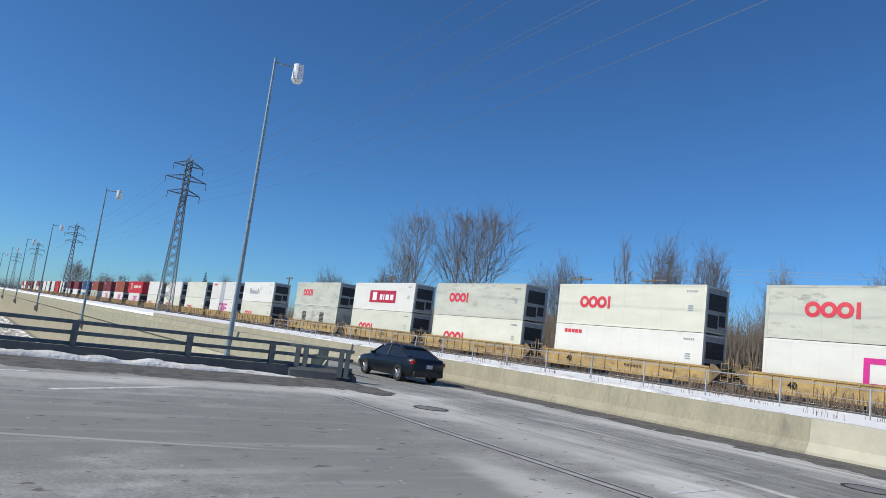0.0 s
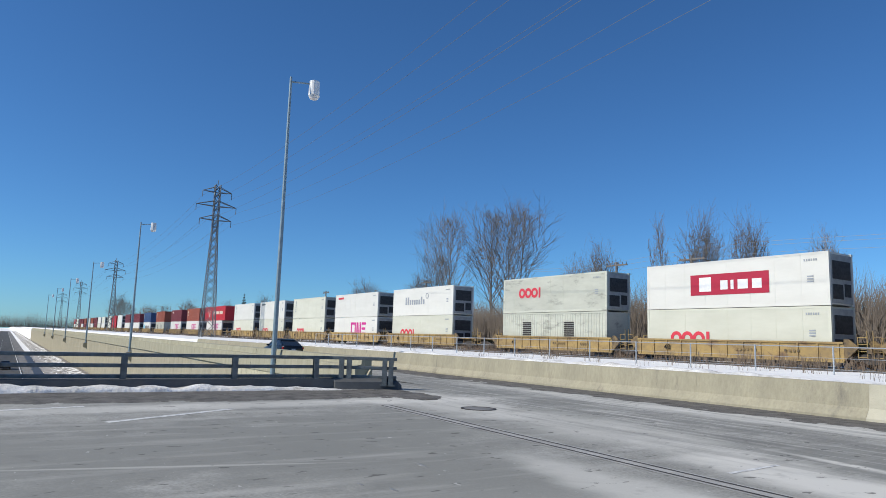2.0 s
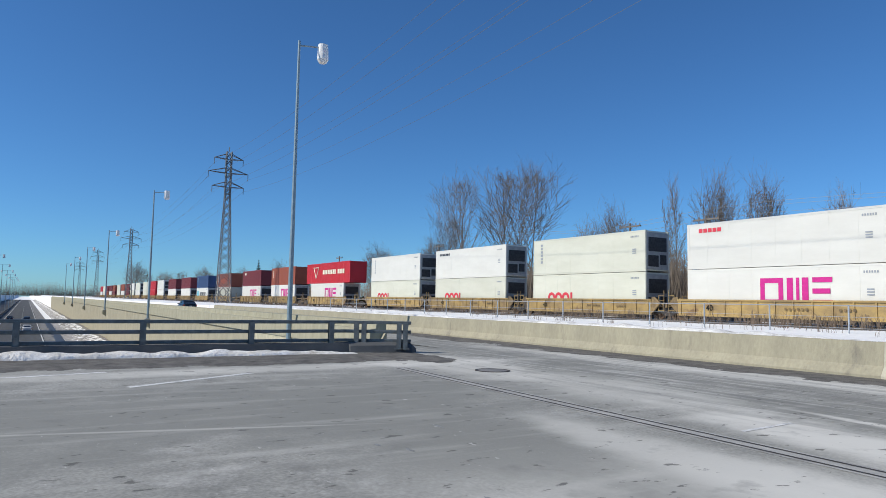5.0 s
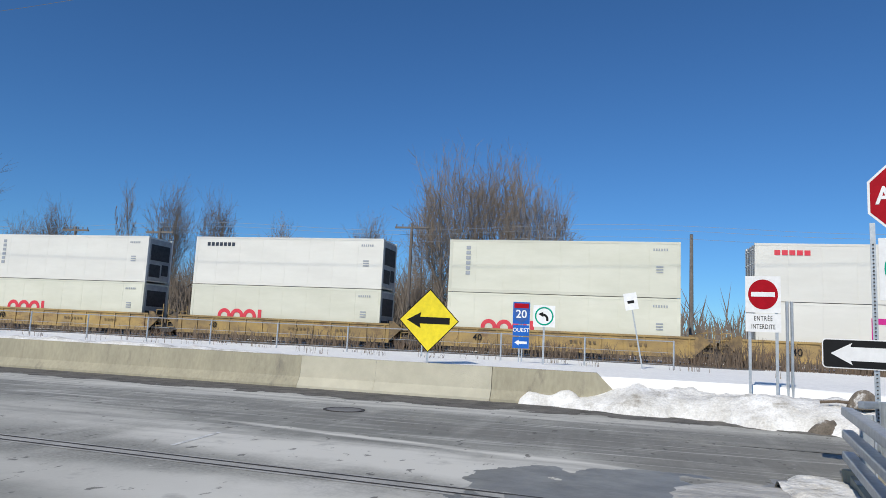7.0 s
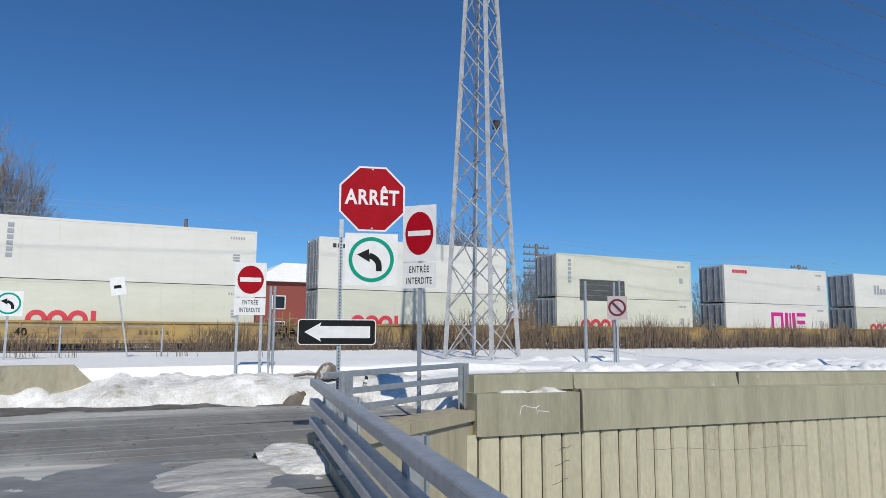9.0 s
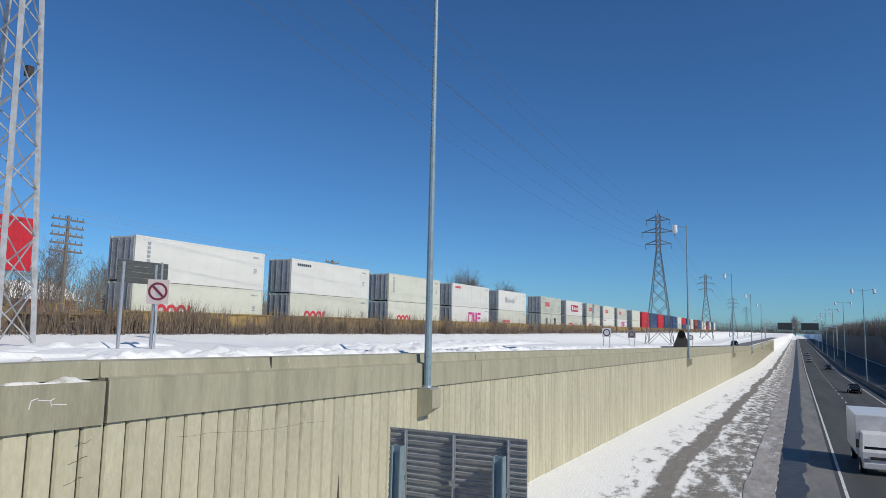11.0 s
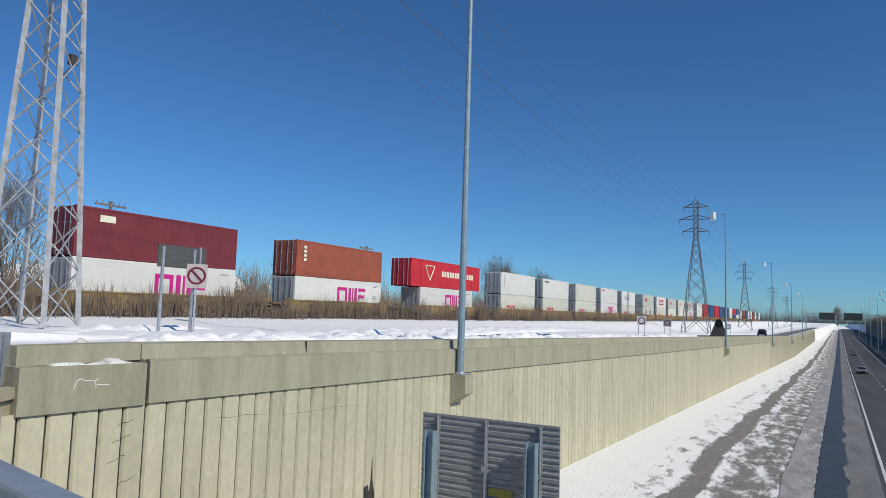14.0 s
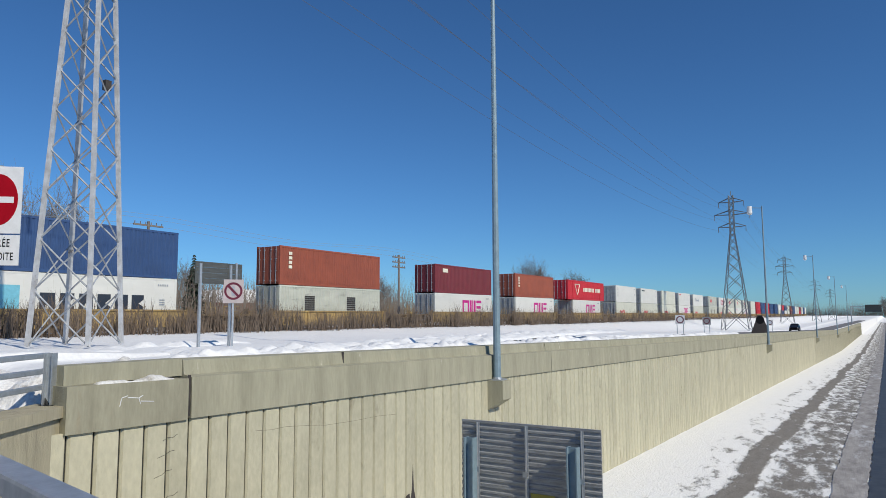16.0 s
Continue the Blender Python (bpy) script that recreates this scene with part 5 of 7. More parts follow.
# ---- lamps and pylons ----
def lamp_post(x, y, z0, z1, arm=1.25, bracket=True, double=False):
    ob = thing("street_lamp", "tall tapered blue-grey highway lamp with a drum-shaped head" if not double else "tall highway lamp with two arms on the median", "street lamp", pose(x, y, z0), group="highway lamps")
    h = z1 - z0
    bm = bmesh.new()
    tube(bm, (0, 0, 0), (0, 0, h), 0.13, 0.065, 10)
    part("pole", bm, GALVBLUE, ob, smooth=False)
    bm = bmesh.new()
    tube(bm, (0, 0, 0), (0, 0, 0.10), 0.17, 0.15, 10)
    box(bm, -0.25, 0.25, -0.25, 0.25, -0.03, 0.04)
    part("base", bm, GALV, ob)
    for s in ((1, -1) if double else (1,)):
        bm = bmesh.new()
        tube(bm, (0, 0, h - 0.25), (0, s * arm * 0.9, h - 0.12), 0.045, 0.04, 6)
        part("arm", bm, GALVBLUE, ob)
        bm = bmesh.new()
        c = s * (arm + 0.05)
        tube(bm, (0, c, h - 0.75), (0, c, h + 0.05), 0.30, 0.26, 14)
        tube(bm, (0, c, h - 0.92), (0, c, h - 0.75), 0.20, 0.30, 14)
        part("lamp_head", bm, SIGNWHITE, ob, "pale drum-shaped lamp head")
    if bracket:
        bm = bmesh.new()
        prism(bm, [(-0.36, -0.62), (-0.36, 0.0), (0.32, 0.0), (0.32, -1.05)], -0.32, 0.32)
        bm.transform(Matrix.Rotation(radians(90), 4, "Z"))
        part("bracket", bm, COPING, ob, "concrete corbel carrying the lamp")
    return ob


for x, top in ((-33.0, 14.9), (-79.0, 13.2), (-126, 12.6), (-173, 12.6), (-220, 12.6), (-267, 12.6)):
    lamp_post(x, 11.25, -0.75, top)
lamp_post(20.8, yw(20.8) - 0.42, -0.55, 15.6)
for x in (84, 147, 210, 273):
    lamp_post(x, yw(x) - 0.42, -0.45 + zp(x), 15.2 + zp(x))
for x in frange(-600, -203, 66):
    lamp_post(x, cy(x) - 12.2, HZ, 11.5, 1.9, False, True)
for x in frange(161, 560, 66):
    lamp_post(x, cy(x) - 12.2, HZ + zp(x), 10.6, 1.9, False, True)


def bar4(bm, a, b, w):
    tube(bm, a, b, w, w, 4, False)


def lattice(name, x, y, z, h, base, material, label, arms=True, turn=0.0, near=False):
    """A lattice tower: four tapering legs, crossed bracing, three crossarms."""
    ob = thing(name, label, "pylon", pose(x, y, z, 0, 0, turn), group="transmission pylons")
    k = 0.055 if near else 0.075

    def half(t):
        return base / 2 * (1 - t) + 0.42 * t if t < 1 else 0.42

    waist = h * (0.57 if near else 0.70) if arms else h
    lv = [0.0]
    zc = 0.0
    while zc < waist:
        zc += max(1.4, 1.8 * half(zc / waist))
        lv.append(min(zc, waist))
    if arms:
        lv += [waist + (h * 0.97 - waist) * i / 6 for i in range(1, 7)]
    cs = ((-1, -1), (1, -1), (1, 1), (-1, 1))

    def p(c, zz):
        w = half(min(1.0, zz / waist))
        return (c[0] * w, c[1] * w, zz)
    for c in cs:
        bm = bmesh.new()
        bar4(bm, p(c, 0), p(c, waist), k * 1.6 if near else k)
        part("leg", bm, material, ob)
        if lv[-1] > waist:
            bm = bmesh.new()
            bar4(bm, p(c, waist), p(c, lv[-1]), k * 1.3 if near else k)
            part("upper_leg", bm, material, ob)
    for i in range(4):
        bm = bmesh.new()
        c, d = cs[i], cs[(i + 1) % 4]
        for a, b in zip(lv, lv[1:]):
            for u, v in ((c, d), (d, c)):
                bar4(bm, p(u, a), p(v, b), k * (0.55 if near else 0.7))
                if near:
                    part("brace", bm, SHADEDBRACE, ob)
                    bm = bmesh.new()
        if near:
            bm.free()
        else:
            part("bracing", bm, material, ob)["kind"] = "stuff"
    bm = bmesh.new()
    tube(bm, (0, 0, lv[-1]), (0, 0, h), k, k, 4)
    part("peak", bm, material, ob)
    if arms:
        for fr, w in ((0.74, 2.6), (0.83, 3.3), (0.92, 2.4)):
            bm = bmesh.new()
            for s in (-1, 1):
                for o in (-0.4, 0.4):
                    bar4(bm, (0, o, h * fr), (0, 0, h * fr), k * 0.6)
                    bar4(bm, (o, s * 0.4, h * fr), (0, s * w, h * fr + 0.1), k * 0.8)
                    bar4(bm, (o, s * 0.4, h * fr + 0.9), (0, s * w, h * fr + 0.1), k * 0.8)
                tube(bm, (0, s * w, h * fr + 0.1), (0, s * w, h * fr - 1.0), 0.06, 0.06, 5)
            part("crossarm", bm, material, ob)
    return ob


NEAR = (13.08, 22.53)
lattice("lattice_tower", NEAR[0], NEAR[1], 0.70, 26.5, 2.02, TOWERSTEEL, "pale weathered steel lattice pylon standing in snow", True, 28.6, True)
bm = bmesh.new()
box(bm, 13.50, 13.72, 22.2, 22.4, 9.6, 9.95)
tagged(part("junction_box", bm, STEELDARK), "small dark box fixed to the pylon leg", "box")
PY = [(-116, 28.0, 0.6, 26.6), (-262, 30.5, 0.4, 26), (-400, 31, 0.4, 26), (-540, 31, 0.3, 26), (147.5, 21.7, -1.6, 28.4), (300, 25.5, -2.5, 28), (470, 24, -2.8, 26.3), (640, 22, -2.8, 26)]
for x, y, z, h in PY:
    lattice("lattice_tower", x, y, z, h, 5.2 if x > 0 else 2.2, PYLON, "grey steel lattice pylon with three pairs of arms", True, 0)
for f, w in ((0.72, 2.6), (0.80, 3.3), (0.89, 2.4)):
    for s in (-1, 1):
        pts = sorted([(x, y + s * w, z + h * f) for x, y, z, h in PY + [(NEAR[0], NEAR[1], 0.7, 26.5)]])
        bm = bmesh.new()
        for a, b in zip(pts, pts[1:]):
            last = None
            for i in range(13):
                t = i / 12
                q = tuple(a[k] + (b[k] - a[k]) * t - (2.6 * 4 * t * (1 - t) if k == 2 else 0) for k in range(3))
                if last:
                    tube(bm, last, q, 0.016, 0.016, 3, False)
                last = q
        tagged(part("power_line", bm, WIRE), "thin sagging overhead power cable", "cable")


# ---- road signs ----
def sign_base(name, label, x, y, z, rz, posts, ztop, material=GALV, pw=0.032, group="road signs"):
    ob = thing(name, label, "road sign", pose(x, y, z, 0, 0, rz), group=group)
    for px in posts:
        bm = bmesh.new()
        box(bm, px - pw, px + pw, 0.015, 0.015 + pw * 1.5, -0.25, ztop)
        part("post", bm, material, ob)
    return ob


def plate(ob, pts, m, y0=-0.006, y1=0.008, name="panel", label=""):
    bm = bmesh.new()
    prism(bm, pts, y0, y1)
    return part(name, bm, m, ob, label)


def rect(x0, x1, z0, z1):
    return [(x0, z0), (x1, z0), (x1, z1), (x0, z1)]


def noentry(ob, z, w, h, tab=True, tabh=0.42):
    p = plate(ob, rect(-w / 2, w / 2, z, z + h), SIGNWHITE)
    r = min(w, h) * 0.42
    plate(p, ngon(0, z + h / 2, r, 32, 0, 1, (h / w) ** 0.8), SIGNRED, -0.012, -0.006, "disc", "red disc")
    plate(p, rect(-r * 0.80, r * 0.80, z + h / 2 - r * 0.17, z + h / 2 + r * 0.17), SIGNWHITE, -0.016, -0.012, "bar", "white bar")
    if tab:
        q = plate(ob, rect(-w / 2, w / 2, z - tabh - 0.02, z - 0.025), SIGNWHITE, name="tab")
        for i, tx in enumerate(("ENTRÉE", "INTERDITE")):
            w_ = at(part("lettering", word_mesh(tx, tabh * 0.36, 0.002, SIGNBLACK, 0.001, 1.25 if i == 0 else 1.12), SIGNBLACK, q), 0, -0.009, z - 0.02 - tabh * (0.28 + 0.44 * i))
            w_.scale = (0.62 * w / 0.74, 1, 1)
    return p


def turn_left(ob, z, w):
    p = plate(ob, rect(-w / 2, w / 2, z, z + w), SIGNWHITE)
    bm = bmesh.new()
    ring(bm, 0, z + w / 2, w * 0.43, w * 0.36, -0.011, -0.006, 36)
    part("green_ring", bm, SIGNGREEN, p, "green ring")
    bm = bmesh.new()
    c = z + w / 2
    pts = [(w * 0.20, c - w * 0.22)]
    for i in range(7):
        a = radians(80 * i / 6)
        pts.append((w * (-0.08 + 0.28 * math.cos(a)), c - w * 0.13 + w * 0.26 * math.sin(a)))
    inner = []
    for i in range(7):
        a = radians(80 - 80 * i / 6)
        inner.append((w * (-0.08 + 0.17 * math.cos(a)), c - w * 0.13 + w * 0.15 * math.sin(a)))
    prism(bm, pts + inner + [(w * 0.09, c - w * 0.22)], -0.011, -0.006)
    prism(bm, [(-w * 0.27, c + w * 0.09), (-w * 0.03, c - w * 0.05), (-w * 0.05, c + w * 0.20)], -0.011, -0.006)
    part("arrow", bm, SIGNBLACK, p, "curved black arrow")
    return p


def arrow_pts(x0, x1, zc, hw, hd, hl):
    return [(x0, zc), (x0 + hl, zc - hd), (x0 + hl * 0.92, zc - hw), (x1, zc - hw), (x1, zc + hw), (x0 + hl * 0.92, zc + hw), (x0 + hl, zc + hd)]


# stop sign with its companions on one perforated post
st = sign_base("stop_sign", "red octagonal stop sign on a galvanised post with two plates", 3.70, 9.90, 0.0, -16, (-0.42,), 3.35)
oc = plate(st, ngon(0.05, 3.69, 0.560, 8, math.pi / 8), SIGNWHITE, -0.006, 0.008)
plate(oc, ngon(0.05, 3.69, 0.528, 8, math.pi / 8), SIGNRED, -0.011, -0.006, "red_face", "red octagon")
stop_word = at(part("lettering", word_mesh("ARRÊT", 0.33, 0.002, SIGNWHITE, 0.009, 1.10), SIGNWHITE, oc), 0.05, -0.014, 3.70)
stop_word.scale = (0.80, 1, 1)
for z in (3.22, 4.16):
    plate(oc, ngon(0.05, z, 0.014, 10), GALV, -0.016, -0.011, "bolt")
tl = turn_left(st, 2.32, 0.82)
tl.location.x = 0.05
def rounded(x0, x1, z0, z1, c):
    out = []
    for cx, cz, a0 in ((x1 - c, z1 - c, 0), (x0 + c, z1 - c, 90), (x0 + c, z0 + c, 180), (x1 - c, z0 + c, 270)):
        out += [(cx + c * math.cos(radians(a0 + 30 * k)), cz + c * math.sin(radians(a0 + 30 * k))) for k in range(4)]
    return out


ow = plate(st, rounded(-1.04, 0.14, 1.41, 1.80, 0.05), SIGNWHITE)
plate(ow, rounded(-1.025, 0.125, 1.425, 1.785, 0.04), SIGNBLACK, -0.010, -0.006, "black_face", "black face")
bm = bmesh.new()
prism(bm, arrow_pts(-0.94, 0.05, 1.605, 0.090, 0.145, 0.25), -0.014, -0.010)
part("white_arrow", bm, SIGNWHITE, ow, "white arrow")
bm = bmesh.new()
for i in range(60):
    box(bm, -0.43, -0.41, -0.004, 0.02, 0.1 + i * 0.05, 0.115 + i * 0.05)
part("perforation", bm, STEELDARK, st)

n2 = sign_base("no_entry_sign", "no entry sign with a text plate on a round steel post", 5.28, 11.42, 0.0, -49, (0.0,), 4.0)
noentry(n2, 2.92, 0.68, 1.06, True, 0.48)
n1 = sign_base("no_entry_sign", "no entry sign with a text plate on two posts in snow", 3.28, 16.9, 0.40, -10, (-0.28, 0.28), 2.6)
noentry(n1, 2.05, 0.74, 0.84, True, 0.42)
bm = bmesh.new()
for px in (0.42, 0.52):
    tube(bm, (3.45 + px, 17.3, 0.4), (3.45 + px, 17.3, 2.75), 0.035, n=6)
bk = thing("sign_post", "pair of bare galvanised posts standing in snow", "post")
part("post", bm, GALV, bk)
yl = sign_base("warning_sign", "yellow diamond warning sign with a black arrow", -5.40, 19.7, 0.6, 15, (0.0,), 2.2)
dm = plate(yl, [(0, 0.46), (0.90, 1.41), (0, 2.36), (-0.90, 1.41)], SIGNBLACK)
plate(dm, [(0, 0.50), (0.865, 1.41), (0, 2.32), (-0.865, 1.41)], SIGNYELLOW, -0.010, -0.006, "yellow_face", "yellow face")
plate(dm, arrow_pts(-0.66, 0.62, 1.41, 0.10, 0.24, 0.42), SIGNBLACK, -0.014, -0.010, "arrow", "black arrow")
rs = sign_base("route_sign", "blue and red highway shield sign over a direction plate", -3.25, 24.3, 0.6, 8, (-0.05, 0.05), 2.2, pw=0.025)
sh = plate(rs, rect(-0.30, 0.30, 1.52, 2.30), SIGNBLUE)
plate(sh, [(-0.26, 2.25), (0.26, 2.25), (0.26, 2.08), (-0.26, 2.08)], SIGNRED, -0.010, -0.006, "red_band", "red band")
plate(sh, [(-0.27, 2.06), (0.27, 2.06), (0.22, 1.68), (0.0, 1.56), (-0.22, 1.68)], mat("sign_shield_blue", (0.03, 0.10, 0.34), 0.45), -0.009, -0.006, "shield")
at(part("lettering", word_mesh("20", 0.40, 0.002, SIGNWHITE, 0.006), SIGNWHITE, sh), 0, -0.013, 1.86)
ou = plate(rs, rect(-0.29, 0.29, 1.10, 1.48), SIGNBLUE, name="plate")
at(part("lettering", word_mesh("OUEST", 0.19, 0.002, SIGNWHITE, 0.003), SIGNWHITE, ou), 0, -0.009, 1.30)
ar = plate(rs, rect(-0.29, 0.29, 0.66, 1.06), SIGNBLUE, name="plate")
plate(ar, arrow_pts(-0.22, 0.22, 0.86, 0.045, 0.10, 0.16), SIGNWHITE, -0.010, -0.006, "arrow", "white arrow")
tf = sign_base("turn_sign", "white square sign with a green ring and curved arrow", -2.3, 22.9, 0.6, 6, (0.0,), 1.6)
turn_left(tf, 1.42, 0.72)
wf = sign_base("marker_sign", "small white leaning sign on a thin post", 0.95, 24.3, 0.6, 0, (0.0,), 2.3, pw=0.025)
wf.matrix_basis = pose(0.95, 24.3, 0.6, 0, -10, 0)
plate(wf, rect(-0.22, 0.22, 2.2, 2.78), SIGNWHITE)
plate(wf, rect(-0.12, 0.10, 2.42, 2.52), SIGNBLACK, -0.01, -0.006, "mark")
npx = sign_base("no_pedestrian_sign", "faded white prohibition sign, greyed for shade, with a dark red ring", 16.61, 18.97, 0.5, -42, (0.0,), 2.2)
# faded panel; shade from facing away from the sun is greyed in too
pn = plate(npx, rect(-0.35, 0.35, 1.60, 2.44), mat("faded_shade_grey_panel", (0.50, 0.43, 0.42), 0.6, color2=(0.40, 0.35, 0.345), scale=4))
bm = bmesh.new()
ring(bm, 0, 2.03, 0.31, 0.235, -0.011, -0.006, 32)
prism(bm, [(-0.21, 2.19), (-0.15, 2.25), (0.21, 1.87), (0.15, 1.81)], -0.013, -0.006)
part("red_ring", bm, FADEDRED, pn, "faded dark red ring with a diagonal bar")
plate(pn, [(-0.05, 1.86), (0.05, 1.86), (0.07, 2.05), (0.03, 2.2), (-0.04, 2.2), (-0.08, 2.0)], LOGOGREY, -0.0095, -0.006, "pictogram")
SIGNREAR = mat("dull_dark_sign_rear", (0.11, 0.115, 0.11), 0.6, 0.2, color2=(0.07, 0.074, 0.072), scale=4, stretch=(1, 1, 5))
gb = sign_base("direction_sign", "dark grey rear of a direction sign on two steel posts", 16.0, 19.1, 0.6, 0, (-0.68, 0.62), 2.85, pw=0.045)
for i in range(4):
    plate(gb, rect(-0.86, 1.18, 2.16 + 0.19 * i, 2.345 + 0.19 * i), SIGNREAR, 0.085, 0.11, "slat")
plate(gb, rect(0.86, 0.94, 2.1, 2.95), GALV, 0.05, 0.084, "stiffener")
# rear of the large highway sign below the wall
big = thing("highway_sign", "rear of a large corrugated aluminium highway sign on steel posts", "road sign", pose(12.39, 5.70, -6.0, 0, 0, -88.6), group="road signs")


def sign_slat():
    bm = bmesh.new()
    prism(bm, [(0.02, 0.0), (0.02, 0.245), (-0.025, 0.245), (-0.025, 0.205), (-0.004, 0.19), (-0.004, 0.135), (-0.025, 0.12), (-0.025, 0.085), (-0.004, 0.07), (-0.004, 0.03), (-0.025, 0.015), (-0.025, 0.0)], -1.46, 1.46)
    bm.transform(Matrix.Rotation(radians(90), 4, "Z"))
    return finish(bm, "slat", SIGNGREY)


slat = sign_slat()
for i in range(20):
    at(part("slat", slat, SIGNGREY, big), 0, 0, 0.50 + 0.25 * i)
for px in (-1.08, -0.02, 1.10):
    bm = bmesh.new()
    box(bm, px - 0.035, px + 0.035, -0.045, -0.026, 0.45, 5.46)
    box(bm, px - 0.008, px + 0.008, -0.10, -0.045, 0.45, 5.46)
    part("stiffener", bm, GALV, big)
    for z in (4.55, 3.4, 2.2):
        bm = bmesh.new()
        box(bm, px - 0.06, px + 0.06, -0.112, -0.10, z - 0.05, z + 0.05)
        part("clamp", bm, GALV, big)
for px in (-1.17, 0.98):
    bm = bmesh.new()
    for o in (-0.09, 0.09):
        box(bm, px + o - 0.012, px + o + 0.012, -0.30, -0.112, -0.6, 5.18)
    box(bm, px - 0.078, px + 0.078, -0.22, -0.20, -0.6, 5.18)
    part("post", bm, GALVBLUE, big, "blue-grey steel channel post")
plate(big, rect(0.05, 0.55, 4.05, 4.2), mat("old_sticker_yellow", (0.42, 0.36, 0.06), 0.6), -0.034, -0.028, "sticker", "faded yellow sticker")


# ---- vegetation ----
def branch_mesh(name, seed, h, width, stems=1, trunk=0.2, first=0.22, prim=40, sec=7, ter=5, splay=0.0):
    """A leafless tree: leaders with side limbs that sweep up, forking to fine twigs."""
    rng = random.Random(seed)
    verts, faces = [], []

    def limb(a, b, r0, r1, n):
        q = (b - a).to_track_quat("Z", "Y")
        i0 = len(verts)
        for c, r in ((a, r0), (b, r1)):
            for i in range(n):
                an = 2 * math.pi * i / n
                verts.append(c + q @ Vector((r * math.cos(an), r * math.sin(an), 0)))
        for i in range(n):
            j = (i + 1) % n
            faces.append((i0 + i, i0 + j, i0 + n + j, i0 + n + i))

    def sweep(a, d, length, r, n, bends, up, wob=0.09):
        """A limb that curves upward; returns its points."""
        pts = [a]
        for k in range(bends):
            d = (d + Vector((rng.uniform(-wob, wob), rng.uniform(-wob, wob), up))).normalized()
            b = pts[-1] + d * (length / bends)
            limb(pts[-1], b, r * (1 - k / bends) + 0.006, r * (1 - (k + 1) / bends) + 0.006, n)
            pts.append(b)
        return pts, d

    def side(d, ang):
        an = rng.uniform(0, 2 * math.pi)
        o = Vector((math.cos(an), math.sin(an), 0))
        o = (o - d * o.dot(d)).normalized()
        return (d * math.cos(ang) + o * math.sin(ang)).normalized()

    for k in range(stems):
        an = 2 * math.pi * k / stems + rng.uniform(-0.5, 0.5)
        out = Vector((math.cos(an), math.sin(an), 0))
        d = (Vector((0, 0, 1)) + out * splay * rng.uniform(0.4, 1.1)).normalized()
        hh = h * (1 if stems == 1 else rng.uniform(0.80, 1.0))
        lead, _ = sweep(out * (0.5 if stems > 1 else 0), d, hh, trunk, 5, 8, 0.02, 0.035)
        for p in range(prim):
            t = first + (0.98 - first) * (p + rng.random()) / prim
            i = min(7, int(t * 8))
            a = lead[i] + (lead[i + 1] - lead[i]) * (t * 8 - i)
            dd = side((lead[i + 1] - lead[i]).normalized(), radians(rng.uniform(28, 50)))
            aim = (dd + Vector((0, 0, 0.45))).normalized()
            ln = 0.05 * h
            while ln < 0.6 * h:
                q = a + aim * ln
                if (q.x ** 2 + q.y ** 2) / (width * 0.5) ** 2 + ((q.z - 0.60 * h) / (0.41 * h)) ** 2 > 1:
                    break
                ln += 0.02 * h
            ln *= rng.uniform(0.70, 1.06)
            pts, de = sweep(a, dd, ln, trunk * 0.42 * (1.15 - t), 4, 4, 0.10)
            for s_ in range(sec):
                u = rng.uniform(0.2, 1.0)
                j = min(3, int(u * 4))
                b = pts[j] + (pts[j + 1] - pts[j]) * (u * 4 - j)
                ps, _ = sweep(b, side((pts[j + 1] - pts[j]).normalized(), radians(rng.uniform(25, 50))), ln * rng.uniform(0.25, 0.5), 0.030, 3, 2, 0.12)
                for t_ in range(ter):
                    c = ps[1] + (ps[2] - ps[1]) * rng.random()
                    limb(c, c + side((ps[2] - ps[1]).normalized(), radians(rng.uniform(20, 50))) * ln * rng.uniform(0.10, 0.24), 0.014, 0.008, 3)
    top = max(v.z for v in verts)
    verts = [tuple(v * (h / top)) for v in verts]
    me = bpy.data.meshes.new(name)
    me.from_pydata(verts, [], faces)
    return me


TREES = {
    "tall": [branch_mesh("crown", 11, 20, 13, 1, 0.20, 0.22, 40, 7, 4), branch_mesh("crown", 12, 20, 13, 2, 0.17, 0.22, 25, 7, 4, 0.10)],
    "wide": [branch_mesh("crown", 21, 16, 11, 7, 0.17, 0.25, 17, 6, 4, 0.30), branch_mesh("crown", 22, 16, 10, 6, 0.17, 0.22, 18, 6, 4, 0.26)],
    "slim": [branch_mesh("crown", 31, 13, 3.6, 2, 0.10, 0.2, 30, 6, 3, 0.08), branch_mesh("crown", 32, 13, 4, 3, 0.09, 0.2, 24, 6, 3, 0.12)],
}
for kind, l in TREES.items():
    for me in l:
        me.materials.append(BARK if kind == "tall" else TWIG)
trunk_mesh = finish(tube(bmesh.new(), (0, 0, -0.4), (0, 0, 1.6), 0.36, 0.27, 9), "trunk", BARK)


def bare_tree(x, y, h, w, kind, i, rot):
    me = TREES[kind][i % 2]
    base_h = {"tall": 20, "wide": 16, "slim": 13}[kind]
    ob = thing("bare_tree", {"tall": "tall leafless grey-brown tree behind the railway", "wide": "dense leafless tree with many stems and reddish twigs", "slim": "slim leafless young tree with upright twigs"}[kind], "tree", pose(x, y, 0.3, 0, 0, rot), group="bare trees")
    c = part("crown", me, BARK, ob)
    xy = [v.co.x for v in me.vertices]
    k = w / (max(xy) - min(xy))
    c.scale = (k, k, h / base_h)
    tr = part("trunk", trunk_mesh, BARK, ob)
    tr.scale = (h / 22, h / 22, h / 14)
    return ob


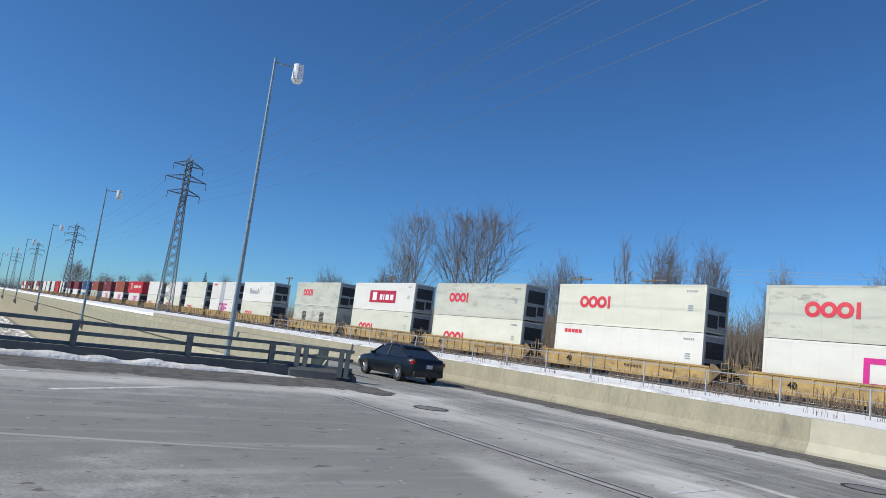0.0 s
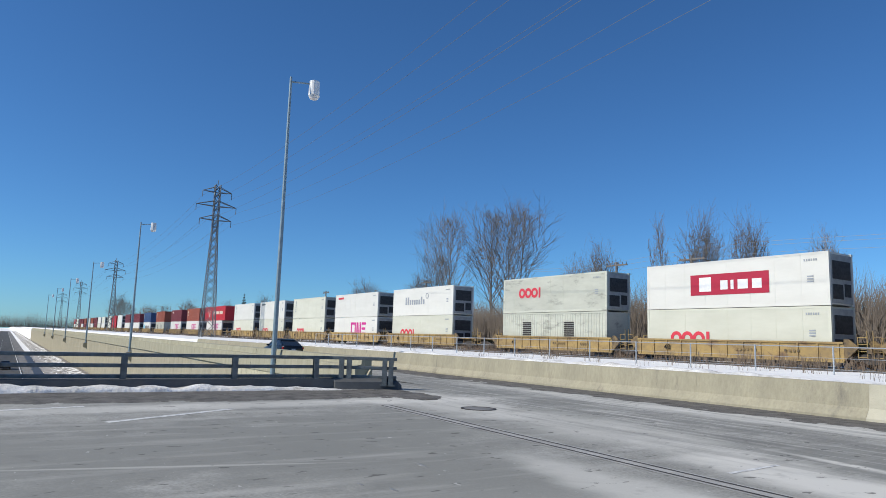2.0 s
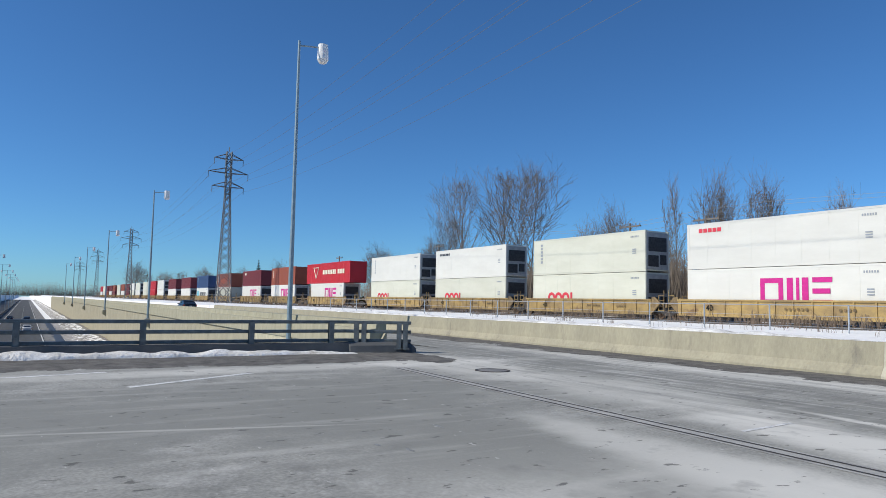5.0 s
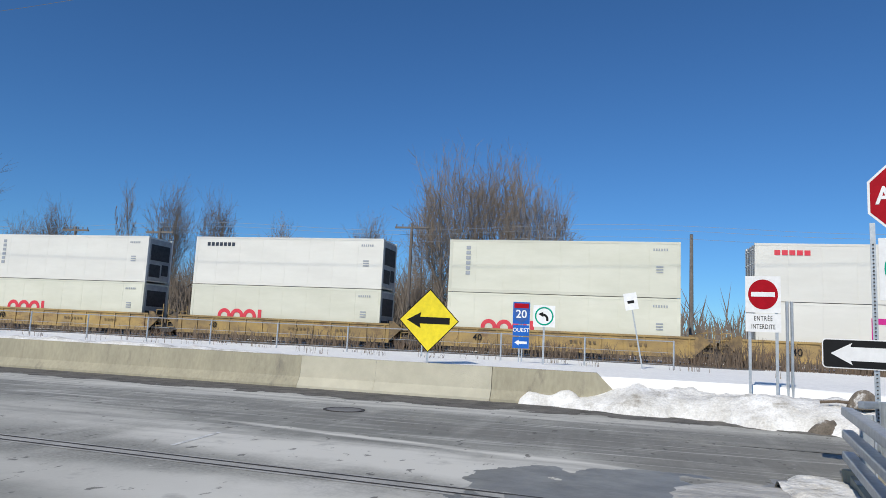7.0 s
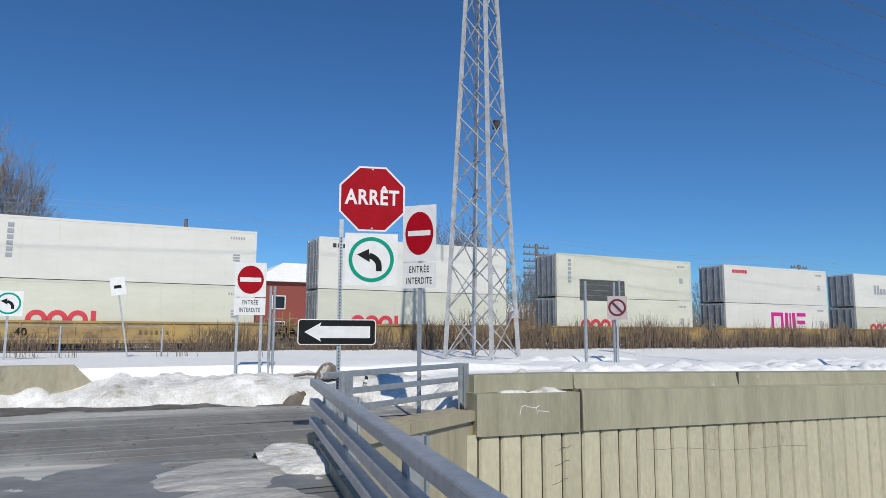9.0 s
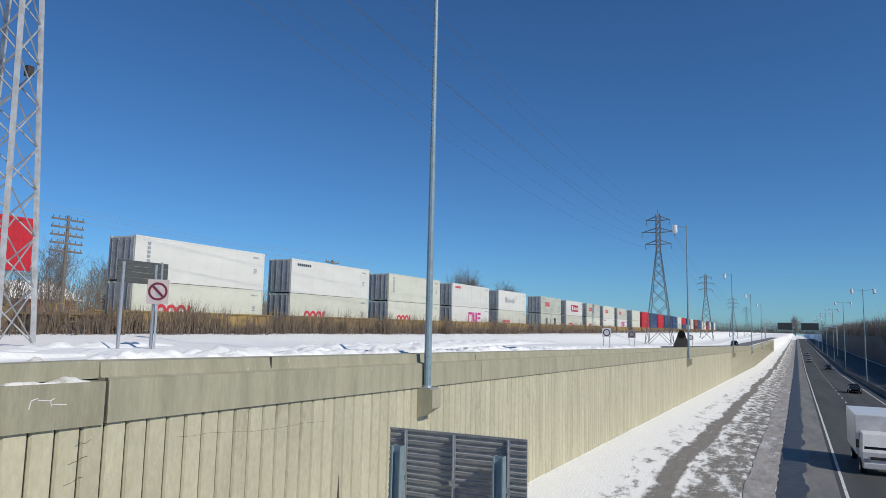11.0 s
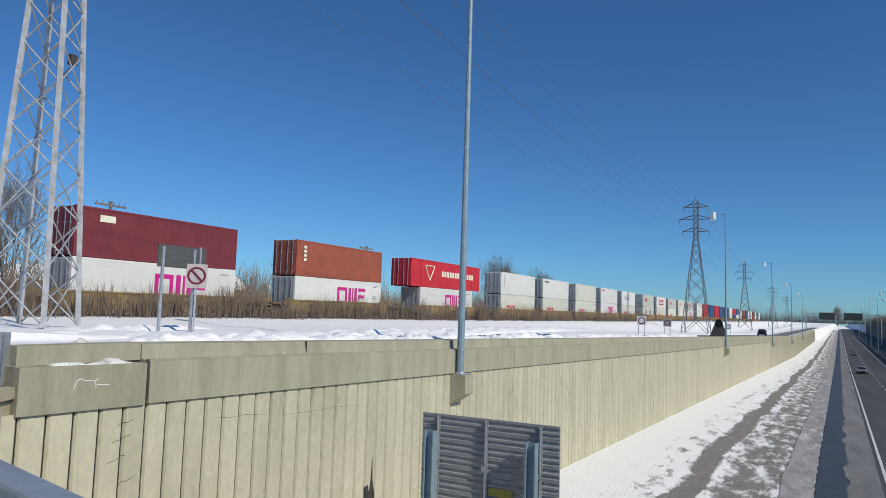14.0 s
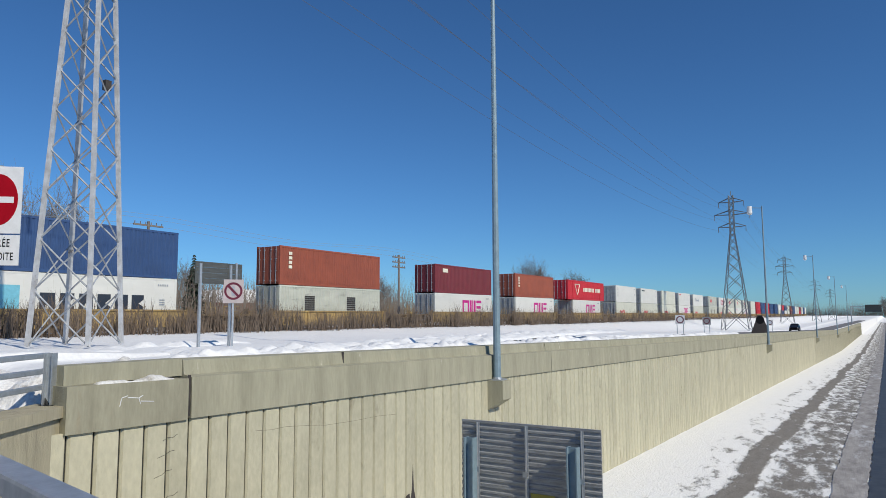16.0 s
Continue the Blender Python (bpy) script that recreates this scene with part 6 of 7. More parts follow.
for i, (x, y, h, w, kind) in enumerate([
        (-74.0, 48, 19.6, 9.5, "tall"), (-60.5, 48, 19.6, 12.5, "tall"), (-67.5, 50, 19.8, 10.5, "tall"), (-79.0, 49, 15.5, 8.0, "tall"), (-98, 48, 11.5, 9, "wide"), (-48, 49, 12.4, 6, "wide"), (-52.5, 50, 11.4, 5, "wide"), (-85, 50, 12, 6, "wide"), (-39.8, 48, 13.4, 3.4, "slim"),
        (-35.5, 48, 13.8, 6.0, "wide"), (-32.0, 49, 13.4, 5.0, "wide"), (-25.4, 48, 10.7, 4.6, "wide"), (-11.5, 47, 16.2, 8.5, "wide"), (-6.9, 48, 15.6, 7.5, "wide"), (-9.2, 50, 16.8, 8.0, "wide"), (-13.4, 49, 13.4, 6.0, "wide"), (-4.9, 49, 14.0, 6.0, "wide"),
        (-18, 48, 11, 6, "wide"), (0.4, 50, 8.3, 4.5, "slim"), (23, 48, 12.0, 6, "wide"), (26.8, 49, 12, 6.5, "wide"), (31, 50, 8, 4, "slim"), (106, 48, 12.4, 8, "wide"), (113, 49, 11.5, 7, "wide"),
        (127, 48, 11.2, 9, "wide"), (-480, 60, 26, 20, "wide"), (-371, 60, 16, 15, "wide"), (-280, 60, 15, 13, "wide"), (-230, 62, 13, 10, "wide"), (-170, 55, 12, 9, "wide"), (-130, 52, 9, 8, "wide"),
        (38, 56, 9, 6, "wide"), (46, 60, 8, 6, "wide"), (350, -8, 10, 6, "wide"), (-420, 58, 18, 14, "slim"), (-330, 60, 14, 10, "slim"), (170, 56, 9, 9, "wide"), (215, 56, 9, 9, "wide"), (66, 60, 8, 5, "slim"), (80, 60, 8, 6, "wide")]):
    bare_tree(x, y, h, w, kind, i, 47 * i)


def conifer(x, y, h):
    ob = thing("spruce_tree", "dark green pointed spruce behind the railway", "tree", pose(x, y, 0.3))
    bm = bmesh.new()
    tube(bm, (0, 0, 0), (0, 0, h * 0.97), 0.2, 0.03, 6)
    part("trunk", bm, BARK, ob)
    rng = random.Random(int(h * 10))
    bm = bmesh.new()
    for k in range(26):
        z = h * (0.10 + 0.88 * k / 26)
        r = (h - z) * 0.24 + 0.1
        for j in range(9):
            a = rng.uniform(0, 6.28)
            rr = r * rng.uniform(0.65, 1.1)
            tip = Vector((math.cos(a) * rr, math.sin(a) * rr, z - 0.25 * rr))
            s = Vector((-math.sin(a), math.cos(a), 0)) * rr * 0.28
            c = Vector((0, 0, z + 0.2))
            m = (c + tip) / 2
            v = [bm.verts.new(p) for p in (c, m + s + Vector((0, 0, 0.05)), tip, m - s + Vector((0, 0, 0.05)), m + Vector((0, 0, -0.3 * rr)))]
            bm.faces.new((v[0], v[1], v[2])), bm.faces.new((v[0], v[2], v[3])), bm.faces.new((v[0], v[4], v[2]))
    part("crown", bm, NEEDLE, ob)


conifer(-220, 64, 14.5)
conifer(38.5, 49, 6.9)
conifer(-190, 70, 9)


def blades(name, spots, material, label, category, seed, thin=0.03, lean=0.35):
    """Upright dry stems and twigs in one mesh: (x, y, z, height, count, radius) for each clump."""
    rng = random.Random(seed)
    verts, faces = [], []
    for x, y, z, h, n, r in spots:
        for _ in range(n):
            px, py = x + rng.gauss(0, r), y + rng.gauss(0, r * 0.6)
            hh = h * rng.uniform(0.45, 1.1)
            dx, dy = rng.gauss(0, lean) * hh * 0.6, rng.gauss(0, lean) * hh * 0.4
            w = thin * rng.uniform(0.6, 1.4)
            i = len(verts)
            a = rng.uniform(-0.6, 0.6)
            cx, sx = math.cos(a) * w, math.sin(a) * w
            verts += [(px - cx, py - sx, z - 0.1), (px + cx, py + sx, z - 0.1), (px + dx * 0.5 + cx * 0.6, py + dy * 0.5 + sx * 0.6, z + hh * 0.6), (px + dx * 0.5 - cx * 0.6, py + dy * 0.5, z + hh * 0.6), (px + dx, py + dy, z + hh),
                      (px + dx * 0.5 + rng.uniform(-0.3, 0.3) * hh, py + dy, z + hh * rng.uniform(0.7, 1.0))]
            faces += [(i, i + 1, i + 2, i + 3), (i + 3, i + 2, i + 4), (i + 3, i + 2, i + 5)]
    me = bpy.data.meshes.new(name)
    me.from_pydata(verts, [], faces)
    me.materials.append(material)
    return tagged(new(name, me), label, category, kind="stuff")


rg = random.Random(5)
blades("trackside_brush", [(x + rg.uniform(-0.5, 0.5), rg.uniform(31.6, 33.4), 0.72, 1.85 * rg.uniform(0.35, 1.25) * (0.6 + 0.4 * min(1, (x - 4) / 14)), int(44 if x < 90 else 30), 0.55) for x in frange(5, 150, 0.45)]
       + [(x, rg.uniform(31.6, 33.4), 0.7, 1.5 * rg.uniform(0.7, 1.2), 18, 1.0) for x in frange(150, 420, 1.2)], BRUSH, "dead brown brush along the railway", "brush", 3, 0.022)
blades("fence_brush", [(x + rg.uniform(-0.7, 0.7), rg.uniform(30.4, 32.8), 0.72, rg.uniform(0.5, 1.2), rg.randint(16, 44), 0.5) for x in frange(-16, 5, 0.6)]
       + [(rg.uniform(-62, -16), rg.uniform(29.5, 32.8), 0.70, rg.uniform(0.4, 0.95), rg.randint(14, 36), 0.6) for _ in range(60)], BRUSH, "low dead brown brush between fence and railway", "brush", 13, 0.018)
blades("trackside_weeds", [(rg.uniform(-45, 6), rg.uniform(22.5, 26), 0.7, rg.uniform(0.25, 0.6), rg.randint(5, 14), 0.3) for _ in range(32)], BRUSH, "sparse dry weeds in snow by the fence", "weeds", 4, 0.010)
blades("brush_row", [(x, rg.uniform(31, 33), 0.65, 1.2 * rg.uniform(0.7, 1.2), 14, 0.9) for x in frange(-420, -75, 1.5)], BRUSH, "dark brush along the railway", "brush", 9, 0.04)
blades("scrub_wood", [(x + rg.uniform(-1, 1), rg.uniform(47, 62), 0.3, rg.uniform(3.5, 7.0) * (0.45 if -1.5 < x < 28 else 1.0), 70, 1.5) for x in frange(-330, 330, 1.1)] + [(x + rg.uniform(-0.6, 0.6), rg.uniform(46, 54), 0.3, rg.uniform(4.4, 7.2), 130, 1.1) for x in frange(-95, -2, 0.5)], TWIG, "thick leafless scrub behind the railway", "scrub", 6, 0.034, 0.4)
blades("far_wood", [(x + rg.uniform(-4, 4), rg.uniform(80, 120), 0.2, rg.uniform(5, 9), 26, 4) for x in frange(-1100, 1100, 3.2)], TWIG, "distant grey-brown leafless wood", "wood", 7, 0.16, 0.3)
blades("south_wood", [(x + rg.uniform(-2, 2), cy(x) - rg.uniform(30, 40), 0.2, rg.uniform(6, 11), 60, 2) for x in frange(-700, 900, 2.6) if x < -120 or x > 130] + [(x + rg.uniform(-4, 4), rg.uniform(-48, -36), -3.5, rg.uniform(9, 16), 36, 3) for x in frange(-900, 300, 3.4) if x < -170 or x > 190] + [(x + rg.uniform(-4, 4), rg.uniform(-78, -58), 0.2, rg.uniform(7, 15), 40, 3) for x in frange(-1200, 900, 3.4) if abs(x) > 90] + [(s * 1120, y, 0, rg.uniform(14, 24), 150, 7) for s in (-1, 1) for y in frange(-260, 260, 6)], TWIG, "bare trees along the far side of the highway", "wood", 8, 0.16, 0.3)

# ---- trackside fence, poles and house ----
fence = thing("wire_fence", "thin galvanised wire fence with steel posts in snow", "fence")
for i, x in enumerate(frange(-62, 2, 3.05)):
    bm = bmesh.new()
    tube(bm, (x, 25.2, 0.5), (x, 25.2, 1.78), 0.032, n=6)
    part("post", bm, GALV, fence)
for z in (1.75, 1.35, 0.95):
    bm = bmesh.new()
    tube(bm, (-62, 25.2, z), (2, 25.2, z), 0.018 if z > 1.6 else 0.007, n=4)
    part("wire", bm, GALV, fence)


def utility_pole(x, y, h, arms):
    ob = thing("utility_pole", "dark wooden pole with crossarms beside the railway", "utility pole", pose(x, y, 0.3), group="utility poles")
    bm = bmesh.new()
    tube(bm, (0, 0, 0), (0, 0, h), 0.15, 0.10, 8)
    part("pole", bm, BARK, ob)
    for k in range(arms):
        bm = bmesh.new()
        z = h - 0.3 - 0.55 * k
        box(bm, -1.2, 1.2, -0.06, 0.06, z - 0.06, z + 0.06)
        for j in range(6):
            tube(bm, (-1.1 + 0.44 * j, 0, z + 0.06), (-1.1 + 0.44 * j, 0, z + 0.24), 0.035, n=5)
        part("crossarm", bm, BARK, ob)


for x, h, a in ((-41.2, 8.4, 1), (-13.6, 8.8, 1), (-73, 8.6, 1), (-105, 8.6, 1), (-33.5, 8.3, 1), (30.5, 8.3, 5), (4.5, 8.2, 0), (62, 8.2, 3)):
    utility_pole(x, 44, h, a)
for z, y in ((8.6, 43.4), (8.5, 44.6), (7.9, 44)):
    bm = bmesh.new()
    last = None
    for i in range(60):
        x = -60 + 2.2 * i
        q = (x, y, z + 0.15 + 0.25 * math.cos(x * 0.21))
        if last:
            tube(bm, last, q, 0.011, 0.011, 3, False)
        last = q
    tagged(part("overhead_wire", bm, mat("pale_wire", (0.28, 0.30, 0.33), 0.5)), "thin pale overhead wire on wooden poles", "cable")


def house(x, y, w, d, h, rot=0):
    ob = thing("house", "red brick house with a snow-covered roof", "house", pose(x, y, 0.3, 0, 0, rot))
    bm = bmesh.new()
    box(bm, -w / 2, w / 2, -d / 2, d / 2, 0, h)
    part("wall", bm, BRICK, ob)
    bm = bmesh.new()
    prism(bm, [(-w / 2 - 0.5, h), (w / 2 + 0.5, h), (w / 2 - 2.5, h + 1.9), (-w / 2 + 2.5, h + 1.9)], -d / 2 - 0.5, d / 2 + 0.5)
    part("roof", bm, SNOW, ob, "roof under snow")
    for wx in (-w / 4, w / 4):
        for wz in (1.0, 3.6):
            if wz + 1.4 < h:
                bm = bmesh.new()
                box(bm, wx - 0.7, wx + 0.7, -d / 2 - 0.04, -d / 2 + 0.02, wz, wz + 1.4)
                p = part("window", bm, SIGNWHITE, ob)
                bm = bmesh.new()
                box(bm, wx - 0.6, wx + 0.6, -d / 2 - 0.05, -d / 2 - 0.03, wz + 0.1, wz + 1.3)
                part("pane", bm, GLASS, p)


house(1.9, 72, 7.2, 8, 6.6)
house(18.5, 73, 9, 8, 6.4)
house(48, 78, 10, 8, 3.2)
house(70, 80, 12, 8, 3.4)

# ---- highway median, gantry, far signs ----
bm = bmesh.new()
prev = None
for x in XS:
    z = HZ + zp(x)
    row = [bm.verts.new((x, cy(x) - 12.3 + a, z + b)) for a, b in ((-0.35, 0), (-0.12, 0.35), (-0.1, 0.9), (0.1, 0.9), (0.12, 0.35), (0.35, 0))]
    if prev:
        for i in range(5):
            bm.faces.new((prev[i], row[i], row[i + 1], prev[i + 1]))
    prev = row
structure(part("median_barrier", bm, mat("dark_barrier_concrete", (0.16, 0.155, 0.15), 0.85, scale=1.5, stretch=(0.2, 1, 1))), "dark concrete median barrier of the highway", "barrier")
gan = thing("sign_gantry", "far highway gantry carrying dark sign panels", "gantry", pose(400, -11, -9.7))
for y in (16, -17):
    bm = bmesh.new()
    tube(bm, (0, y, 0), (0, y, 15.5), 0.25, n=8)
    part("column", bm, GALV, gan)
for z in (14.2, 15.4):
    bm = bmesh.new()
    box(bm, -0.2, 0.2, -17, 16, z - 0.15, z + 0.15)
    part("beam", bm, GALV, gan)
for y0, y1 in ((3, 10), (-9, -1)):
    bm = bevelled(-0.35, -0.2, y0, y1, 12.6, 16.2, 0.03)
    part("sign_panel", bm, mat("dark_sign_panel", (0.05, 0.06, 0.06), 0.6), gan)
for x, y in ((70, 15.5), (84, 15.6), (118, 12.5)):
    zz = 0.55 + zp(x)
    sg = sign_base("road_sign", "small far road sign on two thin posts in snow", x, y, zz, -80, (-0.3, 0.3), 1.6)
    plate(sg, rect(-0.45, 0.45, 1.2, 2.1), SIGNWHITE if x != 84 else SIGNGREY)
    bm = bmesh.new()
    ring(bm, 0, 1.65, 0.36, 0.26, -0.012, -0.006, 20)
    part("ring", bm, FADEDRED, sg)
tri = sign_base("triangle_sign", "dark triangular board on a post above the wall", 95, 11.2, 0.5 + zp(95), -82, (-0.2, 0.2), 2.4)
plate(tri, [(-1.15, 0.1), (1.15, 0.1), (0.25, 2.5), (-0.25, 2.5)], mat("dark_board", (0.07, 0.06, 0.055), 0.8), -0.03, 0.03)
plate(tri, ngon(0, 1.9, 0.5, 16), SIGNBLACK, -0.05, -0.03, "mark")


# ---- vehicles ----
def loft(bm, stations):
    """Skin closed cross-sections along x; each is a list of (y, z)."""
    rows = [[bm.verts.new((x, y, z)) for y, z in sec] for x, sec in stations]
    n = len(rows[0])
    for r0, r1 in zip(rows, rows[1:]):
        for i in range(n):
            j = (i + 1) % n
            bm.faces.new((r0[i], r0[j], r1[j], r1[i]))
    bm.faces.new(rows[0][::-1])
    bm.faces.new(rows[-1])


VEHICLE = {}


def car_meshes(paint):
    if paint.name in VEHICLE:
        return VEHICLE[paint.name]
    d = {}
    bm = bmesh.new()
    st = []
    for x, zb, zt, w in ((-2.30, 0.42, 0.62, 0.62), (-2.22, 0.28, 0.76, 0.80), (-1.9, 0.22, 0.84, 0.87), (-1.2, 0.20, 0.92, 0.89), (-0.6, 0.19, 0.96, 0.90), (0.3, 0.19, 0.97, 0.90), (1.2, 0.20, 1.0, 0.90), (1.75, 0.23, 1.04, 0.87), (2.2, 0.28, 1.02, 0.80), (2.32, 0.40, 0.95, 0.68)):
        st.append((x, [(-w * 0.92, zb), (w * 0.92, zb), (w, zb + 0.2), (w, zt - 0.22), (w * 0.94, zt - 0.05), (w * 0.80, zt), (-w * 0.80, zt), (-w * 0.94, zt - 0.05), (-w, zt - 0.22), (-w, zb + 0.2)]))
    loft(bm, st)
    d["body"] = finish(bm, "body", paint, True)
    bm = bmesh.new()
    st = []
    for x, z0, z1, w0, w1 in ((-1.15, 0.88, 0.93, 0.76, 0.74), (-0.35, 0.93, 1.38, 0.80, 0.62), (0.2, 0.95, 1.43, 0.81, 0.62), (0.9, 0.97, 1.40, 0.80, 0.60), (1.85, 1.0, 1.03, 0.74, 0.68)):
        st.append((x, [(-w0, z0), (w0, z0), (w1 + 0.03, z1 - 0.03), (w1, z1), (-w1, z1), (-w1 - 0.03, z1 - 0.03)]))
    loft(bm, st)
    d["cabin_glass"] = finish(bm, "cabin_glass", GLASS)
    bm = bmesh.new()
    st = []
    for x, z, w in ((-0.50, 1.345, 0.62), (-0.2, 1.43, 0.635), (0.3, 1.465, 0.64), (0.8, 1.44, 0.625), (1.08, 1.375, 0.60)):
        st.append((x, [(-w, z - 0.03), (w, z - 0.03), (w * 0.9, z + 0.012), (-w * 0.9, z + 0.012)]))
    loft(bm, st)
    d["roof"] = finish(bm, "roof", paint, True)
    bm = bmesh.new()
    for s in (-1, 1):
        for a, b in (((-1.15, s * 0.76, 0.93), (-0.45, s * 0.64, 1.37)), ((0.28, s * 0.81, 0.96), (0.28, s * 0.64, 1.43)), ((1.85, s * 0.71, 1.04), (1.0, s * 0.62, 1.39))):
            tube(bm, a, b, 0.045, 0.035, 5)
    d["pillars"] = islands(finish(bm, "pillar", paint), "pillar")
    bm = bmesh.new()
    ring(bm, 0, 0, 0.33, 0.21, -0.1, 0.1, 20)
    d["tyre"] = finish(bm, "tyre", TYRE)
    bm = bmesh.new()
    prism(bm, ngon(0, 0, 0.215, 16), -0.07, 0.07)
    for k in range(5):
        a = 2 * math.pi * k / 5
        tube(bm, (0, -0.085, 0), (0.2 * math.cos(a), -0.085, 0.2 * math.sin(a)), 0.03, n=4)
    d["rim"] = finish(bm, "rim", CHROME)
    for nm, m, y in (("tail_lamp", TAIL, 0.60), ("headlamp", SIGNWHITE, 0.60)):
        bm = bevelled(-0.12, 0.06, -0.20, 0.20, -0.08, 0.08, 0.03)
        d[nm] = finish(bm, nm, m)
    bm = bevelled(-0.015, 0.015, -0.15, 0.15, -0.08, 0.08, 0.005, 1)
    d["number_plate"] = finish(bm, "number_plate", PLATE)
    bm = bevelled(-0.08, 0.08, -0.08, 0.10, -0.05, 0.07, 0.02)
    d["mirror"] = finish(bm, "mirror", paint)
    bm = bevelled(-0.06, 0.06, -0.72, 0.72, -0.10, 0.10, 0.03)
    d["bumper"] = finish(bm, "bumper", STEELDARK)
    VEHICLE[paint.name] = d
    return d


def sedan(paint, label):
    """A saloon car that faces -x."""
    d = car_meshes(paint)
    ob = thing("car", label, "car", group="traffic")
    for k in ("body", "cabin_glass", "roof"):
        part(k, d[k], paint, ob)
    for me in d["pillars"]:
        part("pillar", me, paint, ob)
    for x in (-1.38, 1.36):
        for s in (-1, 1):
            w = thing_part("wheel", ob, x, s * 0.82, 0.33, 0 if s < 0 else 180)
            part("tyre", d["tyre"], TYRE, w)
            part("rim", d["rim"], CHROME, w, "bright alloy rim")
    for s in (-1, 1):
        at(part("tail_lamp", d["tail_lamp"], TAIL, ob, "red tail lamp"), 2.22, s * 0.62, 0.83)
        at(part("headlamp", d["headlamp"], SIGNWHITE, ob, "clear headlamp"), -2.14, s * 0.60, 0.62)
        at(part("mirror", d["mirror"], paint, ob), -0.75, s * 0.95, 0.98)
    at(part("number_plate", d["number_plate"], PLATE, ob), 2.31, 0, 0.70)
    at(part("bumper", d["bumper"], STEELDARK, ob), 2.27, 0, 0.40)
    at(part("bumper", d["bumper"], STEELDARK, ob), -2.24, 0, 0.42)
    return ob


def thing_part(name, parent, x, y, z, rz):
    ob = new(name)
    ob.parent = parent
    ob.matrix_basis = pose(x, y, z, 0, 0, rz)
    return ob


NAVY = mat("dark_blue_grey_car_paint", (0.022, 0.028, 0.038), 0.28, 0.5, scale=2)
SILVER = mat("silver_car_paint", (0.42, 0.43, 0.44), 0.3, 0.6, scale=2)
BLACKCAR = mat("black_car_paint", (0.012, 0.012, 0.014), 0.25, 0.3, scale=2)
WHITECAR = mat("white_car_paint", (0.74, 0.74, 0.74), 0.3, scale=2)
ramp_car = sedan(NAVY, "dark blue-grey saloon car driving along the ramp")
ramp_car.scale = (0.87, 0.87, 0.87)
silver_car = sedan(SILVER, "silver saloon car on the highway")
white_car = sedan(BLACKCAR, "dark saloon car in the passing lane")
edge_car = sedan(BLACKCAR, "black saloon car passing on the highway")
black_car = sedan(BLACKCAR, "black saloon car on the highway")
grey_car = sedan(WHITECAR, "white saloon car leaving along the highway")
blue_car = sedan(NAVY, "dark blue saloon car on the highway")
late_car = sedan(SILVER, "silver saloon car far along the highway")
dark_car = sedan(BLACKCAR, "dark saloon car on the service road")
far_car = sedan(WHITECAR, "white saloon car on the opposite carriageway")


def box_truck():
    ob = thing("box_truck", "white box truck with a tall square body on the highway", "truck", group="traffic")
    part("cargo_box", bevelled(-1.6, 4.2, -1.2, 1.2, 0.95, 3.4, 0.05), WHITECAR, ob, "white cargo box")
    bm = bmesh.new()
    loft(bm, [(-3.35, [(-0.95, 0.45), (0.95, 0.45), (1.02, 1.2), (0.98, 1.35), (-0.98, 1.35), (-1.02, 1.2)]), (-3.2, [(-1.0, 0.4), (1.0, 0.4), (1.05, 1.3), (0.98, 1.55), (-0.98, 1.55), (-1.05, 1.3)]), (-2.75, [(-1.02, 0.4), (1.02, 0.4), (1.05, 1.4), (0.90, 2.35), (-0.90, 2.35), (-1.05, 1.4)]), (-1.65, [(-1.02, 0.4), (1.02, 0.4), (1.05, 1.4), (0.92, 2.45), (-0.92, 2.45), (-1.05, 1.4)])])
    part("cab", bm, WHITECAR, ob)
    bm = bmesh.new()
    v = [bm.verts.new(p) for p in ((-3.245, -0.90, 1.48), (-3.245, 0.90, 1.48), (-2.76, 0.82, 2.30), (-2.76, -0.82, 2.30))]
    bm.faces.new(v)
    bmesh.ops.solidify(bm, geom=bm.faces[:], thickness=0.03)
    part("windscreen", bm, GLASS, ob)
    part("bumper", bevelled(-3.45, -3.3, -1.0, 1.0, 0.4, 0.75, 0.04), WHITECAR, ob)
    for s in (-1, 1):
        part("headlamp", bevelled(-3.43, -3.30, s * 0.78 - 0.14, s * 0.78 + 0.14, 0.82, 1.02, 0.03), CHROME, ob, "clear headlamp")
        part("mirror", bevelled(-3.05, -2.95, s * 1.22 - 0.09, s * 1.22 + 0.09, 1.55, 2.05, 0.03), TYRE, ob)
    part("grille", bevelled(-3.42, -3.33, -0.6, 0.6, 0.95, 1.12, 0.02), FANGREY, ob)
    part("chassis", bevelled(-3.0, 4.1, -0.5, 0.5, 0.55, 0.95, 0.03), STEELDARK, ob)
    d = car_meshes(WHITECAR)
    for x in (-2.5, 2.6):
        for s in (-1, 1):
            w = thing_part("wheel", ob, x, s * 0.95, 0.45, 0 if s < 0 else 180)
            w.scale = (1.35, 1.6, 1.35)
            part("tyre", d["tyre"], TYRE, w)
            part("rim", d["rim"], CHROME, w)
    return ob


truck = box_truck()


# ---- wall panels, many alike ----
PANEL_W = 0.47


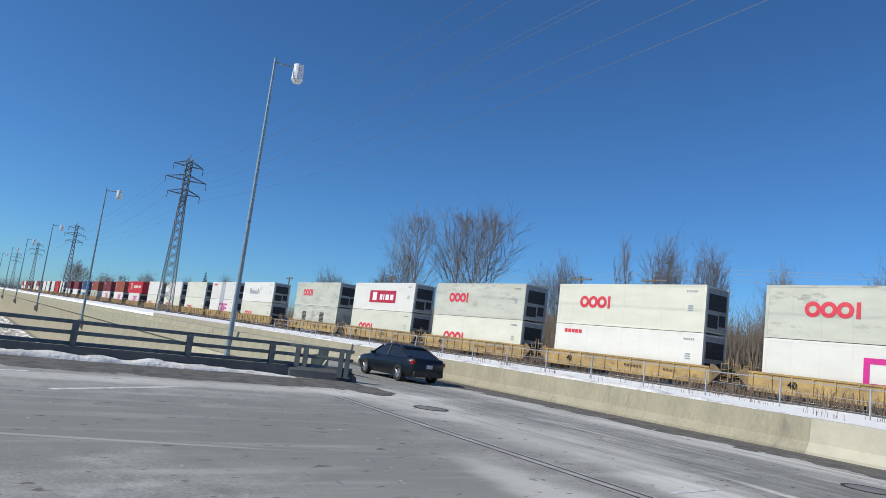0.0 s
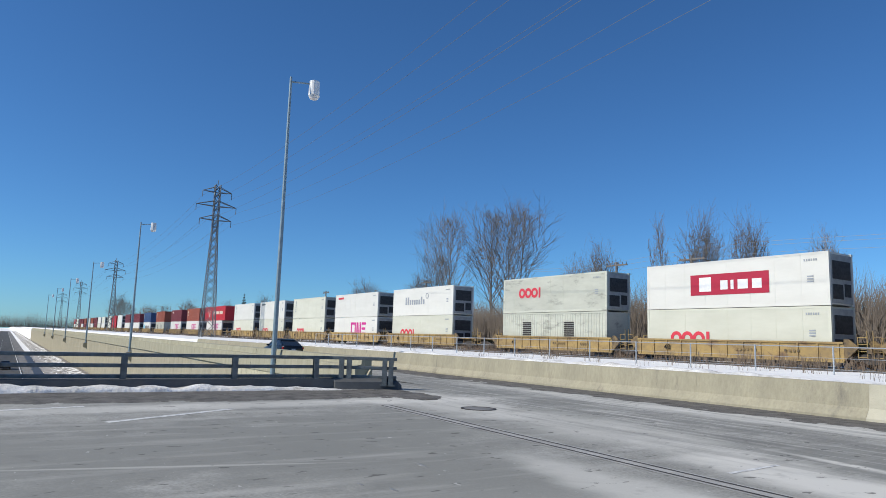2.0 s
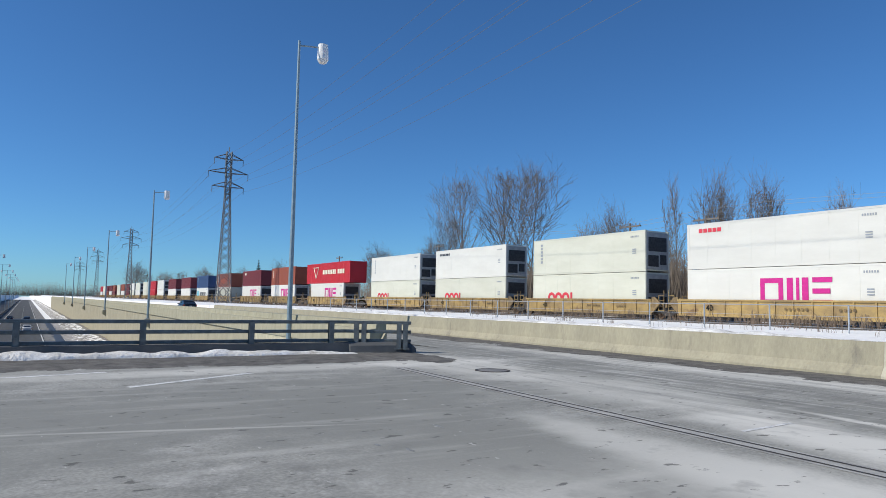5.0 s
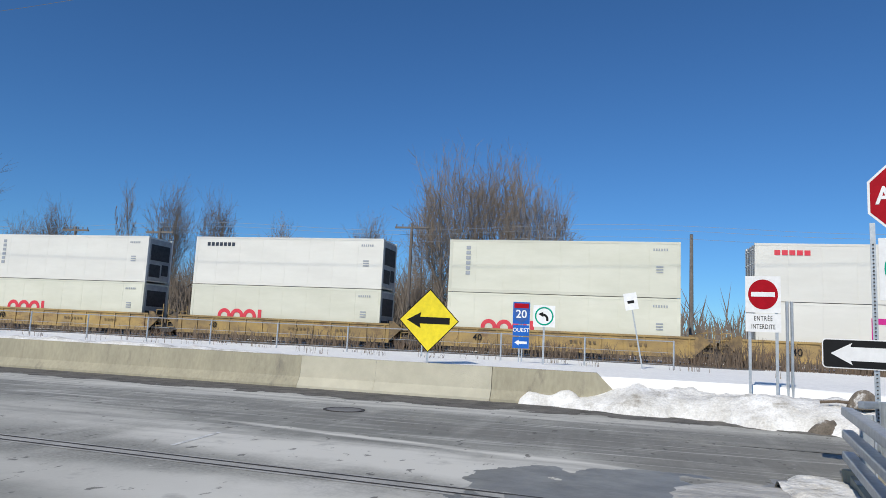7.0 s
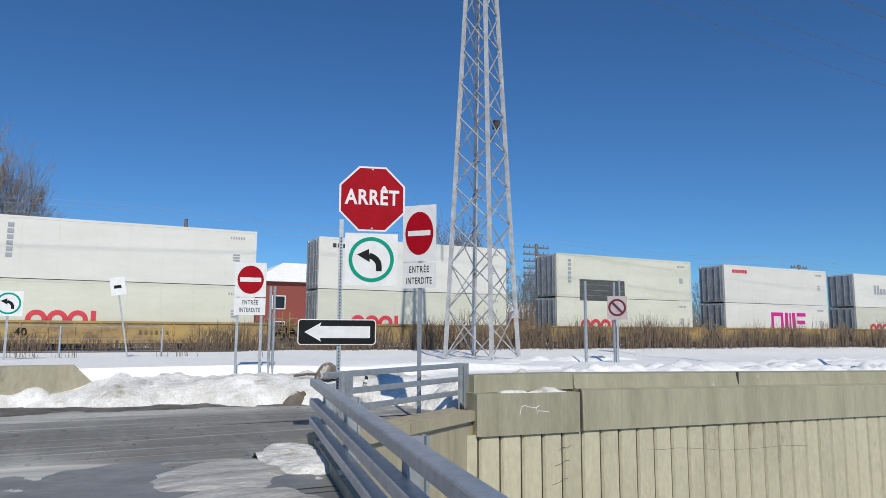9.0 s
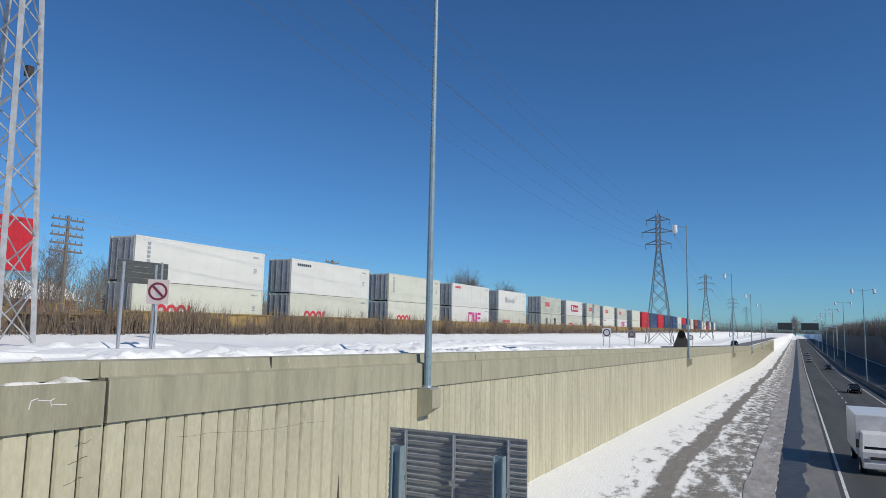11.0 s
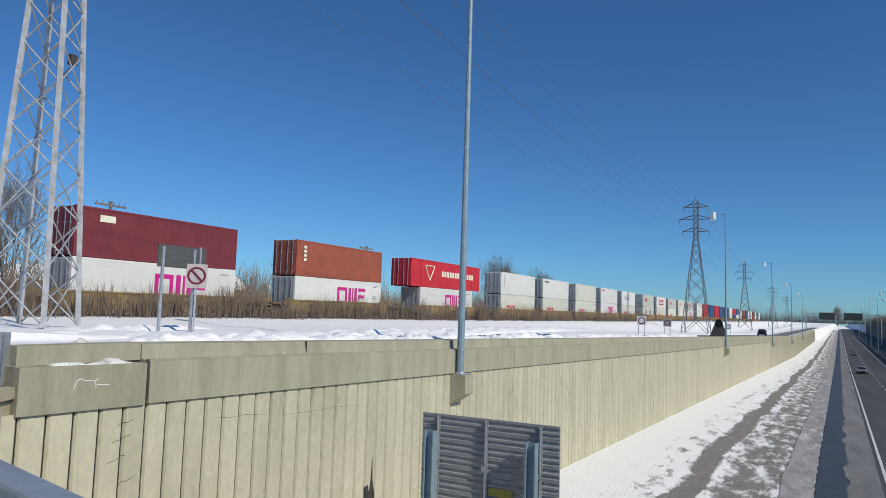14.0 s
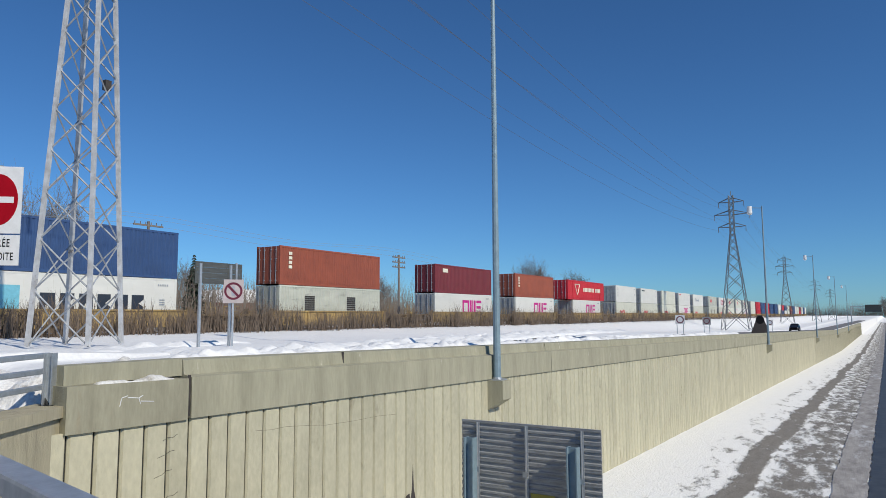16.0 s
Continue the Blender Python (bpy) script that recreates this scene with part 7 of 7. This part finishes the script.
def panel_mesh():
    bm = bmesh.new()
    w, c = PANEL_W / 2 - 0.016, 0.034
    prof = [(-w, 0.0), (-w, -0.02), (-w + c, -0.065), (w - c, -0.065), (w, -0.02), (w, 0.0)]
    lo = [bm.verts.new((x, y, -6.6)) for x, y in prof]
    hi = [bm.verts.new((x, y, -0.275)) for x, y in prof]
    for i in range(6):
        j = (i + 1) % 6
        bm.faces.new((lo[i], lo[j], hi[j], hi[i]))
    bm.faces.new(lo[::-1])
    bm.faces.new(hi)
    return finish(bm, "panel", PANEL)


pm = panel_mesh()
for i in range(291):
    x = 5.98 + PANEL_W * (i + 0.5)
    ob = new("panel", pm)
    ob.parent = wall
    ob.matrix_basis = pose(x, yw(x) - 0.155, zp(x), 0, 0, -1.4)
rest = bmesh.new()
for i in range(290, 880):
    x = 6.45 + PANEL_W * (i + 0.5)
    b = box(rest, x - PANEL_W / 2 + 0.020, x + PANEL_W / 2 - 0.020, yw(x) - 0.22, yw(x) - 0.155, -6.6 + zp(x), -0.275 + zp(x))
for i in range(46):
    x = -18.9 - PANEL_W * (i + 0.5)
    box(rest, x - PANEL_W / 2 + 0.014, x + PANEL_W / 2 - 0.014, 11.6 - 0.22, 11.6 - 0.155, -6.6, -0.275)
tagged(part("panel_rest", rest, PANEL, wall), "far ribs of the concrete wall", kind="stuff")


def motions():
    times = [0, 2, 4, 6, 8, 10, 12, 14, 16]
    for ob, x, z in MOVING:
        walk(ob, [(t, pose(x + run(t), TRACK_Y, z)) for t in range(17)])
    walk(ramp_car, [(t, pose(x, y, 0.02)) for t, x, y in ((0, -22.0, 14.1), (0.5, -27.8, 14.8), (1.5, -38.8, 15.6), (3, -55.5, 15.7), (5.5, -87.0, 15.4), (8, -118, 15), (12, -168, 15), (16, -218, 15))])

    def lane(ob, x0, t0, v, off):
        rows = []
        for t in times:
            x = x0 + v * (t - t0)
            rows.append((t, pose(x, cy(x) + off, HZ + zp(x) + 0.05, 0, 0, 0 if v < 0 else 180)))
        walk(ob, rows)
    lane(truck, 74, 10.2, -27, -4.2)
    lane(silver_car, 232, 12.5, -44, -3.9)
    lane(white_car, 185, 12.5, -38, -8.3)
    lane(edge_car, 82, 12.5, -34, -8.2)
    lane(black_car, -128, 1.3, -27, -4.4)
    lane(grey_car, -104, 2.7, -27, -4.4)
    lane(blue_car, -170, 2.7, -27, -8.6)
    lane(late_car, 250, 15.0, -32, -4.5)
    lane(far_car, -430, 3.0, 27, -17.5)
    walk(dark_car, [(t, pose(330 - 11 * t, yw(330 - 11 * t) + 4, 0.75 + zp(330 - 11 * t))) for t in times])


for ob in bpy.data.objects:
    if ob.name.startswith("crossarm"):
        ob["kind"] = "stuff"

motions()
